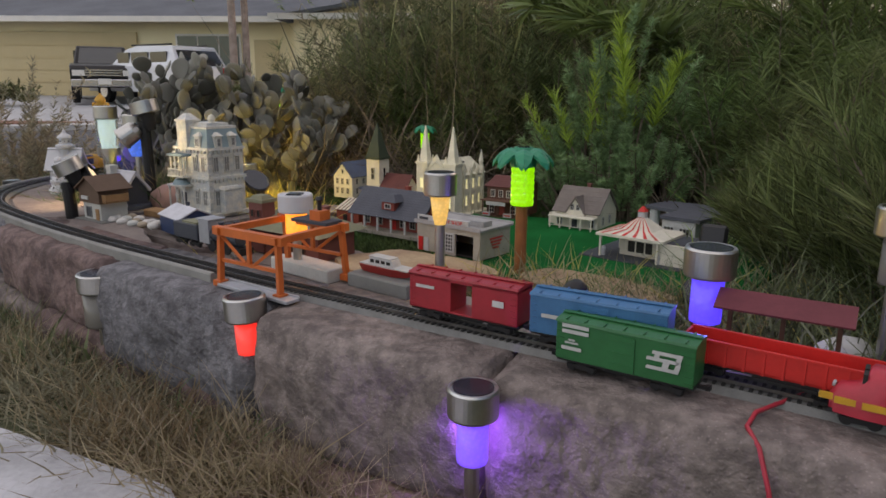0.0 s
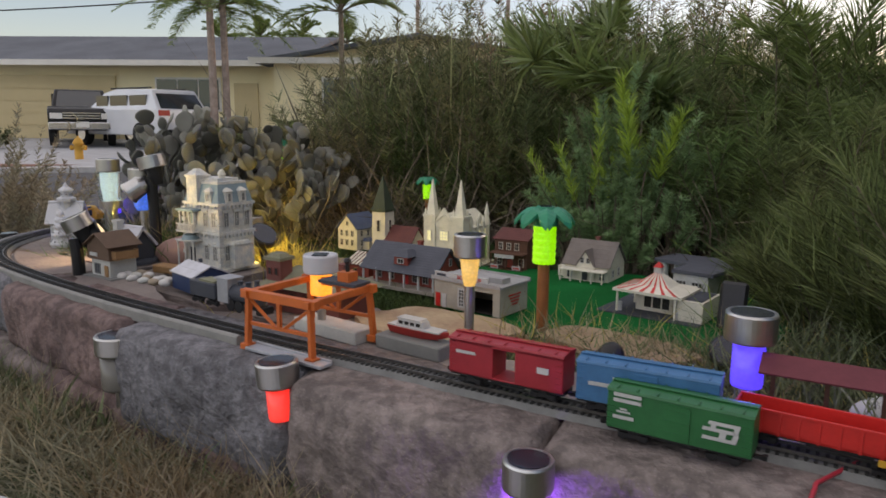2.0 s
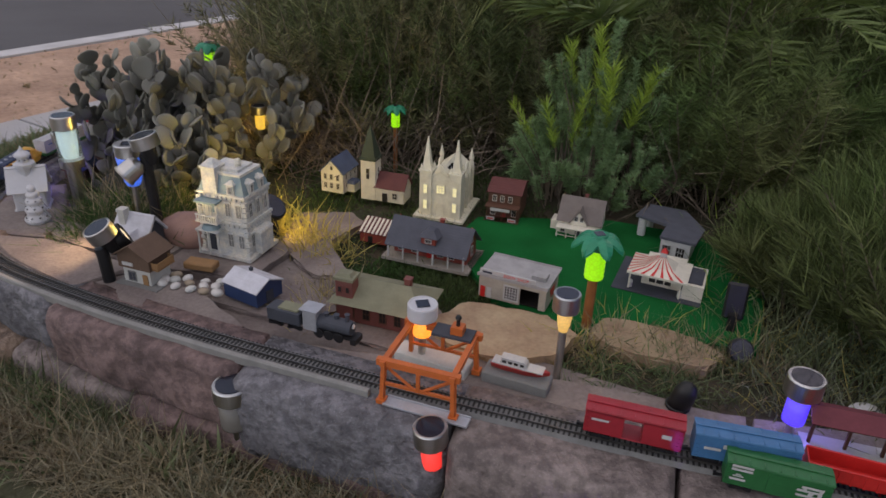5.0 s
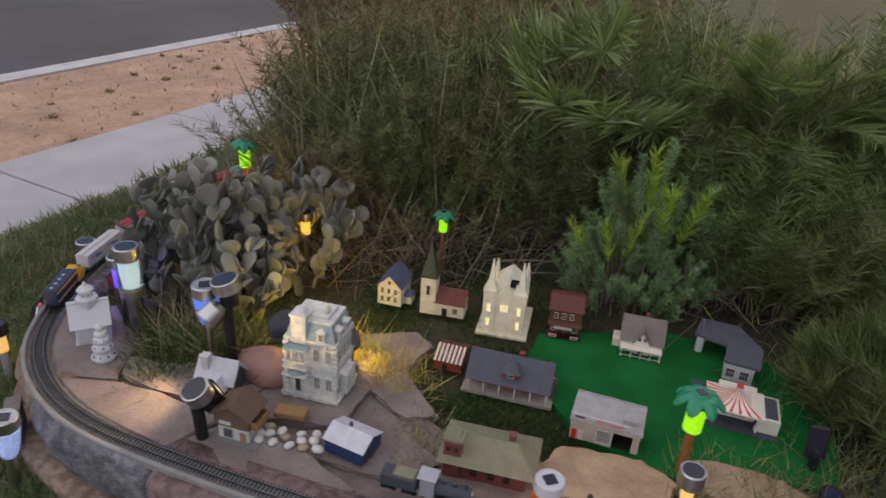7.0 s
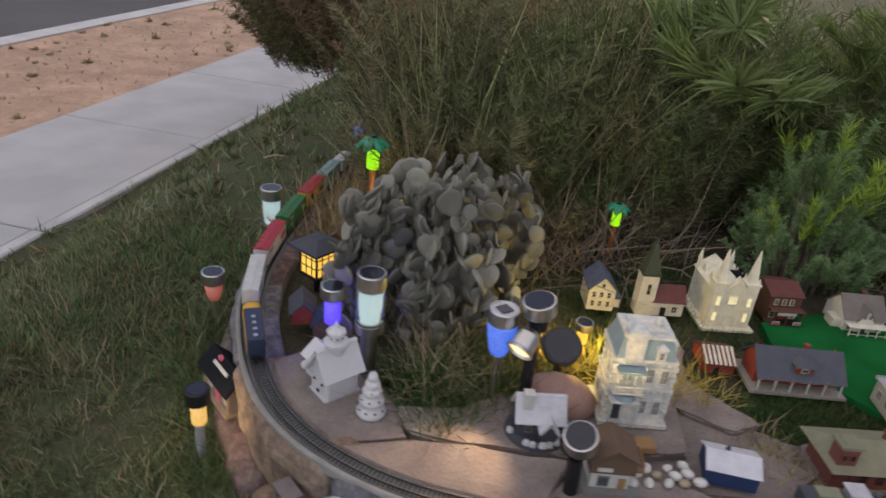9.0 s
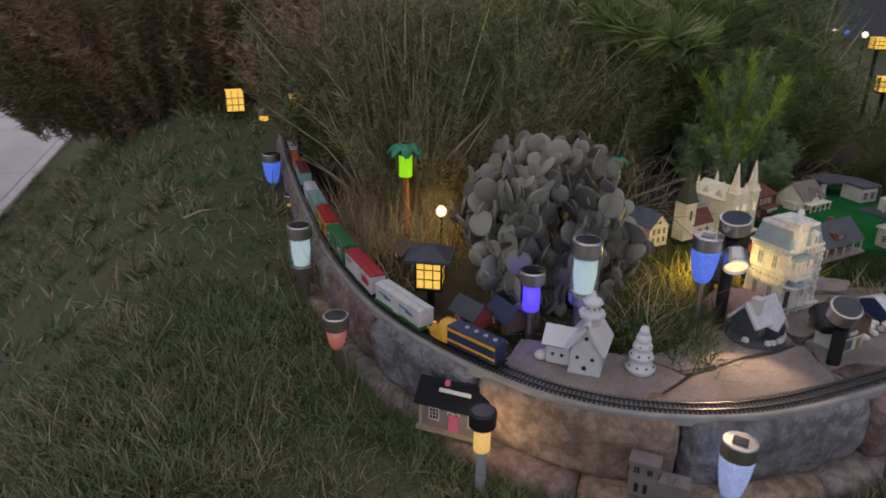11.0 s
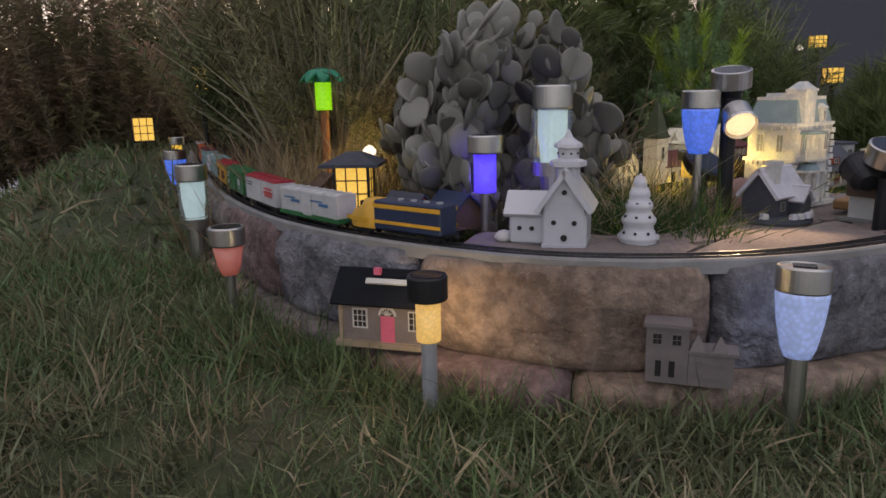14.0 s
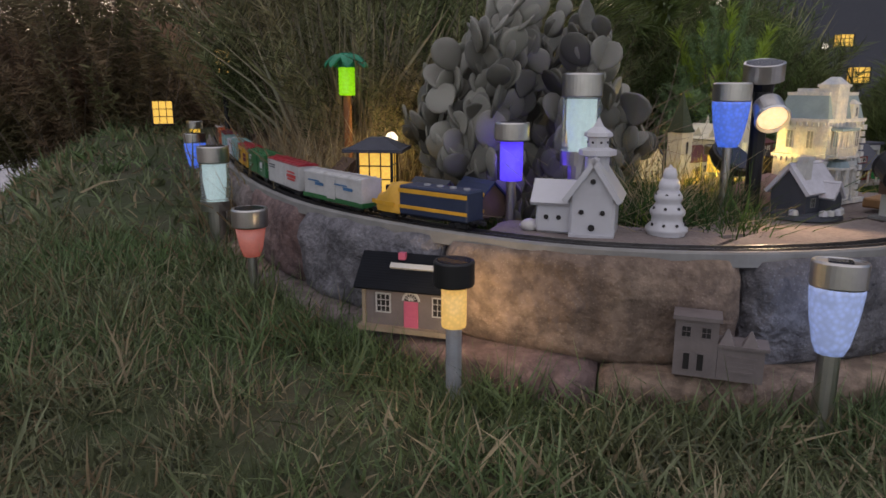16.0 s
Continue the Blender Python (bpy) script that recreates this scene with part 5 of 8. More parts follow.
for y in (0.06, 0.1):
    for sx in (-1, 1):
        bm = BM()
        xo = w / 2 + sx * w * 0.36
        slabface(bm, [(xo, y - 0.016, 0.087), (xo, y + 0.016, 0.087), (xo, y, 0.112), (xo, y - 0.001, 0.112)], 0.004 * sx)
        part("side_gable", bm, P["church"], e)

# brown saloon
e, w = site("saloon", (0.158, 1.778), (0.222, 1.744), -0.02, "dark brown wooden saloon with a porch and white signs", "toy shop")
d = 0.09
walls(e, w, d, 0.062, P["brown"], 0.014, "x", y0=0.012)
gable_roof(e, w, d, 0.062, 0.016, P["red_roof"], "x", y0=0.012)
bm = BM()
box(bm, w / 2, 0.0, 0.036, w + 0.004, 0.028, 0.002)
for x in (0.002, w / 2, w - 0.002):
    box(bm, x, -0.01, 0.018, 0.002, 0.002, 0.036)
box(bm, w / 2, -0.002, 0.002, w + 0.006, 0.032, 0.004)
part("porch", bm, P["brown"], e)
for u in (0.014, 0.032, 0.05):
    window(e, Matrix.Translation((u, 0.0115, 0.041)), 0.009, 0.014, P["cream"], M["dark"])
bm = BM()
box(bm, w * 0.45, -0.0125, 0.031, w * 0.6, 0.001, 0.008)
part("sign", bm, P["white"], e)
for x in (0.012, w - 0.012):
    bm = BM()
    box(bm, x, -0.014, 0.009, 0.018, 0.001, 0.008)
    sg = part("sign", bm, P["white"], e)
    bars(sg, Matrix.Translation((x, -0.0148, 0.009)), [(0, 0, 0.013, 0.0025)], P["red"])
door(e, Matrix.Translation((w / 2, 0.0115, 0.003)), 0.012, 0.026, P["red_wall"])
window(e, Matrix.Translation((0.012, 0.0115, 0.008)), 0.011, 0.016, P["cream"], M["dark"])
window(e, Matrix.Translation((w - 0.012, 0.0115, 0.008)), 0.011, 0.016, P["cream"], M["dark"])

# farmhouse
e, w = site("farmhouse", (0.29, 1.677), (0.366, 1.63), -0.022, "cream farmhouse with a grey-brown roof and front porch")
d = 0.085
walls(e, w, d, 0.036, P["cream"], 0.04, "x", y0=0.008)
gable_roof(e, w, d, 0.036, 0.04, paint("taupe_roof", (0.17, 0.145, 0.13), 0.8), "x", y0=0.008)
walls(e, 0.036, 0.03, 0.036, P["cream"], 0.026, "y", "front_gable", w / 2 - 0.018, 0.004)
gable_roof(e, 0.036, 0.034, 0.036, 0.027, bpy.data.materials["taupe_roof"], "y", 0.003, x0=w / 2 - 0.018, y0=0.004)
bm = BM()
box(bm, w / 2, -0.006, 0.028, w, 0.024, 0.002)
box(bm, w / 2, -0.006, 0.002, w, 0.024, 0.004)
for i in range(5):
    box(bm, 0.003 + i * (w - 0.006) / 4, -0.016, 0.015, 0.002, 0.002, 0.026)
box(bm, w / 2, -0.016, 0.011, w, 0.0012, 0.0012)
part("porch", bm, P["cream"], e)
window(e, Matrix.Translation((w / 2 - 0.006, 0.0035, 0.04)), 0.007, 0.01, P["white"], M["dark"])
window(e, Matrix.Translation((w / 2 + 0.006, 0.0035, 0.04)), 0.007, 0.01, P["white"], M["dark"])
door(e, Matrix.Translation((w / 2, 0.0035, 0.003)), 0.01, 0.02, P["slate"])
for u in (0.012, w - 0.012):
    window(e, Matrix.Translation((u, 0.0075, 0.009)), 0.009, 0.015, P["white"], M["dark"])
for u in (0.03, 0.06):
    window(e, face("right", u, 0.012, w, d), 0.009, 0.015, P["white"], M["dark"])
chimney(e, w * 0.55, d / 2 + 0.012, 0.07, 0.007, 0.014, P["brick"])
walls(e, 0.018, 0.035, 0.026, P["cream"], x0=-0.018, y0=0.02, name="side_room")

# grey canopy filling station
e, w = site("filling_station", (0.462, 1.545), (0.512, 1.503), -0.02, "grey flat-roofed filling station with white pillars", "toy shop")
bm = BM()
poly(bm, [(-0.062, 0.15), (-0.07, 0.075), (0.0, 0.06), (0.0, -0.005), (w + 0.006, -0.005), (w + 0.01, 0.075), (0.02, 0.155)], 0.046, 0.052)
part("roof", bm, P["grey_roof"], e)
walls(e, w - 0.006, 0.07, 0.046, P["white"], x0=0.003, y0=0.0)
for u in (0.016, 0.044):
    window(e, face("front", u, 0.012, w, 0.07), 0.018, 0.022, P["white"], M["dark"], (2, 1))
for x, y in ((-0.055, 0.085), (-0.05, 0.14)):
    bm = BM()
    lathe(bm, [(0.009, 0.0), (0.009, 0.046)], 12, x, y)
    part("pillar", bm, P["white"], e)

# red chicken coop with a slatted roof
e, w = site("slatted_coop", (-0.135, 1.709), (-0.085, 1.677), -0.022, "red toy coop under a pale slatted roof", "toy coop")
d = 0.075
walls(e, w, d, 0.022, P["red_wall"], 0.016, "x")
gable_roof(e, w, d, 0.022, 0.017, P["red_roof"], "x", 0.003)
for i in range(7):
    bm = BM()
    x = 0.002 + i * (w - 0.004) / 6
    slabface(bm, [(x - 0.0022, -0.004, 0.0245), (x + 0.0022, -0.004, 0.0245), (x + 0.0022, d / 2, 0.0425), (x - 0.0022, d / 2, 0.0425)], 0.0015)
    part("slat", bm, P["cream"], e)
door(e, face("front", w * 0.4, 0, w, d), 0.01, 0.015, M["dark"])

# long red ranch house with porch
e, w = site("ranch_house", (-0.083, 1.634), (0.057, 1.546), -0.022, "long red ranch house with slate roof and dormer")
d = 0.075
walls(e, w + 0.02, d + 0.03, 0.006, paint("porch_floor", (0.3, 0.27, 0.23), 0.8), name="porch_floor", x0=-0.01, y0=-0.018)
walls(e, w - 0.01, d - 0.016, 0.028, P["red_wall"], x0=0.005, y0=0.014, z0=0.006, gable=0.042, axis="x")
gable_roof(e, w, d + 0.016, 0.034, 0.042, P["grey_roof"], "x", 0.004, y0=-0.012, ribs=12)
for i in range(6):
    bm = BM()
    box(bm, 0.003 + i * (w - 0.006) / 5, -0.012, 0.02, 0.003, 0.003, 0.03)
    part("porch_post", bm, P["white"], e)
bm = BM()
box(bm, w * 0.52, 0.012, 0.053, 0.03, 0.034, 0.016)
part("dormer", bm, P["red_wall"], e)
bm = BM()
box(bm, w * 0.52, 0.012, 0.066, 0.042, 0.044, 0.012, taper=0.35)
part("dormer_roof", bm, P["grey_roof"], e)
window(e, Matrix.Translation((w * 0.52, -0.0055, 0.048)), 0.013, 0.008, P["white"], M["dark"], (1, 0))
chimney(e, w * 0.6, d / 2, 0.07, 0.008, 0.014, P["red_wall"])
for u in (0.02, 0.05, 0.105, 0.128):
    window(e, Matrix.Translation((u, 0.0135, 0.012)), 0.012, 0.016, P["white"], M["dark"], (1, 1))
door(e, Matrix.Translation((w * 0.5, 0.0135, 0.006)), 0.013, 0.022, P["red"])
window(e, Matrix.Translation((w - 0.0045, 0.014 + 0.03, 0.014)) @ pose(0, 0, 0, 0, 0, 90), 0.011, 0.02, P["white"], M["dark"])
window(e, Matrix.Translation((w - 0.0045, 0.014 + 0.03, 0.044)) @ pose(0, 0, 0, 0, 0, 90), 0.007, 0.013, P["white"], M["dark"], (0, 0))

# body shop
e, w = site("repair_shop", (0.056, 1.444), (0.158, 1.37), -0.014, "taupe repair shop with a sign, door and open bay", "toy shop")
d = 0.08
walls(e, w, 0.002, 0.048, P["shop"], name="front_wall")
cut = bpy.data.objects[e.children[-1].name]
bpy.data.objects.remove(cut)
bm = BM()
box(bm, w * 0.31, 0.001, 0.022, w * 0.62, 0.003, 0.044)
box(bm, w * 0.95, 0.001, 0.022, w * 0.1, 0.003, 0.044)
box(bm, w * 0.76, 0.001, 0.0395, w * 0.28, 0.003, 0.009)
part("front_wall", bm, P["shop"], e)
bm = BM()
box(bm, 0.0015, d / 2, 0.022, 0.003, d - 0.004, 0.044)
part("side_wall", bm, P["shop"], e)
bm = BM()
box(bm, w - 0.0015, d / 2, 0.022, 0.003, d - 0.004, 0.044)
sw = part("side_wall", bm, P["shop"], e)
bm = BM()
box(bm, w / 2, d - 0.0015, 0.022, w - 0.007, 0.003, 0.044)
part("back_wall", bm, P["shop"], e)
bm = BM()
box(bm, w / 2, d / 2, 0.001, w - 0.007, d - 0.008, 0.002)
part("floor", bm, M["dark"], e)
bm = BM()
box(bm, w / 2, d / 2 - 0.001, 0.0455, w + 0.006, d + 0.008, 0.003)
for y in (-0.004, d + 0.002):
    box(bm, w / 2, y, 0.0485, w + 0.006, 0.0018, 0.003)
part("roof", bm, P["shop_roof"], e)
bm = BM()
box(bm, w * 0.42, 0.0, 0.0525, w * 0.82, 0.003, 0.0095)
sg = part("sign", bm, P["white"], e)
words(sg, "BODY SHOP", Matrix.Translation((w * 0.55, -0.0012, 0.0496)), 0.0085, P["red"])
bars(sg, Matrix.Translation((w * 0.12, -0.0016, 0.0525)), [(0, 0, 0.018, 0.004)], P["slate"])
bm = BM()
box(bm, w * 0.83, 0.03, 0.051, 0.026, 0.022, 0.009)
part("roof_vent", bm, P["shop_roof"], e)
for u, mm in ((0.008, P["red"]), (0.02, P["white"])):
    door(e, face("front", u, 0, w, d), 0.009, 0.022, mm)
window(e, face("front", w * 0.49, 0.006, w, d), 0.026, 0.028, P["white"], M["dark"], (4, 4), "garage_window")
bars(e, face("right", d / 2, 0.024, w, d), [(0, 0.006 - 0.005 * i, 0.034 - 0.006 * i, 0.0022) for i in range(4)], P["red"])
for u in (0.025, 0.055):
    window(e, face("left", u, 0.014, w, d), 0.018, 0.018, P["white"], M["dark"], (2, 2))

# striped hamburger stand
e, w = site("striped_food_stand", (0.345, 1.43), (0.452, 1.352), -0.018, "yellow-white food stand with a red striped roof", "toy shop")
d = 0.1
walls(e, w + 0.03, d + 0.04, 0.004, P["slate"], name="base", x0=-0.03, y0=-0.012)
walls(e, w * 0.55, d * 0.7, 0.036, P["cream"], x0=w * 0.14, y0=0.03, z0=0.003)
walls(e, w * 0.28, d * 0.8, 0.032, P["cream"], x0=w * 0.72, y0=0.004, z0=0.003, name="side_wing")
walls(e, w * 0.22, d * 0.66, 0.002, P["slate"], x0=w * 0.75, y0=0.012, z0=0.0345, name="wing_roof")
bm = BM()
R0 = [(-0.006, -0.006), (w * 0.78, -0.006), (w * 0.78, d * 0.8), (-0.006, d * 0.8)]
z0, z1 = 0.037, 0.041
poly(bm, R0, z0, z1)
part("roof_slab", bm, P["cream"], e)
cx, cy = w * 0.38, d * 0.36
bm = BM()
ring = [bm.verts.new((x, y, z1)) for x, y in R0]
top = [bm.verts.new((cx + dx, cy + dy, 0.066)) for dx, dy in ((-0.005, -0.005), (0.005, -0.005), (0.005, 0.005), (-0.005, 0.005))]
for i in range(4):
    j = (i + 1) % 4
    a, b, c2, dd = ring[i], ring[j], top[j], top[i]
    mid1 = bm.verts.new(a.co.lerp(dd.co, 0.55) - Vector((0, 0, 0.007)))
    mid2 = bm.verts.new(b.co.lerp(c2.co, 0.55) - Vector((0, 0, 0.007)))
    bm.faces.new((a, b, mid2, mid1)), bm.faces.new((mid1, mid2, c2, dd))
bm.faces.new(top)
part("tent_roof", bm, P["cream"], e)
for side, (A, B) in enumerate(((0, 1), (3, 0))):
    pa, pb = Vector((*R0[A], z1)), Vector((*R0[B], z1))
    ta, tb = [Vector((cx + (0.005 if x > cx else -0.005), cy + (0.005 if y > cy else -0.005), 0.066)) for x, y in (R0[A], R0[B])]
    nrm = Vector((0, 0, 0.0007))
    for k in range(6):
        f0, f1 = (k + 0.34) / 6, (k + 0.66) / 6
        q = []
        for f in (f0, f1):
            lo, hi = pa.lerp(pb, f), ta.lerp(tb, f)
            q.append((lo, lo.lerp(hi, 0.55) - Vector((0, 0, 0.007)), hi))
        bm = BM()
        for s1 in (0, 1):
            vs = [bm.verts.new(p + nrm) for p in (q[0][s1], q[1][s1], q[1][s1 + 1], q[0][s1 + 1])]
            bm.faces.new(vs)
        part("stripe", bm, P["red"], e)
bm = BM()
box(bm, cx, cy, 0.07, 0.011, 0.011, 0.01)
part("chimney", bm, P["white"], e)
bm = BM()
box(bm, cx, cy, 0.079, 0.013, 0.013, 0.008, taper=0.2)
part("chimney_cap", bm, P["red"], e)
window(e, Matrix.Translation((w * 0.4, 0.0295, 0.008)), 0.045, 0.022, P["cream"], M["dark"], (2, 0))
for x in (0.002, w * 0.7):
    bm = BM()
    lathe(bm, [(0.004, 0.003), (0.004, 0.014), (0.0045, 0.015), (0.0035, 0.018)], 10, x, 0.006)
    part("bin", bm, P["white"], e)
for x, y in ((0.0, 0.0), (0.0, d * 0.7), (w * 0.7, 0.0)):
    bm = BM()
    box(bm, x, y, 0.02, 0.003, 0.003, 0.034)
    part("post", bm, P["cream"], e)

# brick railway station with hipped roof
e, w = site("brick_station", (-0.212, 1.397), (-0.075, 1.318), -0.014, "brick station with an olive hipped roof and chimneys", "toy station")
d = 0.1
walls(e, w - 0.02, d - 0.02, 0.04, P["brick"], x0=0.01, y0=0.01)
bm = BM()
lo = [bm.verts.new(p) for p in ((-0.006, -0.006, 0.04), (w + 0.006, -0.006, 0.04), (w + 0.006, d + 0.006, 0.04), (-0.006, d + 0.006, 0.04))]
hi = [bm.verts.new(p) for p in ((0.03, d * 0.5, 0.066), (w - 0.035, d * 0.5, 0.066))]
bm.faces.new((lo[0], lo[1], hi[1], hi[0])), bm.faces.new((lo[2], lo[3], hi[0], hi[1]))
bm.faces.new((lo[1], lo[2], hi[1])), bm.faces.new((lo[3], lo[0], hi[0])), bm.faces.new(lo[::-1])
part("roof", bm, P["olive"], e)
chimney(e, w * 0.72, d * 0.62, 0.056, 0.011, 0.018, P["brick"])
walls(e, 0.03, 0.026, 0.078, P["brick"], x0=0.004, y0=0.008, name="corner_tower")
bm = BM()
box(bm, 0.019, 0.021, 0.081, 0.036, 0.032, 0.005)
box(bm, 0.019, 0.021, 0.086, 0.028, 0.024, 0.006, taper=0.7)
part("tower_cap", bm, P["olive"], e)
for u in (0.012, 0.026):
    window(e, Matrix.Translation((u, 0.0076, 0.056)), 0.007, 0.011, P["brick"], M["dark"], (0, 0))
for u in (0.03, 0.058, 0.088, 0.115):
    window(e, Matrix.Translation((u, 0.0096, 0.01)), 0.012, 0.02, P["brown"], M["dark"])

# blue shed with a white roof
e, w = site("blue_shed", (-0.394, 1.492), (-0.337, 1.439), -0.004, "navy toy shed with a white lean-to roof", "toy shed")
d = 0.062
walls(e, w, d, 0.028, P["navyshed"], 0.014, "x")
gable_roof(e, w, d, 0.028, 0.0145, P["snow"], "x", 0.003, ribs=2)
bm = BM()
box(bm, w * 0.4, d * 0.6, 0.046, 0.006, 0.005, 0.006)
part("vent", bm, P["slate"], e)
door(e, face("right", d / 2, 0, w, d), 0.016, 0.022, P["slate"])

# brown timber chalet
e, w = site("timber_chalet", (-0.583, 1.562), (-0.503, 1.512), -0.002, "brown timber chalet on a grey stone ground floor")
walls(e, w * 0.95, 0.07, 0.004, P["concrete"], name="base", y0=-0.006)
walls(e, w * 0.62, 0.05, 0.034, P["concrete_lt"], x0=w * 0.12, y0=0.006)
walls(e, w * 0.72, 0.056, 0.026, P["timber"], x0=w * 0.07, y0=0.002, z0=0.034, gable=0.02, axis="y", name="upper_wall")
gable_roof(e, w * 0.72, 0.056, 0.06, 0.02, P["timber"], "y", 0.006, x0=w * 0.07, y0=0.002)
bm = BM()
for y in (0.008, 0.05):
    box(bm, w * 0.83, y, 0.045, 0.018, 0.0015, 0.012)
box(bm, w * 0.83 + 0.009, 0.029, 0.045, 0.0015, 0.042, 0.012)
box(bm, w * 0.83, 0.029, 0.037, 0.02, 0.044, 0.0015)
part("balcony", bm, P["wood"], e)
window(e, Matrix.Translation((w * 0.32, 0.0056, 0.008)), 0.016, 0.018, P["concrete"], P["slate"], (1, 0))
door(e, Matrix.Translation((w * 0.62, 0.0056, 0.002)), 0.011, 0.022, P["wood"])
bm = BM()
box(bm, w * 0.3, 0.0008, 0.043, 0.022, 0.002, 0.006)
part("sign", bm, P["white"], e)

# snowy cottage
e, w = site("snowy_cottage", (-0.617, 1.695), (-0.54, 1.652), -0.002, "dark stone cottage with a snow-white roof", "toy house")
d = 0.062
bm = BM()
lathe(bm, [(0.052, 0.0), (0.05, 0.006), (0.04, 0.009), (0.0, 0.009)], 20, w / 2, d / 2 - 0.004)
part("base", bm, P["slate"], e)
walls(e, w * 0.8, d * 0.8, 0.034, P["slate"], 0.03, "x", x0=w * 0.1, y0=d * 0.08, z0=0.006)
gable_roof(e, w * 0.8, d * 0.84, 0.038, 0.032, P["snow"], "x", 0.006, 0.005, x0=w * 0.1, y0=d * 0.06, ribs=1)
bm = BM()
box(bm, w * 0.25, d * 0.3, 0.064, 0.014, 0.014, 0.03)
box(bm, w * 0.25, d * 0.3, 0.081, 0.017, 0.017, 0.006)
part("chimney", bm, P["concrete_lt"], e)
walls(e, 0.026, 0.022, 0.024, P["slate"], 0.016, "y", "porch", w * 0.5, -0.012, 0.006)
gable_roof(e, 0.026, 0.022, 0.03, 0.017, P["snow"], "y", 0.004, 0.004, x0=w * 0.5, y0=-0.012, name="porch_roof")
for u in (w * 0.3, w * 0.86):
    window(e, Matrix.Translation((u, d * 0.076, 0.016)), 0.01, 0.012, P["concrete"], M["dark"])
for i in range(12):
    bm = BM()
    a = RNG.uniform(3.3, 6.1)
    lathe(bm, [(0.0, 0.006), (0.006, 0.007), (0.005, 0.013), (0.0, 0.015)], 7, w / 2 + 0.046 * math.cos(a), d / 2 - 0.004 + 0.046 * math.sin(a))
    part("snow_mound", bm, P["snow"] if i % 2 else P["concrete_lt"], e)
# ---- white ceramic ornaments ----
e = thing("ceramic_church", pose(-0.822, 1.925, 0.0, 0, 0, 278), "glossy white ceramic church with pierced holes", "ornament")
bm = BM()
box(bm, 0, 0.0, 0.028, 0.052, 0.062, 0.056)
part("nave_wall", bm, M["white"], e, bevel=0.003)
gable_roof(e, 0.052, 0.062, 0.05, 0.038, M["white"], "y", 0.008, 0.006, x0=-0.026, y0=-0.031)
bm = BM()
poly(bm, [(-0.026, -0.034), (0.026, -0.034), (0.026, 0.034), (-0.026, 0.034)], 0.0, 0.004)
part("base", bm, M["white"], e)
bm = BM()
v = [bm.verts.new(p) for p in ((-0.026, -0.0315, 0.05), (0.026, -0.0315, 0.05), (0, -0.0315, 0.088))]
bm.faces.new(v)
v2 = [bm.verts.new(p) for p in ((-0.026, -0.029, 0.05), (0.026, -0.029, 0.05), (0, -0.029, 0.088))]
bm.faces.new(v2)
part("gable", bm, M["white"], e)
bm = BM()
lathe(bm, [(0.014, 0.07), (0.0145, 0.092), (0.022, 0.094), (0.022, 0.1), (0.0125, 0.103), (0.0125, 0.114), (0.017, 0.116), (0.016, 0.12), (0.006, 0.127), (0.004, 0.131), (0.0, 0.138)], 8)
part("steeple", bm, M["white"], e, smooth=False)
bm = BM()
box(bm, -0.046, 0.004, 0.02, 0.044, 0.046, 0.04)
part("side_wing", bm, M["white"], e, bevel=0.003)
gable_roof(e, 0.044, 0.046, 0.038, 0.02, M["white"], "x", 0.006, 0.005, x0=-0.068, y0=-0.019, name="wing_roof", ribs=1)
for x, z, r in ((0, 0.066, 0.0032), (0.012, 0.03, 0.003), (-0.012, 0.03, 0.003), (0, 0.012, 0.004), (-0.04, 0.02, 0.003), (-0.055, 0.02, 0.003)):
    bm = BM()
    y = -0.0322 if x > -0.03 else -0.0196
    lathe(bm, [(r, 0.0), (r, 0.0012), (0, 0.0012)], 10, tilt=Matrix.Translation((x, y, z)) @ pose(0, 0, 0, 90))
    part("hole", bm, M["dark"], e)
for k in range(8):
    for z in (0.109,):
        a = math.pi / 4 * k + 0.39
        bm = BM()
        lathe(bm, [(0.0014, 0.0), (0.0014, 0.001), (0, 0.001)], 8, tilt=Matrix.Translation((0.0122 * math.cos(a), 0.0122 * math.sin(a), z)) @ Vector((math.cos(a), math.sin(a), 0)).to_track_quat("Z", "Y").to_matrix().to_4x4())
        part("hole", bm, M["dark"], e)

e = thing("ceramic_fir_tree", pose(-0.792, 1.845, 0.0) @ Matrix.Scale(0.86, 4), "white ceramic fir tree with small round holes", "ornament")
bm = BM()
prof = []
for i, (r, z) in enumerate(((0.029, 0.004), (0.024, 0.028), (0.019, 0.048), (0.0145, 0.064), (0.0095, 0.078))):
    prof += [(r * 0.86, z - 0.003), (r, z + 0.002), (r, z + 0.006), (r * 0.74, z + 0.014)]
lathe(bm, [(0.026, 0.0)] + prof + [(0.006, 0.091), (0.0025, 0.094), (0.0, 0.098)], 20)
part("body", bm, M["white"], e, smooth=True)
for r, z, n in ((0.027, 0.016, 9), (0.022, 0.038, 7), (0.0175, 0.056, 6), (0.012, 0.071, 4)):
    for k in range(n):
        a = 2 * math.pi * (k + 0.5 * (n % 2)) / n
        bm = BM()
        lathe(bm, [(0.0022, 0.0), (0.0022, 0.0012), (0, 0.0014)], 8, tilt=Matrix.Translation((r * 0.93 * math.cos(a), r * 0.93 * math.sin(a), z)) @ Vector((math.cos(a), math.sin(a), 0.25)).to_track_quat("Z", "Y").to_matrix().to_4x4())
        part("hole", bm, M["dark"], e)


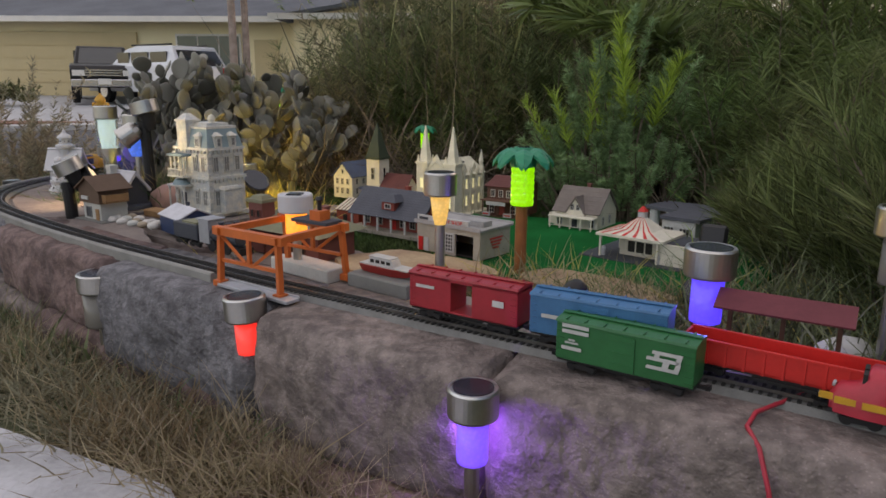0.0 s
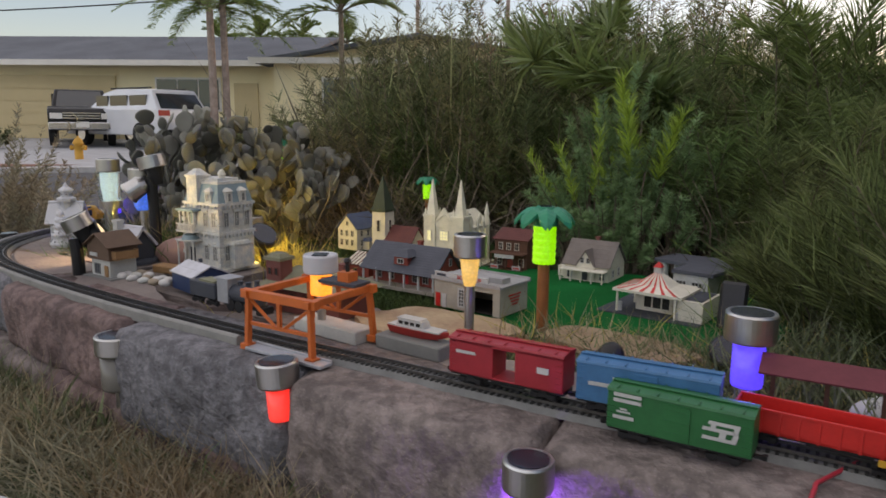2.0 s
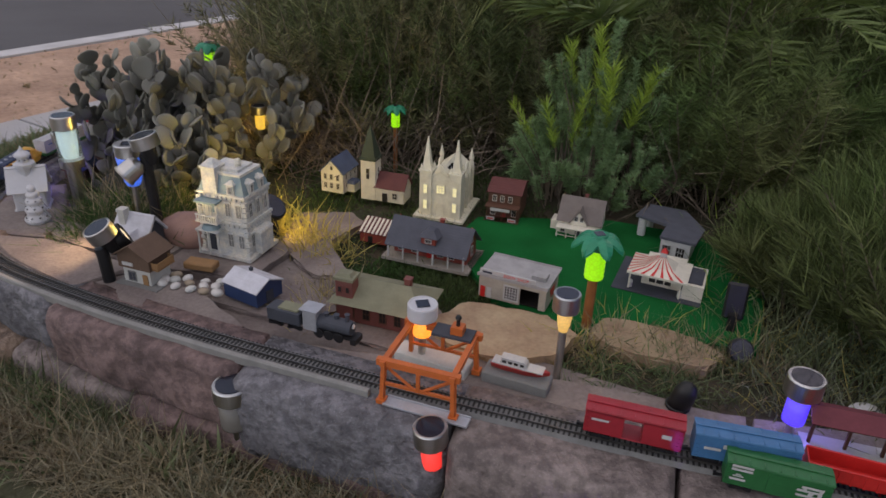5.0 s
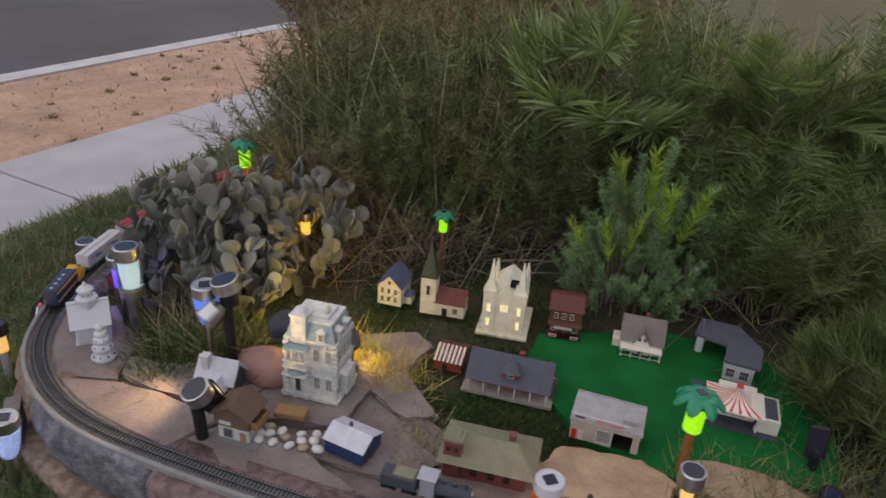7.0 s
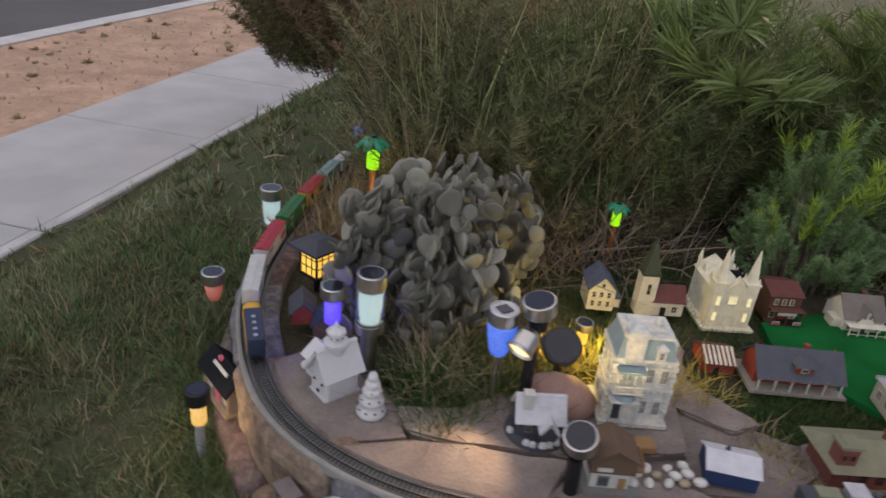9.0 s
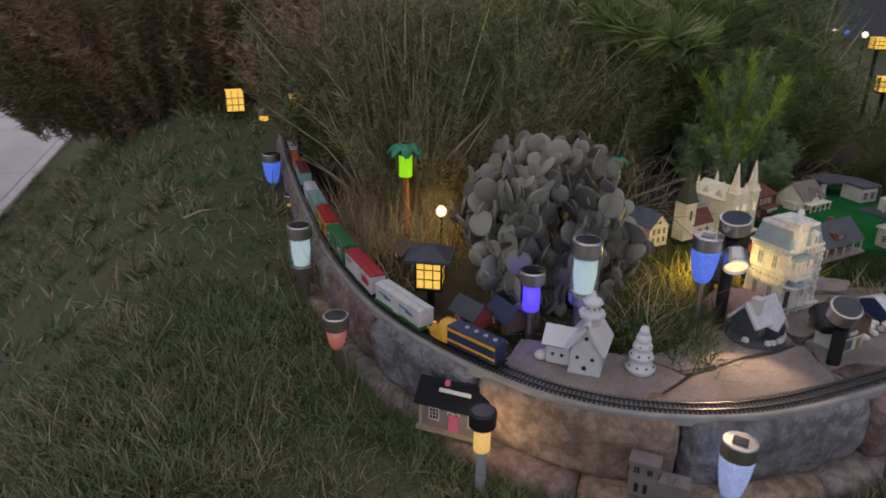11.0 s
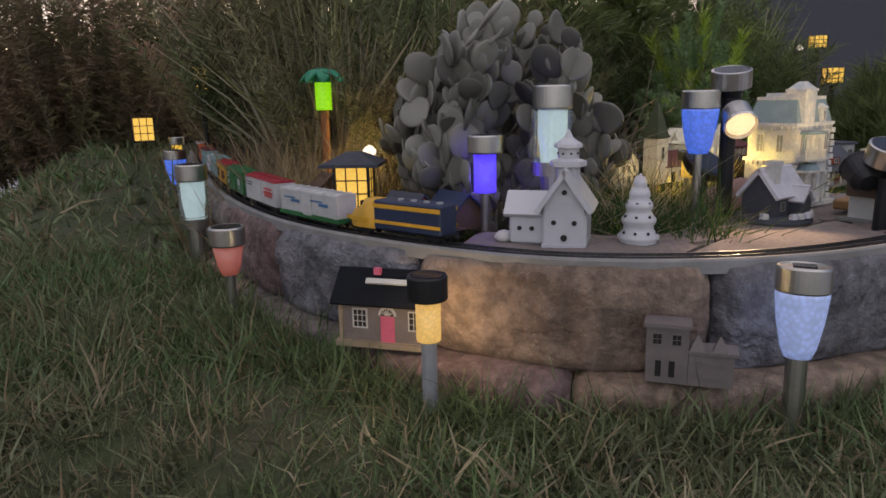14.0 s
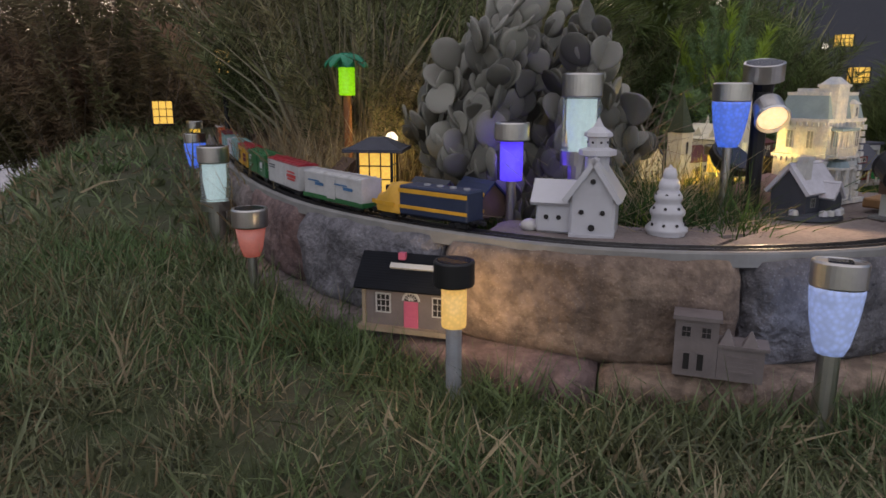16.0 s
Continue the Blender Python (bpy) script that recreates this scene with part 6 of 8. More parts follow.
# ---- garden lamps ----
def path_lamp(x, y, top, dia, cap, cup, glow, foot, label, shape="straight", tilt=(0, 0), cap_mat="steel", cup_w=0.62, group="solar path lamps", stake=0.013, ring=False, light=0.0, col=(1, 1, 1), stake_mat="steel"):
    """A stake with a lit cup under a metal cap that carries a small solar panel."""
    e = thing("solar_path_lamp", pose(x, y, top) @ pose(0, 0, 0, tilt[0], tilt[1], 0), label, "garden lamp", group)
    r = dia / 2
    bm = BM()
    lathe(bm, [(r * 0.96, -cap), (r, -cap + 0.002), (r, -0.002), (r * 0.95, 0.0), (r * 0.86, 0.0), (r * 0.84, -0.0012), (0, -0.0012)], 36)
    c = part("cap", bm, M[cap_mat] if cap_mat in M else P[cap_mat], e, smooth=False)
    bm = BM()
    if ring:
        box(bm, 0, 0, -0.0004, dia * 0.42, dia * 0.42, 0.0016)
    else:
        lathe(bm, [(r * 0.8, -0.0012), (r * 0.8, 0.0002), (0, 0.0002)], 28)
    part("solar_panel", bm, M["panel"], c)
    q = r * cup_w
    if shape == "straight":
        prof = [(q * 0.97, -cap - cup), (q, -cap - cup + 0.003), (q, -cap + 0.001)]
    elif shape == "taper":
        prof = [(q * 0.55, -cap - cup), (q * 0.75, -cap - cup * 0.7), (q, -cap + 0.001)]
    elif shape == "cup":
        prof = [(r * 0.5, -cap - cup), (r * 0.66, -cap - cup * 0.85), (r * 0.86, -cap - cup * 0.45), (r * 0.97, -cap - 0.004), (r * 0.97, -cap + 0.001)]
    else:
        prof = [(r * 0.95, -cap - cup)]
        n = 9
        for i in range(n):
            z = -cap - cup + cup * (i + 0.5) / n
            prof += [(r * 0.97, z), (r * 0.92, z + cup * 0.4 / n)]
        prof += [(r * 0.95, -cap)]
    bm = BM()
    lathe(bm, prof, 28)
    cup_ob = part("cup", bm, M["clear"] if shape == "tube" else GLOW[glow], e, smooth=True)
    if shape == "tube":
        bm = BM()
        lathe(bm, [(r * 0.4, -cap - cup + 0.002), (r * 0.5, -cap - cup * 0.5), (r * 0.5, -cap - 0.001)], 18)
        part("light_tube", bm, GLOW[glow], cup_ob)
    if light:
        cup_ob.visible_shadow = False
        li = bpy.data.lights.new("lamp_bulb", "POINT")
        li.energy, li.color, li.shadow_soft_size = light, col, 0.006
        lo = new("lamp_bulb", li)
        lo.parent = e
        lo.matrix_local = Matrix.Translation((0, 0, -cap - cup * 0.55))
    if shape == "tube":
        bm = BM()
        lathe(bm, [(r * 0.97, -cap - cup - 0.018), (r, -cap - cup)], 28)
        part("collar", bm, M["steel"], e)
    bm = BM()
    end = foot - top
    lathe(bm, [(stake * 0.5, end), (stake * 0.5, -cap - cup + 0.001)], 14)
    part("stake", bm, M[stake_mat] if stake_mat in M else P[stake_mat], e)
    return e


path_lamp(0.163, 0.886, 0.0, 0.044, 0.026, 0.042, "purple", -0.22, "steel solar lamp glowing purple beside the wall", stake=0.013, light=0.22, col=(0.3, 0.1, 1))
path_lamp(-0.102, 1.083, 0.012, 0.048, 0.028, 0.04, "red", -0.22, "steel solar lamp glowing red beside the wall", tilt=(0, -4), stake=0.013, light=0.35, col=(1, 0.06, 0.04))
path_lamp(-0.37, 1.25, -0.014, 0.058, 0.026, 0.05, "dim", -0.2, "unlit steel solar lamp beside the wall", cup_w=0.8, stake=0.013)
path_lamp(0.112, 1.179, 0.143, 0.04, 0.028, 0.036, "amber", -0.01, "steel solar lamp glowing amber in the bed", "taper", stake=0.012, light=0.05, col=(1, 0.65, 0.25))
path_lamp(0.381, 1.0, 0.099, 0.048, 0.028, 0.045, "violet", -0.01, "steel solar lamp glowing violet beside the pavilion", stake=0.013, light=0.12, col=(0.2, 0.15, 1))
path_lamp(0.55, 1.0, 0.14, 0.046, 0.028, 0.045, "dim", -0.03, "steel solar lamp among the grass", stake=0.013)
path_lamp(-0.583, 1.8, 0.178, 0.052, 0.026, 0.062, "blue", -0.03, "steel solar lamp with a blue glowing cup", "cup", ring=True, stake=0.012)
path_lamp(-0.932, 1.67, 0.018, 0.049, 0.025, 0.063, "ice", -0.2, "steel solar lamp with an icy white glowing cup on the lawn", "cup", tilt=(0, 4), ring=True, stake=0.02, light=0.05, col=(0.6, 0.75, 1))
path_lamp(-1.028, 2.015, 0.002, 0.042, 0.026, 0.044, "amber", -0.2, "black-capped solar lamp glowing amber on the lawn", cap_mat="black", stake=0.017, light=0.2, col=(1, 0.72, 0.36), stake_mat="silver")
path_lamp(-0.741, 1.968, 0.189, 0.052, 0.03, 0.068, "white", -0.03, "clear ribbed solar lamp glowing white behind the church", "tube", stake=0.03, light=0.07, col=(0.9, 1, 0.9))
path_lamp(-0.686, 2.655, 0.067, 0.056, 0.03, 0.068, "white", -0.2, "clear ribbed solar lamp glowing white beyond the track", "tube", stake=0.03, light=0.05, col=(0.9, 1, 0.95))
path_lamp(-0.775, 2.05, 0.127, 0.046, 0.024, 0.052, "violet", -0.03, "steel solar lamp glowing violet under the cactus", cup_w=0.66, light=0.10, col=(0.15, 0.1, 1))
path_lamp(-0.905, 2.385, 0.008, 0.05, 0.026, 0.042, "salmon", -0.2, "steel solar lamp glowing dull red on the lawn", "taper", cup_w=0.85)
path_lamp(-0.17, 3.216, 0.043, 0.06, 0.026, 0.07, "blue", -0.2, "steel solar lamp with a blue glowing cup near the far track", "cup")
path_lamp(-0.26, 3.06, -0.045, 0.045, 0.024, 0.045, "yellow", -0.2, "small solar lamp glowing yellow on the lawn")
path_lamp(0.401, 3.784, 0.04, 0.06, 0.03, 0.06, "yellow", -0.2, "small solar lamp glowing yellow by the far bush")
path_lamp(-0.346, 2.229, 0.125, 0.04, 0.022, 0.04, "yellow", -0.03, "small solar lamp glowing yellow among cactus pads", light=0.1, col=(1, 0.65, 0.1))
path_lamp(-0.355, 1.835, 0.075, 0.036, 0.016, 0.03, "yellow", -0.03, "small solar lamp glowing yellow behind the mansion", light=0.95, col=(1, 0.72, 0.14))
path_lamp(-0.085, 1.245, 0.103, 0.046, 0.024, 0.03, "orange", -0.01, "white-topped solar lamp glowing orange behind the crane", cap_mat="white", ring=True, stake=0.012, light=0.05, col=(1, 0.4, 0.1))


def palm_lamp(x, y, top, foot, s, label):
    """A plastic palm: seven curved leaves over a lit ribbed lantern on a trunk."""
    e = thing("palm_lamp", pose(x, y, top), label, "garden lamp", "plastic palm lamps")
    for i in range(7):
        a = 2 * math.pi * i / 7 + 0.2
        bm = BM()
        rows = []
        for k in range(7):
            t = k / 6
            r, z = s * (0.15 + 0.85 * t), s * (0.12 * math.sin(t * 2.4) - 0.5 * t ** 2.2) * 0.95
            w = s * (0.13 + 0.16 * math.sin(math.pi * min(1, t * 0.85 + 0.1))) * (1 if k < 6 else 0.35)
            rows.append([Vector((r, -w, z - s * 0.05)), Vector((r, 0, z + s * 0.05)), Vector((r, w, z - s * 0.05))])
        R = pose(0, 0, 0, 0, 0, math.degrees(a))
        up = [[bm.verts.new(R @ p) for p in row] for row in rows]
        dn = [[bm.verts.new(R @ (p - Vector((0, 0, s * 0.1)))) for p in row] for row in rows]
        for A, B, C, D in zip(up, up[1:], dn, dn[1:]):
            for j in (0, 1):
                bm.faces.new((A[j], B[j], B[j + 1], A[j + 1]))
                bm.faces.new((C[j], C[j + 1], D[j + 1], D[j]))
            bm.faces.new((A[0], C[0], D[0], B[0]))
            bm.faces.new((A[2], B[2], D[2], C[2]))
        bm.faces.new(up[-1] + dn[-1][::-1])
        bm.faces.new(up[0][::-1] + dn[0])
        part("leaf", bm, P["palmgreen"], e)
    bm = BM()
    lathe(bm, [(s * 0.42, -s * 0.5), (s * 0.42, -s * 0.1), (s * 0.3, s * 0.12), (0, s * 0.12)], 16)
    part("crown", bm, P["palmgreen"], e)
    bm = BM()
    box(bm, 0, 0, s * 0.13, s * 0.36, s * 0.36, s * 0.03)
    part("solar_panel", bm, M["panel"], e)
    bm = BM()
    n, h, prof = 6, s * 1.25, []
    for i in range(n):
        z = -s * 0.5 - h + h * i / n
        prof += [(s * 0.36, z), (s * 0.385, z + h * 0.5 / n), (s * 0.365, z + h * 0.9 / n)]
    lathe(bm, prof + [(s * 0.36, -s * 0.5)], 20)
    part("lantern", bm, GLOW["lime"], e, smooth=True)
    bm = BM()
    lathe(bm, [(s * 0.2, foot - top), (s * 0.19, -s * 0.5 - h)], 14)
    part("trunk", bm, P["trunk"], e)
    return e


palm_lamp(0.216, 1.318, 0.157, -0.04, 0.043, "green plastic palm lamp glowing lime on a brown trunk")
palm_lamp(0.0, 2.135, 0.14, -0.04, 0.03, "small green plastic palm lamp glowing lime in the bushes")
palm_lamp(-0.484, 2.497, 0.228, -0.05, 0.042, "green plastic palm lamp glowing lime beside the far track")


def solar_spot(x, y, top, foot, dia, aim, label, lens, head=(0.05, 0.05, -0.05), tilt=(0, 0), energy=0.0, col=(1, 0.75, 0.4)):
    """A black stake with a round panel on top and a small spotlight on an arm."""
    e = thing("solar_spotlight", pose(x, y, top), label, "garden lamp", "solar spotlights")
    r = dia / 2
    t = pose(0, 0, 0, tilt[0], tilt[1], 0)
    bm = BM()
    lathe(bm, [(r, -0.024), (r, 0), (r * 0.9, 0.001), (r * 0.88, -0.0008), (0, -0.0008)], 32, tilt=t)
    c = part("panel_housing", bm, M["steel"], e)
    bm = BM()
    lathe(bm, [(r * 0.86, -0.0008), (r * 0.86, 0.0004), (0, 0.0004)], 28, tilt=t)
    part("solar_panel", bm, M["panel"], c)
    bm = BM()
    lathe(bm, [(r * 0.35, -0.06), (r * 0.5, -0.045), (r * 0.6, -0.0245)], 16, tilt=t)
    part("neck", bm, M["black"], e)
    bm = BM()
    tube(bm, [(0, 0, -0.04), (0.002, 0, (foot - top) * 0.5), (0.004, 0, foot - top)], 0.011, 12)
    part("stake", bm, M["black"], e)
    h = Vector(head)
    d = (Vector(aim) - Vector((x, y, top)) - h).normalized()
    m = Matrix.Translation(h) @ d.to_track_quat("Z", "Y").to_matrix().to_4x4()
    bm = BM()
    lathe(bm, [(0.012, -0.04), (0.02, -0.03), (0.022, -0.004), (0.024, 0.0), (0.022, 0.003), (0.02, -0.002), (0, -0.002)], 24, tilt=m)
    hd = part("head", bm, M["steel"] if lens == "spotwarm" else M["black"], e)
    bm = BM()
    lathe(bm, [(0.0195, -0.0018), (0.012, 0.0012), (0, 0.002)], 20, tilt=m)
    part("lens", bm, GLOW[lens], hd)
    bm = BM()
    tube(bm, [(0, 0, -0.055), h * 0.5 + Vector((0, 0, -0.02)), h - d * 0.03], 0.007, 8)
    part("arm", bm, M["black"], e)
    if energy:
        L = bpy.data.lights.new("spot_beam", "SPOT")
        L.energy, L.spot_size, L.spot_blend, L.color, L.shadow_soft_size = energy, radians(70), 0.7, col, 0.012
        lo = new("spot_beam", L)
        lo.parent = e
        lo.matrix_local = Matrix.Translation(h + d * 0.006) @ d.to_track_quat("-Z", "Y").to_matrix().to_4x4()
    return e


solar_spot(-0.545, 1.764, 0.205, -0.03, 0.055, (-0.76, 1.68, 0.0), "black solar spotlight on a stake lighting the flagstones", "spotwarm", (-0.04, -0.018, -0.075), (0, -14), 2.4, (1, 0.68, 0.36))
solar_spot(-0.603, 1.569, 0.105, -0.005, 0.05, (-0.4, 1.655, 0.17), "tilted solar spotlight shining up at the mansion", "spotdim", (0.035, 0.03, -0.03), (10, -22), 0.9, (1, 0.74, 0.3))


def panel_disc(x, y, z, r, toward, label, beam=None):
    """A flat round solar head on a bent stake."""
    e = thing("solar_disc", pose(x, y, z), label, "garden lamp", "dark solar discs")
    d = Vector(toward).normalized()
    m = d.to_track_quat("Z", "Y").to_matrix().to_4x4()
    bm = BM()
    lathe(bm, [(r * 0.7, -0.022), (r, -0.012), (r, 0), (r * 0.93, 0.001), (0, 0.001)], 28, tilt=m)
    part("housing", bm, M["black"], e)
    bm = BM()
    lathe(bm, [(r * 0.88, 0.0012), (r * 0.88, 0.002), (0, 0.002)], 24, tilt=m)
    part("solar_panel", bm, M["panel"], e)
    bm = BM()
    tube(bm, [tuple(-d * 0.02), (0, 0, -0.05), (0, 0, -0.03 - z)], 0.008, 8)
    part("stake", bm, M["black"], e)
    if beam:
        L = bpy.data.lights.new("spot_beam", "SPOT")
        L.energy, L.spot_size, L.spot_blend, L.color, L.shadow_soft_size = beam[1], radians(110), 0.8, (1, 0.68, 0.16), 0.015
        lo = new("spot_beam", L)
        lo.parent = e
        k = (Vector(beam[0]) - Vector((x, y, z))).normalized()
        lo.matrix_local = Matrix.Translation(k * 0.03 - d * 0.03) @ k.to_track_quat("-Z", "Y").to_matrix().to_4x4()


panel_disc(-0.437, 1.8, 0.065, 0.036, (-0.35, -0.5, 0.8), "round black solar disc beside the mansion", ((-0.42, 1.66, 0.16), 5.0))
panel_disc(-0.31, 1.75, 0.05, 0.03, (0.5, -0.4, 0.7), "round black solar disc behind the mansion", ((-0.22, 1.7, 0.02), 0.9))
panel_disc(0.43, 1.19, 0.0, 0.02, (-0.3, -0.8, 0.5), "black solar disc beside the food stand")
e = thing("capsule_spotlight", pose(0.262, 1.085, -0.004), "small black capsule-shaped spotlight on the flagstones", "garden lamp")
bm = BM()
lathe(bm, [(0.016, 0.0), (0.0165, 0.02), (0.0155, 0.033), (0.011, 0.042), (0.005, 0.0465), (0.0, 0.0475)], 20, tilt=pose(0, 0, 0, 12, 8))
part("housing", bm, M["black"], e, smooth=True)
bm = BM()
lathe(bm, [(0.018, 0.0), (0.018, 0.004), (0.0165, 0.005)], 20)
part("foot", bm, M["black"], e)
e = thing("solar_panel_post", pose(0.462, 1.27, -0.03, 0, 0, -30), "tall black solar panel beside the food stand", "garden lamp")
bm = BM()
box(bm, 0, 0, 0.065, 0.036, 0.01, 0.066, m=pose(0, 0, 0, -14))
part("panel", bm, M["black"], e, bevel=0.004)
bm = BM()
box(bm, 0, 0, 0.02, 0.014, 0.012, 0.05)
part("post", bm, M["black"], e)


def lantern(x, y, z, w, h, rz, label, name="garden_lantern", roof=True, foot=None):
    """A box lantern: lit panes behind dark bars, under a hipped cap."""
    e = thing(name, pose(x, y, z, 0, 0, rz), label, "lantern", "lit lanterns")
    bm = BM()
    box(bm, 0, 0, h / 2, w * 0.92, w * 0.92, h * 0.96)
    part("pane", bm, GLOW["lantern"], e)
    for sx in (-1, 1):
        for sy in (-1, 1):
            bm = BM()
            box(bm, sx * w / 2, sy * w / 2, h / 2, w * 0.07, w * 0.07, h)
            part("corner_post", bm, M["black"], e)
    for k in range(4):
        R = pose(0, 0, 0, 0, 0, 90 * k)
        for u in (-0.17, 0.17):
            bm = BM()
            box(bm, u * w, -w * 0.475, h / 2, w * 0.035, w * 0.03, h, m=R)
            part("bar", bm, M["black"], e)
        for u in (0.33, 0.66):
            bm = BM()
            box(bm, 0, -w * 0.475, h * u, w * 0.95, w * 0.028, w * 0.035, m=R)
            part("bar", bm, M["black"], e)
    if roof:
        bm = BM()
        box(bm, 0, 0, h + w * 0.06, w * 1.75, w * 1.75, w * 0.1)
        box(bm, 0, 0, h + w * 0.26, w * 1.6, w * 1.6, w * 0.3, taper=0.3)
        part("cap", bm, P["slate"], e)
    bm = BM()
    box(bm, 0, 0, -w * 0.03, w * 1.08, w * 1.08, w * 0.1)
    part("base", bm, M["black"], e)
    if foot is not None:
        bm = BM()
        tube(bm, [(0, 0, foot - z), (0, 0, -w * 0.05)], 0.008, 8)
        part("post", bm, M["black"], e)
    return e


lantern(-0.704, 2.298, 0.012, 0.052, 0.062, 20, "dark box lantern with glowing yellow panes by the track", foot=-0.04)
lantern(0.337, 3.88, 0.03, 0.075, 0.085, 50, "wire lantern glowing amber in the far bush", roof=False, foot=-0.05)
lantern(1.33, 1.52, 0.185, 0.058, 0.055, 15, "wire lantern glowing amber in the hedge", roof=False, foot=-0.05)
lantern(1.52, 1.57, 0.32, 0.05, 0.045, 25, "wire lantern glowing amber in the hedge", roof=False, foot=-0.05)
for x, y, z, g in ((2.69, 1.706, 0.29, "blue"), (2.6, 1.76, 0.3, "bulb"), (1.9, 1.62, 0.34, "bulb"), (-0.45, 2.42, 0.07, "bulb")):
    if x < 0:
        li = bpy.data.lights.new("lamp_bulb", "POINT")
        li.energy, li.color, li.shadow_soft_size = 0.45, (1, 0.75, 0.25), 0.012
    e = thing("string_light", pose(x, y, z), "tiny glowing garden bulb on a thin stem", "garden lamp", "tiny bulbs")
    bm = BM()
    lathe(bm, [(0.004, -0.012), (0.012, -0.004), (0.013, 0.006), (0.006, 0.014), (0, 0.016)], 12)
    bo = part("bulb", bm, GLOW[g], e)
    if x < 0:
        bo.visible_shadow = False
        lo = new("lamp_bulb", li)
        lo.parent = e
    bm = BM()
    tube(bm, [(0, 0, -0.012), (0.004, 0, -z * 0.5), (0, 0, -z - 0.05)], 0.003, 6)
    part("stem", bm, M["black"], e)

e = thing("toy_street_lamp", pose(-0.222, 3.045, 0.0), "black toy street lamp with a lit cream globe", "toy lamp")
bm = BM()
lathe(bm, [(0.02, -0.05), (0.012, -0.03), (0.007, -0.02), (0.006, 0.2), (0.01, 0.205)], 12)
part("post", bm, M["black"], e)
bm = BM()
lathe(bm, [(0.012, 0.205), (0.022, 0.25), (0.02, 0.262)], 14)
part("globe", bm, GLOW["amber"], e)
bm = BM()
lathe(bm, [(0.028, 0.262), (0.02, 0.275), (0.006, 0.29), (0, 0.3)], 14)
part("cap", bm, M["black"], e)
# ---- rolling stock ----
RAIL = TZ + 0.0042
wheel_bm = BM()
lathe(wheel_bm, [(0.0, -0.0012), (0.0048, -0.0012), (0.0052, 0.0), (0.0045, 0.0008), (0.0, 0.0012)], 14, tilt=pose(0, 0, 0, 90))
wheel_me = bpy.data.meshes.new("wheel")
wheel_bm.to_mesh(wheel_me)
wheel_bm.free()
wheel_me.materials.append(P["blackp"])


def bogie(e, x):
    bm = BM()
    for y in (-0.0095, 0.0095):
        box(bm, x, y, 0.0055, 0.026, 0.002, 0.004)
        for k in (-0.009, 0.009):
            box(bm, x + k, y, 0.005, 0.006, 0.003, 0.005)
    box(bm, x, 0, 0.0075, 0.008, 0.02, 0.003)
    t = part("bogie", bm, P["blackp"], e)
    for k in (-0.009, 0.009):
        for y in (-0.0075, 0.0075):
            w = new("wheel", wheel_me)
            w.parent = t
            w.matrix_local = Matrix.Translation((x + k, y, 0.005))


def chassis(e, L, W=0.028):
    bm = BM()
    box(bm, 0, 0, 0.0105, L, W * 0.8, 0.003)
    box(bm, 0, 0, 0.008, L * 0.3, W * 0.4, 0.006)
    part("underframe", bm, P["blackp"], e)
    for sx in (-1, 1):
        bogie(e, sx * (L / 2 - 0.022))
        bm = BM()
        box(bm, sx * (L / 2 + 0.004), 0, 0.0095, 0.01, 0.003, 0.003)
        box(bm, sx * (L / 2 + 0.008), 0.001, 0.0095, 0.004, 0.005, 0.004)
        part("coupler", bm, P["blackp"], e)


def side_bars(e, rows, L, W, material, label=""):
    for sgn in (-1, 1):
        m = Matrix.Translation((0, -W / 2 - 0.0002, 0)) if sgn < 0 else pose(0, W / 2 + 0.0002, 0, 0, 0, 180)
        bars(e, m, rows, material, "lettering", label)


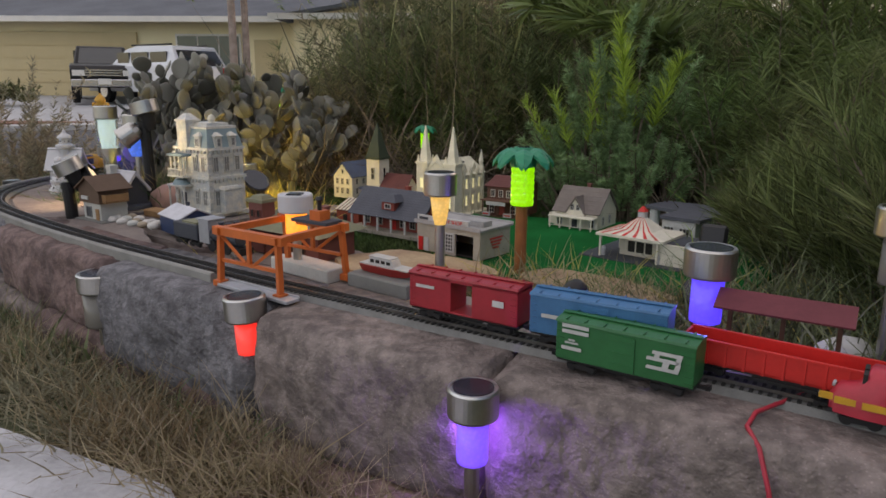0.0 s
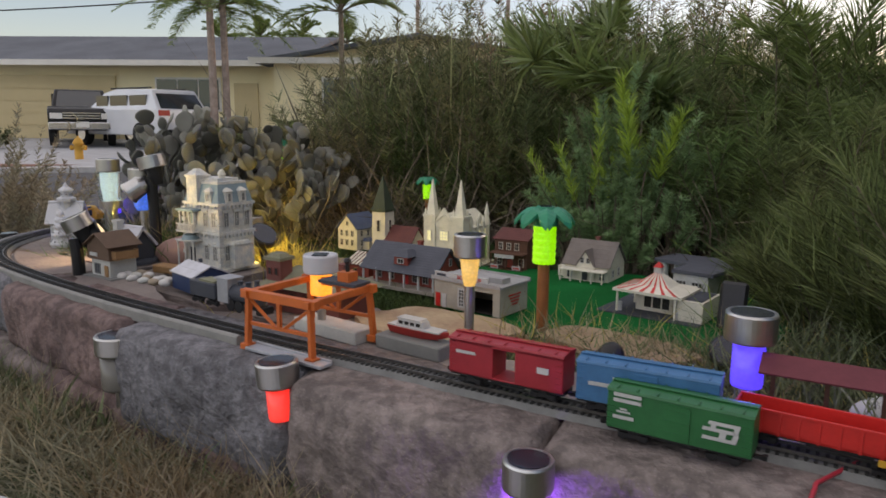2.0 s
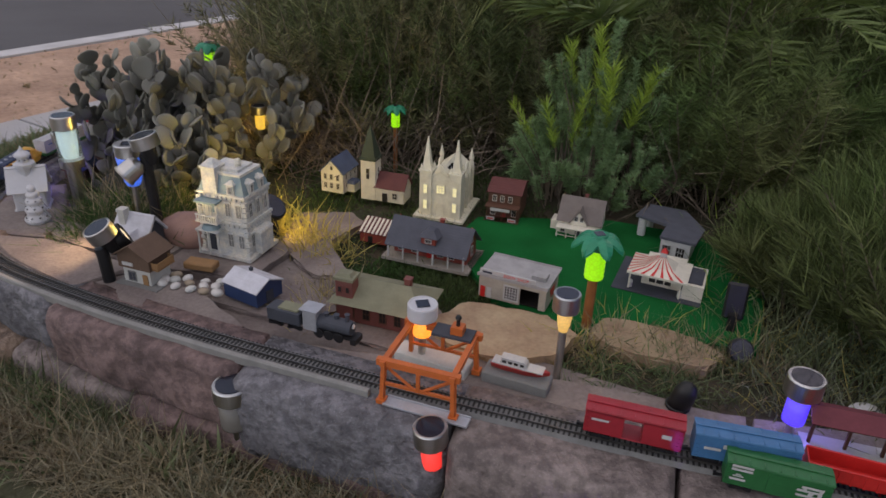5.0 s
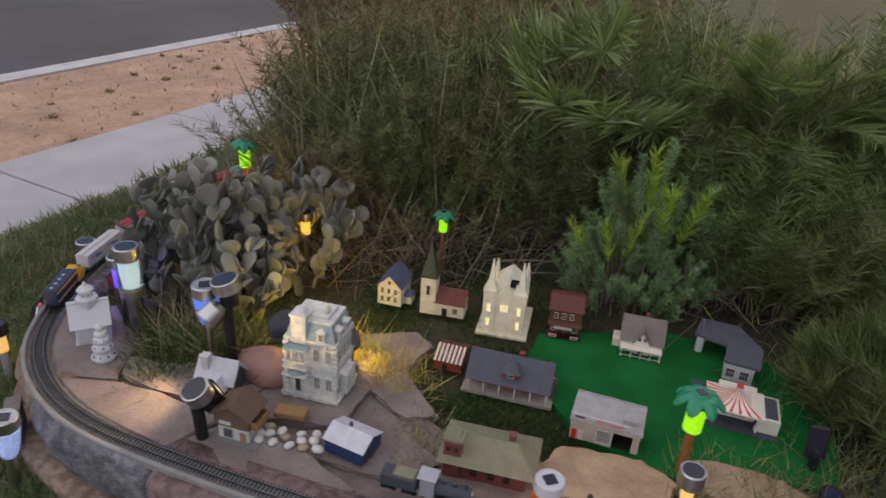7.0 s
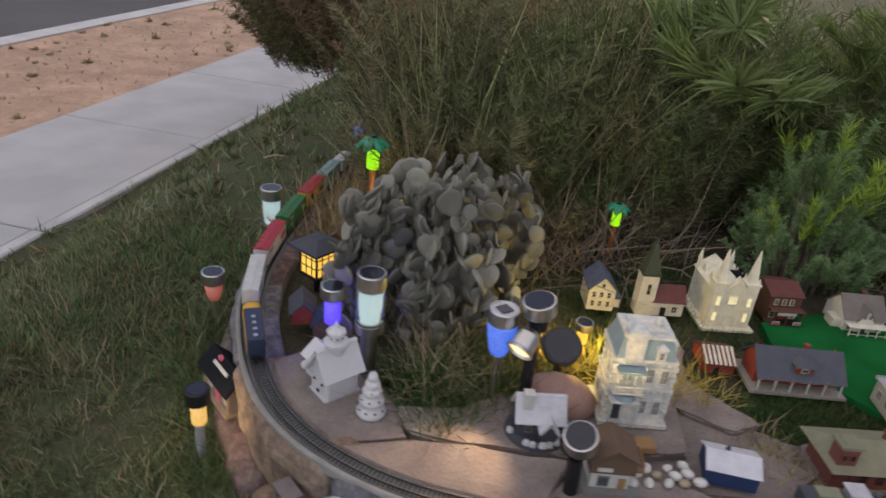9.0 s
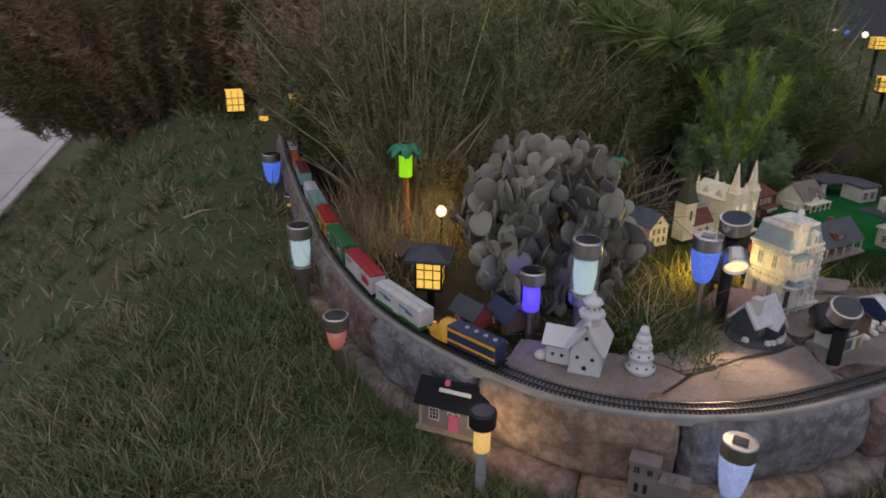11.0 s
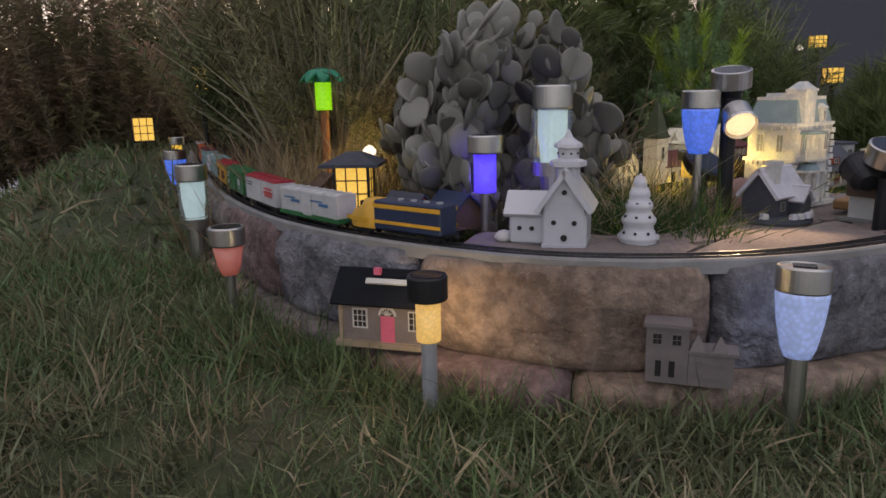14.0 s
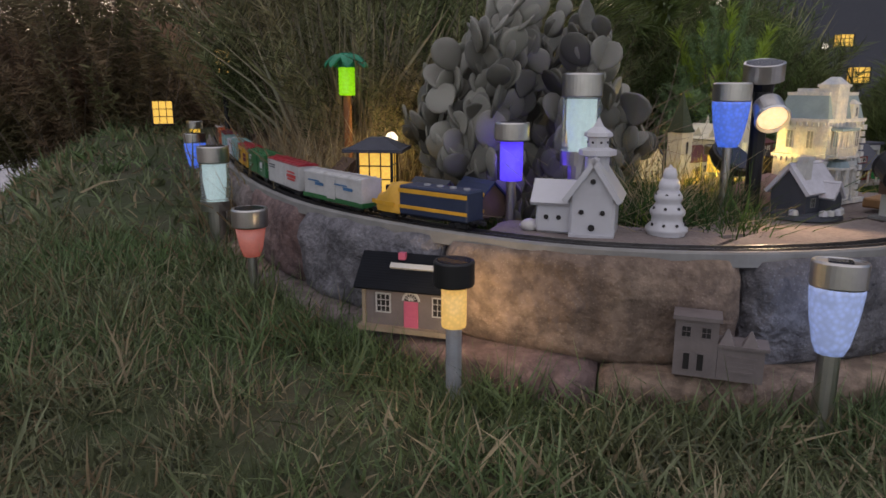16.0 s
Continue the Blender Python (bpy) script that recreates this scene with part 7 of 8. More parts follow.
def boxcar(m, L, body, roof, label, rows=(), ink="white", open_door=False, H=0.036, W=0.031, ribs=7, door_at=0.0, rows2=(), ink2="red"):
    e = thing("boxcar", m, label, "model train car", "model train cars")
    chassis(e, L)
    bm = BM()
    z = 0.012
    if open_door:
        for x0, x1 in ((-L / 2, -0.012), (0.012, L / 2)):
            box(bm, (x0 + x1) / 2, 0, z + H / 2, x1 - x0, W, H)
        box(bm, 0, 0, z + 0.001, L, W, 0.002)
        box(bm, 0, 0, z + H - 0.002, L, W, 0.004)
    else:
        box(bm, 0, 0, z + H / 2, L, W, H)
    part("body", bm, P[body], e, bevel=0.0006)
    bm = BM()
    prof = [(-W / 2 - 0.0008, z + H - 0.0004), (-W / 2, z + H + 0.0016), (0, z + H + 0.0036), (W / 2, z + H + 0.0016), (W / 2 + 0.0008, z + H - 0.0004)]
    A = [bm.verts.new((-L / 2 - 0.0006, y, zz)) for y, zz in prof]
    B = [bm.verts.new((L / 2 + 0.0006, y, zz)) for y, zz in prof]
    for i in range(4):
        bm.faces.new((A[i], A[i + 1], B[i + 1], B[i]))
    bm.faces.new(A), bm.faces.new(B[::-1])
    bm.faces.new((A[0], B[0], B[4], A[4]))
    part("roof", bm, P[roof], e)
    for k in range(ribs):
        bm = BM()
        box(bm, -L / 2 + L * (k + 0.5) / ribs, 0, z + H + 0.002, 0.001, W * 0.96, 0.0022)
        part("roof_rib", bm, P[roof], e)
    bm = BM()
    box(bm, 0, 0, z + H + 0.0045, L, 0.005, 0.0008)
    part("roof_walk", bm, P[roof], e)
    for sgn in (-1, 1):
        if not open_door:
            bm = BM()
            box(bm, door_at, sgn * (W / 2 + 0.0006), z + H / 2 - 0.001, 0.022, 0.0014, H - 0.004)
            for k in (-1, 0, 1):
                box(bm, door_at, sgn * (W / 2 + 0.0014), z + H / 2 + k * H * 0.28, 0.021, 0.0008, 0.001)
            part("door", bm, P[body], e)
        for x in (-L / 2 + 0.004, L / 2 - 0.004):
            bm = BM()
            for k in range(6):
                box(bm, x, sgn * (W / 2 + 0.0008), z + 0.003 + k * (H - 0.006) / 5, 0.006, 0.0008, 0.0007)
            part("ladder", bm, P[body], e)
    if rows:
        side_bars(e, rows, L, W + 0.0012, P[ink])
    if rows2:
        side_bars(e, rows2, L, W + 0.0016, P[ink2])
    return e


def gondola(m, L, body, label, H=0.02, W=0.031, load=None, rows=()):
    e = thing("gondola_car", m, label, "model train car", "model train cars")
    chassis(e, L)
    z = 0.012
    bm = BM()
    box(bm, 0, 0, z + 0.001, L, W, 0.002)
    part("floor", bm, P[body], e)
    for sgn in (-1, 1):
        bm = BM()
        box(bm, 0, sgn * (W / 2 - 0.0008), z + H / 2, L, 0.0016, H)
        box(bm, 0, sgn * W / 2, z + H, L, 0.003, 0.0016)
        for k in range(11):
            box(bm, -L / 2 + L * (k + 0.5) / 11, sgn * (W / 2 + 0.0006), z + H / 2, 0.0022, 0.0014, H)
        part("side", bm, P[body], e)
        bm = BM()
        box(bm, sgn * (L / 2 - 0.0008), 0, z + H / 2, 0.0016, W - 0.0035, H)
        part("end", bm, P[body], e)
    if load:
        bm = BM()
        n = 14
        top = [[bm.verts.new((-L / 2 + 0.003 + (L - 0.006) * i / n, (-W / 2 + 0.002) + (W - 0.004) * j / 4, z + H - 0.003 + 0.004 * math.sin(math.pi * j / 4) + 0.002 * noise.noise(Vector((i * 0.7, j, 0))))) for j in range(5)] for i in range(n + 1)]
        for i in range(n):
            for j in range(4):
                bm.faces.new((top[i][j], top[i + 1][j], top[i + 1][j + 1], top[i][j + 1]))
        part("load", bm, P[load], e)
    if rows:
        side_bars(e, rows, L, W + 0.0024, P["white"])
    return e


def tank_car(m, L, body, label, r=0.015):
    e = thing("tank_car", m, label, "model train car", "model train cars")
    chassis(e, L)
    bm = BM()
    lathe(bm, [(0, -L / 2 + 0.002), (r * 0.7, -L / 2 + 0.004), (r, -L / 2 + 0.009), (r, L / 2 - 0.009), (r * 0.7, L / 2 - 0.004), (0, L / 2 - 0.002)], 20, tilt=Matrix.Translation((0, 0, 0.013 + r)) @ pose(0, 0, 0, 0, 90))
    part("tank", bm, P[body], e, smooth=True)
    bm = BM()
    lathe(bm, [(0.007, 0.013 + 1.9 * r), (0.007, 0.013 + 2.4 * r), (0.005, 0.013 + 2.5 * r), (0, 0.013 + 2.5 * r)], 12)
    part("dome", bm, P[body], e)
    bm = BM()
    for y in (-r * 0.95, r * 0.95):
        box(bm, 0, y, 0.0135 + r, L * 0.92, 0.0012, 0.0012)
    part("handrail", bm, P["blackp"], e)
    return e


def on_rails(s, flip=False, off=0.0):
    p, d = on_track(s, off)
    return pose(p[0], p[1], RAIL, 0, 0, math.degrees(math.atan2(d[1], d[0])) + (0 if flip else 180))


LET = [(-0.045, 0.041, 0.02, 0.003), (-0.047, 0.036, 0.016, 0.0028), (-0.047, 0.027, 0.014, 0.0012), (-0.047, 0.023, 0.014, 0.0018), (0.045, 0.022, 0.012, 0.0012)]
s_rb = arc_near(0.15, 1.02) - 0.075
boxcar(on_rails(s_rb + 0.068), 0.124, "dkred", "dkred", "dark red model boxcar with an open door", [(-0.042, 0.036, 0.022, 0.003), (0.042, 0.032, 0.012, 0.006)], open_door=True)
boxcar(on_rails(s_rb - 0.068), 0.124, "blue", "blue", "blue model boxcar with faded white lettering", [(-0.04, 0.03, 0.02, 0.0035), (-0.025, 0.036, 0.006, 0.006), (0.038, 0.034, 0.03, 0.006), (0.04, 0.026, 0.026, 0.002)])
gondola(on_rails(s_rb - 0.068 - 0.154), 0.16, "red", "bright red empty model gondola car")
gondola(on_rails(s_rb - 0.068 - 0.154 - 0.172), 0.156, "blackp", "black model gondola car", rows=[(-0.02, 0.022, 0.01, 0.006), (0.03, 0.02, 0.02, 0.002)])

# green boxcar parked on the wall
gx, gy = 0.292, 0.909
g = boxcar(pose(gx, gy, 0.0015, 0, 0, -30), 0.118, "green", "green", "green model boxcar standing on the stone wall",
           [(-0.041, 0.0435, 0.024, 0.003), (-0.041, 0.0385, 0.024, 0.003), (-0.044, 0.031, 0.006, 0.0015), (-0.044, 0.0285, 0.012, 0.0015), (-0.044, 0.0235, 0.018, 0.003)], H=0.034)
bm = BM()
for u, z, wd, h in ((0.034, 0.031, 0.026, 0.0028), (0.036, 0.0235, 0.026, 0.0028), (0.034, 0.0365, 0.02, 0.0028), (0.0375, 0.0272, 0.005, 0.0075), (0.046, 0.034, 0.004, 0.008), (0.047, 0.0265, 0.004, 0.007), (0.0285, 0.0335, 0.004, 0.004)):
    vs = box(bm, u, -0.0005, z, wd, 0.0006, h)
    for v in vs:
        v.co.x += 0.25 * (v.co.z - 0.03)
em = part("emblem", bm, P["white"], g, "white slanted emblem")
em.matrix_local = Matrix.Translation((0, -0.0167, 0))


def diesel(m, label, nose, body, stripe, lit=True, L=0.155):
    """A streamlined diesel: rounded nose, windscreen, long body."""
    e = thing("diesel_locomotive", m, label, "model locomotive", "model locomotives")
    chassis(e, L)
    W, z, H = 0.032, 0.01, 0.036
    bm = BM()
    box(bm, -0.02, 0, z + H / 2, L - 0.05, W, H)
    part("body", bm, P[body], e, bevel=0.002)
    bm = BM()
    rows = []
    for x, zt, w in ((L / 2 - 0.046, z + H, W), (L / 2 - 0.026, z + H, W), (L / 2 - 0.018, z + H * 0.68, W * 0.97), (L / 2 - 0.006, z + H * 0.6, W * 0.8), (L / 2, z + H * 0.34, W * 0.55), (L / 2 - 0.001, z, W * 0.6)):
        rows.append([bm.verts.new((x, -w / 2, z)), bm.verts.new((x, -w / 2, z + (zt - z) * 0.8)), bm.verts.new((x, -w * 0.28, zt)), bm.verts.new((x, w * 0.28, zt)), bm.verts.new((x, w / 2, z + (zt - z) * 0.8)), bm.verts.new((x, w / 2, z))])
    for A, B in zip(rows, rows[1:]):
        for j in range(5):
            bm.faces.new((A[j], A[j + 1], B[j + 1], B[j]))
    bm.faces.new(rows[0]), bm.faces.new(rows[-1][::-1])
    part("nose", bm, P[nose], e, smooth=True)
    bm = BM()
    for x, zb, w in ((L / 2 - 0.03, z + H * 0.3, W + 0.001), (L / 2 - 0.012, z + H * 0.3, W * 0.92), (L / 2 - 0.0015, z + H * 0.3, W * 0.62)):
        for y in (-w / 2, w / 2):
            box(bm, x, y, zb, 0.016, 0.0016, 0.005)
    part("nose_band", bm, P[stripe], e)
    for y in (-0.007, 0.007):
        bm = BM()
        box(bm, L / 2 - 0.0215, y, z + H * 0.82, 0.003, 0.011, 0.007, m=None)
        part("windscreen", bm, M["dark"], e)
    bm = BM()
    for y in (-W / 2 - 0.0003, W / 2 + 0.0003):
        box(bm, -0.02, y, z + H * 0.28, L - 0.05, 0.0008, 0.004)
        box(bm, -0.02, y, z + H * 0.82, L - 0.05, 0.0008, 0.005)
    part("stripe", bm, P[stripe], e)
    bm = BM()
    for k in range(4):
        lathe(bm, [(0.004, z + H), (0.004, z + H + 0.002), (0, z + H + 0.002)], 10, -0.06 + 0.02 * k)
    part("roof_fan", bm, P["silver"], e)
    bm = BM()
    lathe(bm, [(0.003, 0.0), (0.003, 0.002), (0, 0.0025)], 10, tilt=Matrix.Translation((L / 2 - 0.003, 0, z + H * 0.5)) @ pose(0, 0, 0, 0, 80))
    part("headlight", bm, GLOW["orange"] if lit else P["silver"], e)
    return e


s_front = arc_near(-0.922, 2.03)
diesel(on_rails(s_front + 0.08, True), "yellow and navy model diesel with a lit headlight", "yellow", "navy", "yellow")
s = s_front + 0.17
e = boxcar(on_rails(s + 0.078), 0.146, "white", "white", "white double container car on a green flat frame",
           [(-0.045, 0.034, 0.03, 0.002), (-0.03, 0.03, 0.022, 0.004), (0.025, 0.034, 0.03, 0.002), (0.042, 0.03, 0.022, 0.004)], "blue", H=0.032)
bm = BM()
box(bm, 0, 0, 0.012, 0.152, 0.033, 0.006)
part("flat_frame", bm, P["green"], e)
s += 0.165
boxcar(on_rails(s + 0.08), 0.15, "white", "dkred", "white model boxcar with red roof and ends", [(-0.05, 0.04, 0.03, 0.0012), (-0.05, 0.036, 0.026, 0.0012)], "slate", rows2=[(0.045, 0.031, 0.04, 0.0045), (0.045, 0.037, 0.034, 0.0025), (0.045, 0.026, 0.034, 0.0025)], door_at=0.0)
s += 0.17
boxcar(on_rails(s + 0.075), 0.14, "green", "green", "green model boxcar with white lettering", LET + [(0.044, 0.031, 0.018, 0.01)])
s += 0.158
boxcar(on_rails(s + 0.068), 0.126, "yellow", "dkred", "yellow model boxcar with red roof and ends", [(-0.038, 0.03, 0.014, 0.016)], "slate", rows2=[(0.03, 0.034, 0.034, 0.005), (0.03, 0.026, 0.034, 0.007)], ink2="maroon")
s += 0.146
boxcar(on_rails(s + 0.06), 0.11, "teal", "teal", "pale teal model boxcar", [(-0.03, 0.034, 0.02, 0.002)])
s += 0.132
boxcar(on_rails(s + 0.045), 0.08, "snow", "snow", "short white model caboose", [(0, 0.03, 0.02, 0.004)], "dkred", H=0.03)
s += 0.15
boxcar(on_rails(s + 0.07), 0.126, "teal", "maroon", "pale model boxcar with maroon ends", [(-0.03, 0.034, 0.03, 0.003)])
s += 0.146
boxcar(on_rails(s + 0.06), 0.11, "orange", "orange", "orange model caboose with dark windows", [(-0.03, 0.034, 0.012, 0.01), (0.01, 0.034, 0.012, 0.01)], "navy")
s += 0.13
boxcar(on_rails(s + 0.07), 0.126, "brown", "white", "brown model boxcar with a pale roof")

# parked streamlined locomotive on the wall
diesel(pose(0.5, 0.815, 0.0015, 0, 0, 150), "red and yellow parked model diesel on the stone wall", "wire", "red", "yellow", False)

# steam locomotive with tender beside the track
a = -33
e = thing("steam_locomotive", pose(-0.215, 1.328, 0.0, 0, 0, a), "black model steam engine with a silvery boiler top", "model locomotive", "model locomotives")
bm = BM()
lathe(bm, [(0, -0.032), (0.0125, -0.031), (0.0125, 0.028), (0.0115, 0.036), (0, 0.037)], 18, tilt=Matrix.Translation((0.0, 0, 0.026)) @ pose(0, 0, 0, 0, 90))
part("boiler", bm, P["slate"], e)
bm = BM()
box(bm, -0.034, 0, 0.029, 0.024, 0.028, 0.034)
box(bm, -0.036, 0, 0.047, 0.032, 0.03, 0.002)
part("cab", bm, P["silver"], e)
for x, r, h in ((0.027, 0.004, 0.05), (0.008, 0.0045, 0.045), (-0.01, 0.004, 0.044)):
    bm = BM()
    lathe(bm, [(r, 0.034), (r * 0.9, h - 0.002), (r * 1.15, h), (0, h)], 12, x)
    part("chimney" if x > 0.02 else "dome", bm, P["slate"], e)
for x in (-0.02, -0.002, 0.016):
    for y in (-0.011, 0.011):
        bm = BM()
        lathe(bm, [(0, -0.001), (0.0085, -0.001), (0.009, 0.0005), (0.0085, 0.001), (0, 0.001)], 16, tilt=Matrix.Translation((x, y, 0.009)) @ pose(0, 0, 0, 90))
        part("driving_wheel", bm, P["blackp"], e)
bm = BM()
lathe(bm, [(0.004, 0), (0.004, 0.002), (0, 0.0025)], 12, tilt=Matrix.Translation((0.037, 0, 0.03)) @ pose(0, 0, 0, 0, 90))
part("headlight", bm, P["white"], e)
bm = BM()
box(bm, 0, 0, 0.011, 0.078, 0.018, 0.006)
box(bm, 0.042, 0, 0.008, 0.01, 0.024, 0.01)
part("frame_base", bm, P["blackp"], e)
e = thing("steam_tender", pose(-0.285, 1.374, 0.0, 0, 0, a), "dark model tender behind the steam engine", "model train car", "model train cars")
bm = BM()
box(bm, 0, 0, 0.024, 0.062, 0.028, 0.024)
part("body", bm, P["slate"], e, bevel=0.0015)
bm = BM()
box(bm, 0.008, 0, 0.037, 0.036, 0.022, 0.004)
part("coal_load", bm, P["olive"], e)
for x in (-0.018, 0.018):
    bogie(e, x)

# orange gantry crane over the track
p, d0 = on_track(arc_near(-0.098, 1.158))
rz = math.degrees(math.atan2(-d0[1], -d0[0]))
e = thing("gantry_crane", pose(p[0], p[1], 0.0, 0, 0, rz), "orange plastic gantry crane spanning the track", "toy crane")
L2, F, B, T = 0.05, -0.03, 0.075, 0.07
for x in (-L2, L2):
    for y, sp in ((F, -0.002), (B, 0.006)):
        bm = BM()
        tube(bm, [(x * 1.06, y + sp, 0.0), (x, y, T)], 0.0045, 4)
        box(bm, x * 1.06, y + sp, 0.004, 0.013, 0.013, 0.008)
        part("leg", bm, P["orange"], e)
    bm = BM()
    box(bm, x, (F + B) / 2, T, 0.008, B - F + 0.016, 0.008)
    part("cross_beam", bm, P["orange"], e)
for y in (F, B):
    bm = BM()
    box(bm, 0, y, T, 2 * L2 + 0.02, 0.009, 0.01)
    part("main_beam", bm, P["orange"], e)
    bm = BM()
    box(bm, 0, y, T * 0.48, 2 * L2, 0.004, 0.004)
    tube(bm, [(-L2, y, T * 0.92), (-0.008, y, T * 0.5)], 0.0025, 4)
    tube(bm, [(L2, y, T * 0.92), (0.008, y, T * 0.5)], 0.0025, 4)
    box(bm, 0, y, T * 0.72, 0.005, 0.004, T * 0.46)
    part("brace", bm, P["orange"], e)
bm = BM()
box(bm, 0.02, B - 0.012, T + 0.006, 0.06, 0.03, 0.004)
part("trolley_deck", bm, P["slate"], e)
bm = BM()
box(bm, 0.026, B - 0.012, T + 0.014, 0.018, 0.018, 0.012)
part("winch_house", bm, P["orange"], e)
bm = BM()
lathe(bm, [(0.003, T + 0.02), (0.003, T + 0.03), (0.005, T + 0.033), (0.003, T + 0.037), (0, T + 0.037)], 10, 0.026, B - 0.012)
part("knob", bm, M["black"], e)

# grey loading blocks, boat and small things by the track
e = thing("loading_platform", pose(-0.068, 1.236, -0.004, 0, 0, -36), "pale grey loading platform beside the track", "toy platform")
bm = BM()
box(bm, 0, 0, 0.009, 0.118, 0.036, 0.018)
part("block", bm, P["concrete_lt"], e, bevel=0.0015)
e = thing("dock_block", pose(0.046, 1.172, -0.004, 0, 0, -34), "dark grey dock block under the toy boat", "toy dock")
bm = BM()
box(bm, 0, 0, 0.009, 0.1, 0.036, 0.018)
part("block", bm, P["concrete"], e, bevel=0.0015)
e = thing("toy_boat", pose(0.05, 1.176, 0.0142, 0, 0, -34), "red and white toy cabin cruiser on the dock", "toy boat")
bm = BM()
rows = []
for x, w, zb in ((-0.042, 0.011, 0.001), (-0.02, 0.0125, 0.0), (0.01, 0.012, 0.0), (0.03, 0.008, 0.002), (0.046, 0.0008, 0.007)):
    rows.append([bm.verts.new((x, -w, 0.011 + (0.002 if x > 0.03 else 0))), bm.verts.new((x, -w * 0.5, zb)), bm.verts.new((x, w * 0.5, zb)), bm.verts.new((x, w, 0.011 + (0.002 if x > 0.03 else 0)))])
for A, B2 in zip(rows, rows[1:]):
    for j in range(3):
        bm.faces.new((A[j], A[j + 1], B2[j + 1], B2[j]))
    bm.faces.new((A[3], A[0], B2[0], B2[3]))
bm.faces.new(rows[0]), bm.faces.new(rows[-1][::-1])
part("hull", bm, P["hull"], e)
bm = BM()
box(bm, -0.002, 0, 0.0118, 0.078, 0.02, 0.0016)
part("deck", bm, P["white"], e)
bm = BM()
box(bm, -0.008, 0, 0.0165, 0.042, 0.016, 0.008, taper=0.88)
box(bm, -0.01, 0, 0.0215, 0.036, 0.0155, 0.0016)
part("cabin", bm, P["white"], e)
for sgn in (-1, 1):
    bm = BM()
    for k in range(4):
        box(bm, -0.022 + k * 0.009, sgn * 0.0079, 0.0165, 0.006, 0.0006, 0.004)
    part("cabin_windows", bm, M["dark"], e)
e = thing("metal_bar", pose(-0.1, 1.122, 0.004, 0, 0, -32), "flat bare aluminium bar lying on the wall top", "metal bar")
bm = BM()
box(bm, 0, 0, 0, 0.125, 0.02, 0.004)
box(bm, 0, 0.009, 0.002, 0.125, 0.002, 0.005)
part("bar", bm, P["silver"], e, bevel=0.0006)
e = thing("wooden_peg", pose(0.092, 1.05, 0.003, 0, 0, 20), "small yellow wooden peg under the roadbed", "peg")
bm = BM()
box(bm, 0, 0, 0, 0.02, 0.006, 0.005)
part("peg", bm, P["wood"], e, bevel=0.0006)
e = thing("open_pavilion", pose(0.438, 0.961, -0.004, 0, 0, -28), "open toy platform shelter with a maroon roof", "toy shelter")
bm = BM()
slabface(bm, [(-0.056, -0.026, 0.056), (0.056, -0.026, 0.056), (0.056, 0.0, 0.068), (-0.056, 0.0, 0.068)], 0.002)
slabface(bm, [(0.056, 0.026, 0.056), (-0.056, 0.026, 0.056), (-0.056, 0.0, 0.068), (0.056, 0.0, 0.068)], 0.002)
part("roof", bm, P["maroon"], e)
for x in (-0.045, 0, 0.045):
    bm = BM()
    box(bm, x, 0, 0.031, 0.004, 0.004, 0.062)
    part("post", bm, P["brown"], e)
bm = BM()
box(bm, 0, 0, 0.003, 0.11, 0.036, 0.006)
part("platform", bm, P["concrete_lt"], e)
e = thing("red_wire", pose(0, 0, 0), "thin red electric wire hanging over the wall edge", "wire")
bm = BM()
tube(bm, [(0.437, 0.895, 0.012), (0.43, 0.885, 0.006), (0.405, 0.868, 0.005), (0.378, 0.848, 0.005), (0.365, 0.828, 0.003), (0.368, 0.81, -0.004), (0.372, 0.795, -0.03), (0.378, 0.785, -0.08), (0.385, 0.77, -0.14), (0.4, 0.755, -0.17)], 0.0018, 8)
part("wire", bm, P["wire"], e, smooth=True)


def pebble(x, y, z, r, material, group, label, name="pebble"):
    bm = BM()
    bmesh.ops.create_icosphere(bm, subdivisions=2, radius=1.0)
    sd = RNG.uniform(0, 50)
    for v in bm.verts:
        k = 1 + 0.12 * noise.noise(v.co * 1.3 + Vector((sd, 0, 0)))
        v.co = Vector((v.co.x * k * 1.25, v.co.y * k, v.co.z * k * 0.75)) * r
    ob = part(name, bm, material, smooth=True)
    ob.matrix_world = pose(x, y, z + r * 0.6, 0, 0, RNG.uniform(0, 360))
    return tagged(ob, label, "stone", group)


for i in range(15):
    u, w2 = (i % 5) / 4, i // 5
    pebble(-0.505 + 0.098 * u + RNG.normal() * 0.003, 1.556 - 0.05 * u + 0.019 * (w2 - 1) + RNG.normal() * 0.003, -0.002, RNG.uniform(0.0068, 0.0095), P[("rock", "rock", "concrete_lt", "tanwall")[i % 4]], "white pebbles", "smooth pale pebble beside the blue shed")
pebble(-0.478, 1.745, -0.03, 0.055, P["redrock"], "", "rounded reddish boulder beside the mansion", "boulder")
for x, y in ((-0.835, 1.985), (-0.825, 1.99), (-0.84, 2.0)):
    pebble(x, y, 0.0, 0.011, P["rock"], "white pebbles", "smooth white pebble beside the ceramic church")
pebble(0.53, 1.03, -0.03, 0.025, P["concrete_lt"], "", "grey rounded stone in the grass", "boulder")
e = thing("wooden_block", pose(-0.442, 1.592, 0.0, 0, 0, -25), "plain orange-brown wooden block on the flagstones", "wooden block")
bm = BM()
box(bm, 0, 0, 0.007, 0.06, 0.028, 0.014)
part("block", bm, P["wood"], e, bevel=0.002)
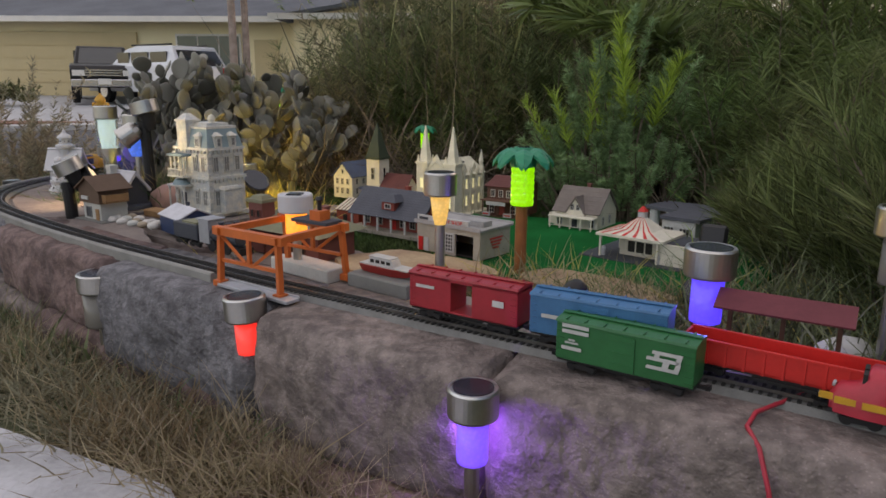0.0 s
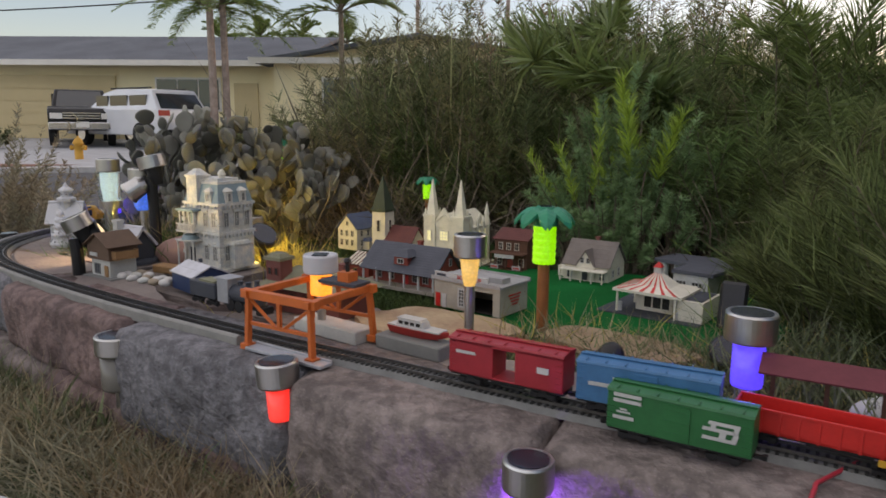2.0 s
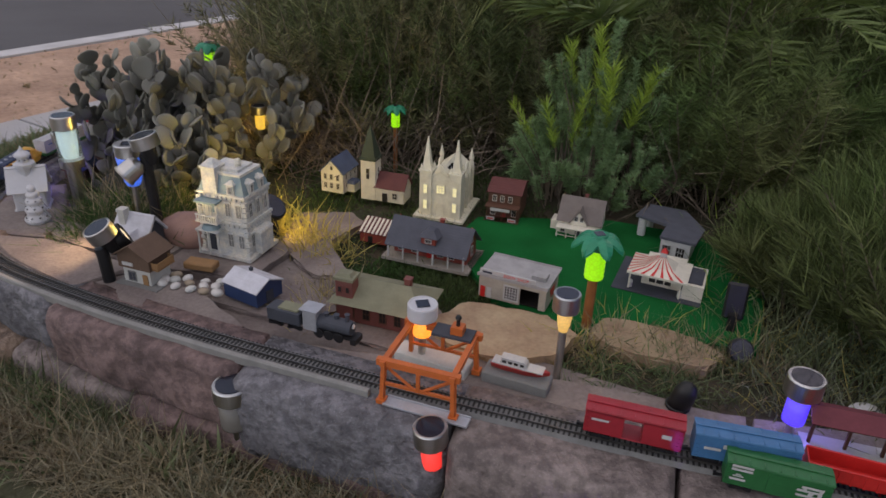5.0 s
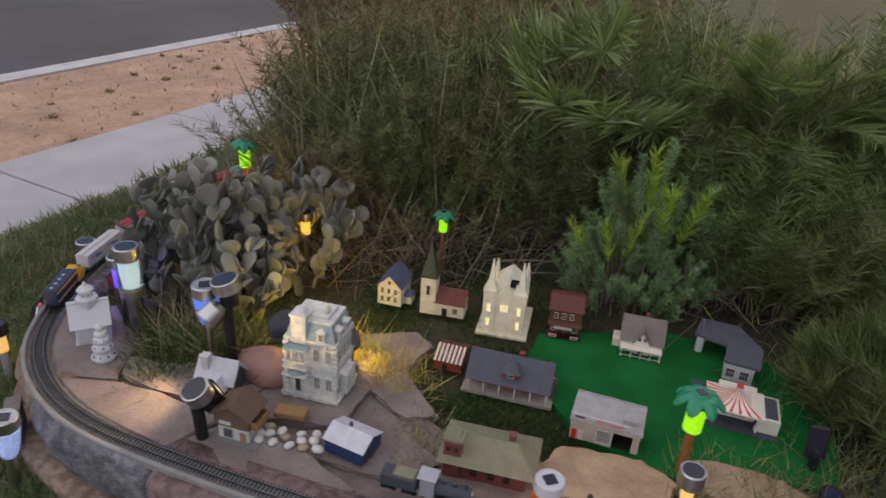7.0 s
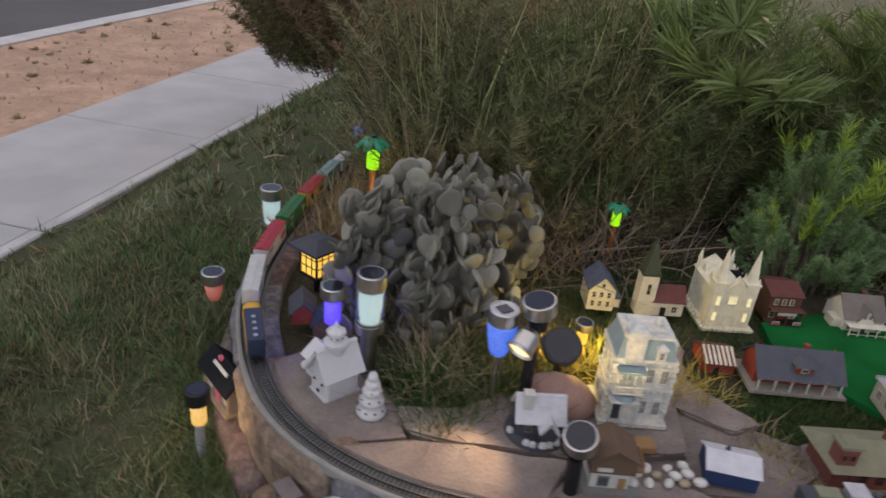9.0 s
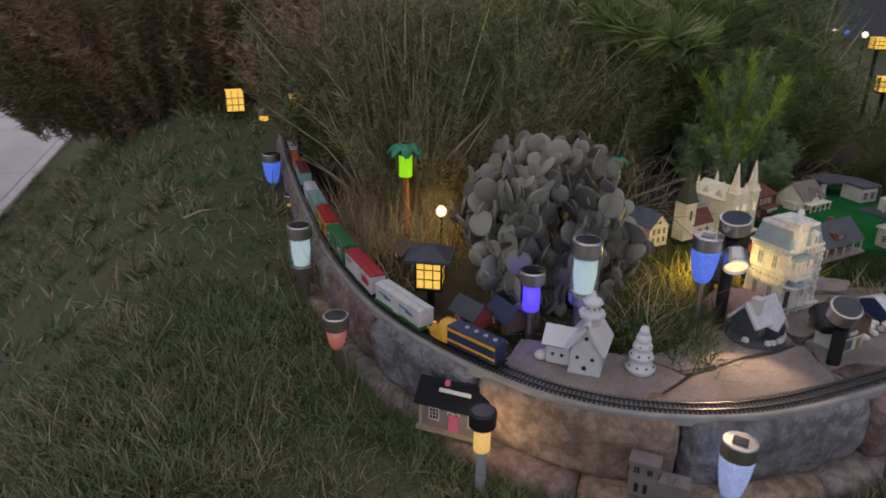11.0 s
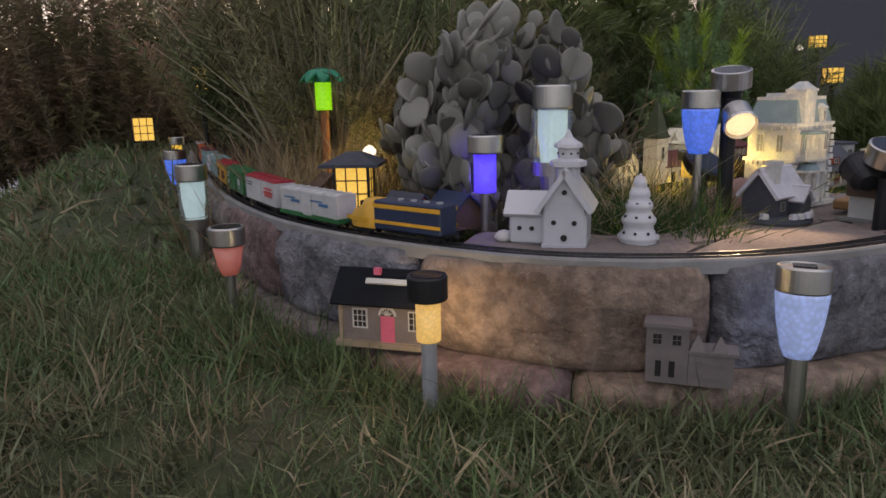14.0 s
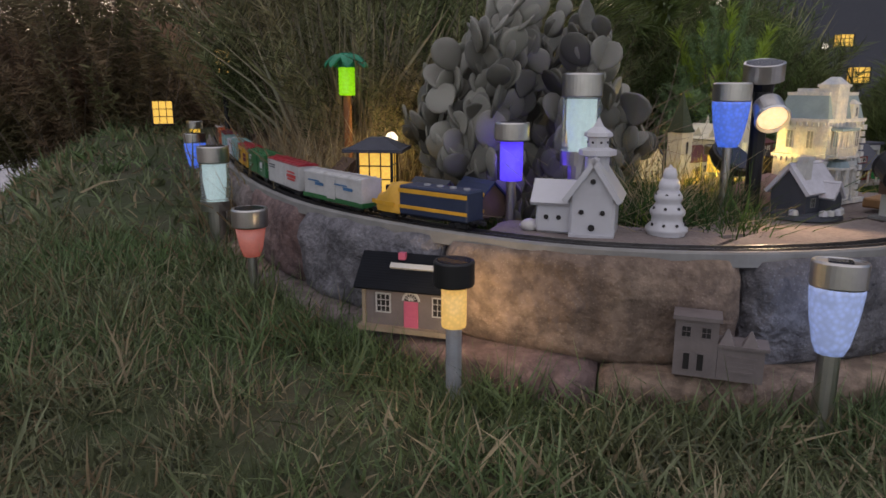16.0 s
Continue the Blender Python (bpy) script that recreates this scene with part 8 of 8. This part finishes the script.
# cottages on the ledge of the wall
e = thing("ledge_cottage", pose(-0.985, 2.15, -0.104, 0, 0, -82) @ Matrix.Scale(1.0, 4), "grey toy cottage with dark roof and pink door", "toy house")
w, d = 0.115, 0.045
walls(e, w, d, 0.006, P["tanwall"], x0=-0.006, y0=-0.008, name="base")
walls(e, w - 0.012, d, 0.056, P["greybldg"], z0=0.004, gable=0.024, axis="x", x0=0.002)
gable_roof(e, w - 0.012, d, 0.06, 0.024, paint("black_shingle", (0.012, 0.014, 0.018), 0.9, spec=0.1), "x", 0.011, 0.004, x0=0.002, ribs=14)
bm = BM()
box(bm, 0.042, 0.016, 0.086, 0.008, 0.007, 0.008)
part("chimney", bm, P["pink"], e)
bm = BM()
slabface(bm, [(0.03, 0.005, 0.0745), (0.085, 0.005, 0.0745), (0.085, 0.0095, 0.079), (0.03, 0.0095, 0.079)], 0.003)
part("ridge_label", bm, P["concrete_lt"], e)
door(e, Matrix.Translation((0.058, -0.0004, 0.005)), 0.017, 0.032, P["pink"])
bm = BM()
for k in range(7):
    a0, a1 = math.pi * k / 7, math.pi * (k + 1) / 7
    for r0, r1 in ((0.0085, 0.011), (0.001, 0.0025)):
        slabface(bm, [(0.058 + r0 * math.cos(a0), -0.0014, 0.038 + r0 * math.sin(a0)), (0.058 + r1 * math.cos(a0), -0.0014, 0.038 + r1 * math.sin(a0)), (0.058 + r1 * math.cos(a1), -0.0014, 0.038 + r1 * math.sin(a1)), (0.058 + r0 * math.cos(a1), -0.0014, 0.038 + r0 * math.sin(a1))], 0.0015)
    if k:
        slabface(bm, [(0.058 + 0.002 * math.cos(a0 - 0.2), -0.0014, 0.038 + 0.002 * math.sin(a0 - 0.2)), (0.058 + 0.0088 * math.cos(a0 - 0.05), -0.0014, 0.038 + 0.0088 * math.sin(a0 - 0.05)), (0.058 + 0.0088 * math.cos(a0 + 0.05), -0.0014, 0.038 + 0.0088 * math.sin(a0 + 0.05)), (0.058 + 0.002 * math.cos(a0 + 0.2), -0.0014, 0.038 + 0.002 * math.sin(a0 + 0.2))], 0.0012)
fl = part("fanlight", bm, P["white"], e, "white arched fanlight")
bm = BM()
ring = [(0.058 + 0.0095 * math.cos(math.pi * k / 10), 0.038 + 0.0095 * math.sin(math.pi * k / 10)) for k in range(11)]
bm.faces.new([bm.verts.new((x, -0.0006, z)) for x, z in ring])
part("pane", bm, M["dark"], fl)
for x in (0.0, w - 0.0115):
    bm = BM()
    box(bm, x, -0.0005, 0.032, 0.004, 0.004, 0.058)
    part("corner_board", bm, P["tanwall"], e)
window(e, Matrix.Translation((0.024, -0.0004, 0.022)), 0.017, 0.022, P["white"], M["dark"], (2, 2))
window(e, Matrix.Translation((0.09, -0.0004, 0.022)), 0.012, 0.022, P["white"], M["dark"], (1, 2))
e = thing("ledge_townhouse", pose(-0.968, 1.805, -0.104, 0, 0, -84) @ Matrix.Scale(0.8, 4), "faded grey two-storey townhouse leaning on the wall", "toy house")
walls(e, 0.05, 0.03, 0.072, P["greybldg"])
bm = BM()
box(bm, 0.025, 0.014, 0.0745, 0.056, 0.036, 0.005)
part("roof", bm, P["greybldg"], e)
walls(e, 0.052, 0.03, 0.042, P["greybldg"], x0=0.0505, name="annex")
bm = BM()
box(bm, 0.078, 0.014, 0.044, 0.058, 0.036, 0.004)
part("annex_roof", bm, P["greybldg"], e)
for u in (0.013, 0.036):
    window(e, Matrix.Translation((u, -0.0004, 0.05)), 0.011, 0.014, P["greybldg"], M["dark"])
    window(e, Matrix.Translation((u * 0.7 + 0.006, -0.0004, 0.008)), 0.008, 0.022, P["greybldg"], M["dark"], (0, 0))
window(e, Matrix.Translation((0.078, -0.0004, 0.012)), 0.03, 0.018, P["greybldg"], P["greybldg"], (2, 2))
for x in (0.06, 0.086):
    bm = BM()
    box(bm, x, 0.004, 0.055, 0.018, 0.014, 0.018, taper=0.1)
    part("gablet", bm, P["greybldg"], e)
# dark cottages and toys by the violet lamp
for x, y, rz, mm, rm, lab in ((-0.79, 2.16, 250, "red_wall", "slate", "small rusty toy cottage under the cactus"), (-0.765, 2.1, 240, "timber", "navy", "dark toy cottage under the cactus"), (-0.6, 2.42, 230, "timber", "timber", "brown toy hut near the lantern")):
    e = thing("toy_cottage", pose(x, y, 0.0, 0, 0, rz), lab, "toy house")
    walls(e, 0.06, 0.045, 0.026, P[mm], 0.02, "x", x0=-0.03, y0=-0.022)
    gable_roof(e, 0.06, 0.045, 0.026, 0.021, P[rm], "x", 0.005, x0=-0.03, y0=-0.022)
    window(e, Matrix.Translation((-0.012, -0.0225, 0.008)), 0.01, 0.011, P["cream"], M["dark"])
    door(e, Matrix.Translation((0.01, -0.0225, 0.0)), 0.01, 0.018, M["dark"])
# ---- across the street ----
F = {
    "stucco": mat("yellow_stucco", (0.9, 0.79, 0.5), 0.9, var=0.1, scale=0.6, fine=30, bump=0.2),
    "trim": mat("white_trim", (0.75, 0.72, 0.66), 0.7, var=0.08, scale=2, fine=30),
    "roof": mat("grey_shingle", (0.13, 0.14, 0.16), 0.9, var=0.25, scale=0.8, fine=12, bump=0.5, dist=0.02),
    "glass": mat("house_glass", (0.05, 0.08, 0.08), 0.12, var=0.2, scale=0.5, bump=0.0, spec=0.8),
    "garage": mat("garage_door", (0.6, 0.49, 0.28), 0.8, var=0.08, scale=1, fine=20),
    "truck": mat("truck_paint", (0.01, 0.01, 0.012), 0.3, var=0.15, scale=2, bump=0.0, spec=0.25),
    "suv": mat("white_car_paint", (0.58, 0.59, 0.62), 0.25, var=0.05, scale=2, bump=0.0, coat=0.6),
    "carglass": mat("car_glass", (0.02, 0.025, 0.03), 0.08, var=0.1, bump=0.0, spec=0.8),
    "tyre": mat("tyre", (0.015, 0.015, 0.015), 0.85, var=0.2, scale=10),
    "chrome": mat("chrome", (0.6, 0.6, 0.62), 0.2, 1.0, var=0.05, scale=5, bump=0.0),
    "taill": mat("tail_light", (0.35, 0.02, 0.02), 0.3, var=0.1, bump=0.0),
    "hydrant": mat("hydrant_paint", (0.55, 0.3, 0.04), 0.6, var=0.2, scale=6, fine=40),
    "bricks": mat("planter_brick", (0.27, 0.17, 0.13), 0.9, var=0.35, scale=3, fine=20, bump=0.5),
    "redsoil": mat("red_soil", (0.27, 0.13, 0.09), 0.95, var=0.3, scale=1.5, fine=20, bump=0.5),
    "bark": mat("palm_bark", (0.42, 0.33, 0.28), 0.9, var=0.35, scale=5, fine=25, bump=0.6),
    "bluewall": mat("blue_grey_wall", (0.085, 0.088, 0.105), 0.85, var=0.1, scale=1, fine=40),
    "cable": mat("cable_black", (0.02, 0.02, 0.02), 0.6, bump=0.0),
}
house = thing("bungalow", pose(0, 0, 0), "pale yellow stucco bungalow with a grey shingle roof", "house")


def fbox(name, x0, x1, y0, y1, z0, z1, m, parent=None, bevel=0.0, label=""):
    bm = BM()
    box(bm, (x0 + x1) / 2, (y0 + y1) / 2, (z0 + z1) / 2, x1 - x0, y1 - y0, z1 - z0)
    return part(name, bm, m, parent or house, label, bevel=bevel)


fbox("wall", -30, -6.95, 27, 35, -0.5, 2.55, F["stucco"])
fbox("wing_wall", -6.9, 3.5, 25.6, 35, -0.5, 2.55, F["stucco"])
bm = BM()
slabface(bm, [(-30.5, 26.2, 2.5), (-6.5, 26.2, 2.5), (-5.5, 31, 3.95), (-30.5, 31, 3.95)], 0.12)
slabface(bm, [(-5.5, 35.8, 2.5), (-30.5, 35.8, 2.5), (-30.5, 31, 3.95), (-5.5, 31, 3.95)], 0.12)
part("roof", bm, F["roof"], house)
bm = BM()
slabface(bm, [(-7.5, 36, 2.5), (-7.5, 25.0, 2.5), (-1.7, 25.0, 3.4), (-1.7, 36, 3.4)], 0.12)
slabface(bm, [(4.1, 25.0, 2.5), (4.1, 36, 2.5), (-1.7, 36, 3.4), (-1.7, 25.0, 3.4)], 0.12)
part("wing_roof", bm, F["roof"], house)
bm = BM()
slabface(bm, [(-6.9, 25.59, 2.5), (3.5, 25.59, 2.5), (-1.7, 25.59, 3.25), (-1.71, 25.59, 3.25)], 0.05)
part("gable", bm, F["stucco"], house)
fbox("fascia", -30.5, -7.5, 26.12, 26.2, 2.36, 2.56, F["trim"])
fbox("fascia", -7.6, 4.2, 24.9, 24.98, 2.36, 2.56, F["trim"])
gd = fbox("garage_door", -21.5, -13.3, 26.9, 26.99, -0.3, 2.05, F["garage"])
for i in range(4):
    fbox("panel_line", -21.5, -13.3, 26.87, 26.9, 0.2 + i * 0.45, 0.23 + i * 0.45, F["garage"], gd)


def big_window(x0, x1, z0, z1, y, n=2):
    w = fbox("window", x0, x1, y - 0.06, y, z0, z1, F["trim"])
    k = (x1 - x0 - 0.1) / n
    for i in range(n):
        fbox("pane", x0 + 0.08 + k * i, x0 + 0.02 + k * (i + 1), y - 0.09, y - 0.062, z0 + 0.08, z1 - 0.08, F["glass"], w)


big_window(-11.8, -9.3, 0.75, 2.0, 27, 3)
big_window(-5.2, -3.4, 0.7, 1.95, 25.6, 2)
fbox("front_door", -8.8, -7.9, 26.93, 26.99, -0.3, 1.8, F["garage"])


def wheel(e, x, y, r, s):
    bm = BM()
    lathe(bm, [(r * 0.55, -0.11), (r, -0.1), (r * 1.02, 0), (r, 0.1), (r * 0.55, 0.11)], 22, tilt=Matrix.Translation((x, y, r)) @ pose(0, 0, 0, 90))
    t = part("wheel", bm, F["tyre"], e)
    bm = BM()
    lathe(bm, [(0, -0.112), (r * 0.55, -0.115), (r * 0.6, 0), (r * 0.55, 0.115), (0, 0.112)], 16, tilt=Matrix.Translation((x, y, r)) @ pose(0, 0, 0, 90))
    part("rim", bm, F["chrome"], t)


def extrude_side(name, prof, W, m, e, taper=None):
    """A car body from its side outline (x forward, z up)."""
    bm = BM()
    cols = []
    for sgn in (-1, 1):
        cols.append([bm.verts.new((x, sgn * (W / 2) * (1 if taper is None else taper(z)), z)) for x, z in prof])
    n = len(prof)
    for i in range(n):
        j = (i + 1) % n
        bm.faces.new((cols[0][i], cols[0][j], cols[1][j], cols[1][i]))
    bm.faces.new(cols[0][::-1])
    bm.faces.new(cols[1])
    return part(name, bm, m, e, bevel=0.03)


truck = thing("pickup_truck", pose(-13.1, 24.0, -0.42, 0, 0, -60) @ Matrix.Scale(1.06, 4), "black pickup truck parked on the driveway", "pickup truck")
extrude_side("body", [(2.5, 0.45), (2.5, 0.95), (2.35, 1.08), (1.1, 1.16), (-2.6, 1.12), (-2.6, 0.5)], 1.75, F["truck"], truck)
extrude_side("cab", [(1.15, 1.1), (0.55, 1.68), (-0.75, 1.7), (-1.0, 1.1)], 1.6, F["truck"], truck, lambda z: 1.0 if z < 1.3 else 0.84)
bm = BM()
slabface(bm, [(1.16, -0.66, 1.16), (1.16, 0.66, 1.16), (0.62, 0.58, 1.63), (0.62, -0.58, 1.63)], 0.02)
part("windscreen", bm, F["carglass"], truck)
for sgn in (-1, 1):
    bm = BM()
    box(bm, 0.0, sgn * 0.745, 1.36, 1.1, 0.06, 0.36)
    part("side_window", bm, F["carglass"], truck)
    bm = BM()
    box(bm, 2.49, sgn * 0.66, 0.86, 0.06, 0.32, 0.16)
    part("headlight", bm, F["trim"], truck)
    for x in (1.6, -1.6):
        wheel(truck, x, sgn * 0.78, 0.36, 1)
for z in (0.8, 0.87, 0.94):
    bm = BM()
    box(bm, 2.505, 0, z, 0.05, 0.98, 0.035)
    part("grille_bar", bm, F["chrome"], truck)
bm = BM()
box(bm, 2.56, 0, 0.58, 0.16, 1.74, 0.2)
part("bumper", bm, F["chrome"], truck, bevel=0.02)
bm = BM()
box(bm, 2.65, 0, 0.62, 0.02, 0.34, 0.16)
part("number_plate", bm, F["trim"], truck)

suv = thing("family_car", pose(-10.6, 22.8, -0.41, 0, 0, 150), "white family car seen from behind on the driveway", "car")
extrude_side("body", [(2.4, 0.35), (2.4, 0.85), (2.2, 1.02), (1.2, 1.12), (-2.4, 1.12), (-2.45, 0.75), (-2.4, 0.35)], 1.9, F["suv"], suv)
extrude_side("cabin", [(1.25, 1.08), (0.45, 1.62), (-0.2, 1.72), (-1.9, 1.7), (-2.3, 1.1)], 1.8, F["suv"], suv, lambda z: 1.0 if z < 1.3 else 0.86)
bm = BM()
slabface(bm, [(-2.3, 0.76, 1.14), (-2.3, -0.76, 1.14), (-2.0, -0.7, 1.58), (-2.0, 0.7, 1.58)], 0.02)
part("rear_window", bm, F["carglass"], suv)
for sgn in (-1, 1):
    for x, l in ((-1.35, 0.8), (-0.4, 0.85), (0.45, 0.6)):
        bm = BM()
        box(bm, x, sgn * 0.835, 1.36, l, 0.07, 0.34)
        part("side_window", bm, F["carglass"], suv)
    bm = BM()
    box(bm, -2.4, sgn * 0.76, 1.0, 0.1, 0.36, 0.16)
    part("tail_light", bm, F["taill"], suv)
    for x in (1.5, -1.5):
        wheel(suv, x, sgn * 0.86, 0.36, 1)
    bm = BM()
    box(bm, -0.7, sgn * 0.62, 1.75, 2.0, 0.05, 0.05)
    part("roof_rail", bm, F["truck"], suv)
bm = BM()
box(bm, -2.45, 0, 0.42, 0.1, 1.86, 0.2)
part("bumper", bm, F["tyre"], suv, bevel=0.02)
bm = BM()
box(bm, -2.46, 0, 0.8, 0.03, 0.4, 0.16)
part("number_plate", bm, F["trim"], suv)

hyd = thing("fire_hydrant", pose(-9.7, 17.7, -0.66), "yellow fire hydrant near the far kerb", "hydrant")
bm = BM()
lathe(bm, [(0.15, 0), (0.15, 0.04), (0.1, 0.05), (0.1, 0.4), (0.13, 0.42), (0.13, 0.45), (0.11, 0.5), (0.06, 0.57), (0.025, 0.58), (0.025, 0.62)], 16)
part("barrel", bm, F["hydrant"], hyd, smooth=True)
for a in (0, 90, 180):
    bm = BM()
    lathe(bm, [(0.05, 0.08), (0.05, 0.15), (0.065, 0.155), (0.065, 0.19), (0, 0.19)], 12, tilt=pose(0, 0, 0.33, 0, 0, a) @ pose(0, 0, 0, 0, 90))
    part("nozzle", bm, F["hydrant"], hyd)
bm = BM()
poly(bm, [(-14, 12.9), (-9.0, 16.0), (-8.2, 17.2), (-9.2, 18.3), (-14, 17)], -0.75, -0.66)
tagged(part("soil_patch", bm, F["redsoil"]), "reddish bare soil round the hydrant", "soil", kind="structure")
pl = thing("brick_planter", pose(-6.0, 21.5, -0.45), "low curved brick planter before the bungalow", "planter")
for r in range(2):
    for k in range(26):
        bm = BM()
        box(bm, -2 + k * 0.16 + 0.08 * r, -0.25 * math.sin(k / 8), 0.07 + r * 0.13, 0.15, 0.2, 0.12)
        part("brick", bm, F["bricks"], pl)
frond_palm("street_palm", -7.9, 22.3, -0.5, 4.25, 26, 2.9, "tall slender street palm before the bungalow", leaflets=80, ll=0.42, lw=0.02, tr=0.13, bark=F["bark"])
frond_palm("street_palm", -7.6, 22.6, -0.5, 4.4, 24, 2.9, "tall slender street palm before the bungalow", leaflets=80, ll=0.42, lw=0.02, tr=0.12, bark=F["bark"])
frond_palm("street_palm", -4.2, 24.0, -0.5, 4.4, 18, 2.4, "street palm in front of the bungalow wing", leaflets=46, ll=0.5, lw=0.035, tr=0.1)
for x, y, h in ((-17.5, 60, 8.3), (-14.5, 62, 8.6), (-20.0, 58, 7.9), (-11, 64, 8.4)):
    frond_palm("far_palm", x, y, -1, h, 16, 2.6, "palm far behind the bungalow roof", leaflets=26, ll=0.7, lw=0.08, tr=0.15)
frond_palm("sago_palm", -5.6, 21.8, -0.4, 0.35, 22, 0.9, "low sago palm in the front garden", leaflets=34, ll=0.2, lw=0.02, tr=0.12)
frond_palm("sago_palm", -3.2, 21.9, -0.4, 0.4, 22, 0.9, "low sago palm in the front garden", leaflets=34, ll=0.2, lw=0.02, tr=0.12)
for x, y in ((-7.2, 21.2), (-4.4, 22.5), (-3.5, 23.2), (-15.3, 20.5), (-16.5, 19.8), (-14.4, 20.9)):
    shrub("front_shrub", x, y, 0.5, 0.5, -0.5, 0.8, 60, 50, 0.12, 0.03, leaf["bush"], "rounded garden shrub near the bungalow", 0.6)
for a, b in (((-40, 47, 8.3), (-3, 41, 9.2)), ((-40, 47.5, 7.3), (2, 41, 8.9))):
    e = thing("overhead_cable", pose(0, 0, 0), "thin dark overhead cable against the sky", "cable")
    A, B3 = Vector(a), Vector(b)
    bm = BM()
    tube(bm, [A.lerp(B3, t) - Vector((0, 0, 0.5 * 4 * t * (1 - t))) for t in [i / 12 for i in range(13)]], 0.045, 5)
    part("cable", bm, F["cable"], e)
for x, y in ((-40, 47.25), (2.0, 41.0), (-3.0, 41.0)):
    e = thing("utility_pole", pose(x, y, -0.5), "wooden utility pole carrying overhead cables", "pole")
    bm = BM()
    tube(bm, [(0, 0, 0), (0, 0, 10.2)], 0.14, 10, 0.1)
    part("post", bm, F["bark"], e)
    bm = BM()
    box(bm, 0, 0, 9.3, 1.8, 0.12, 0.14)
    part("crossarm", bm, F["bark"], e)
nb = thing("neighbour_house", pose(0, 0, 0), "blue-grey plain house wall behind the hedge", "house")
fbox("wall", 6.0, 6.3, -5, 2.35, -0.3, 3.2, F["bluewall"], nb)
fbox("eave", 5.6, 6.6, -5.2, 2.6, 3.2, 3.4, F["trim"], nb)
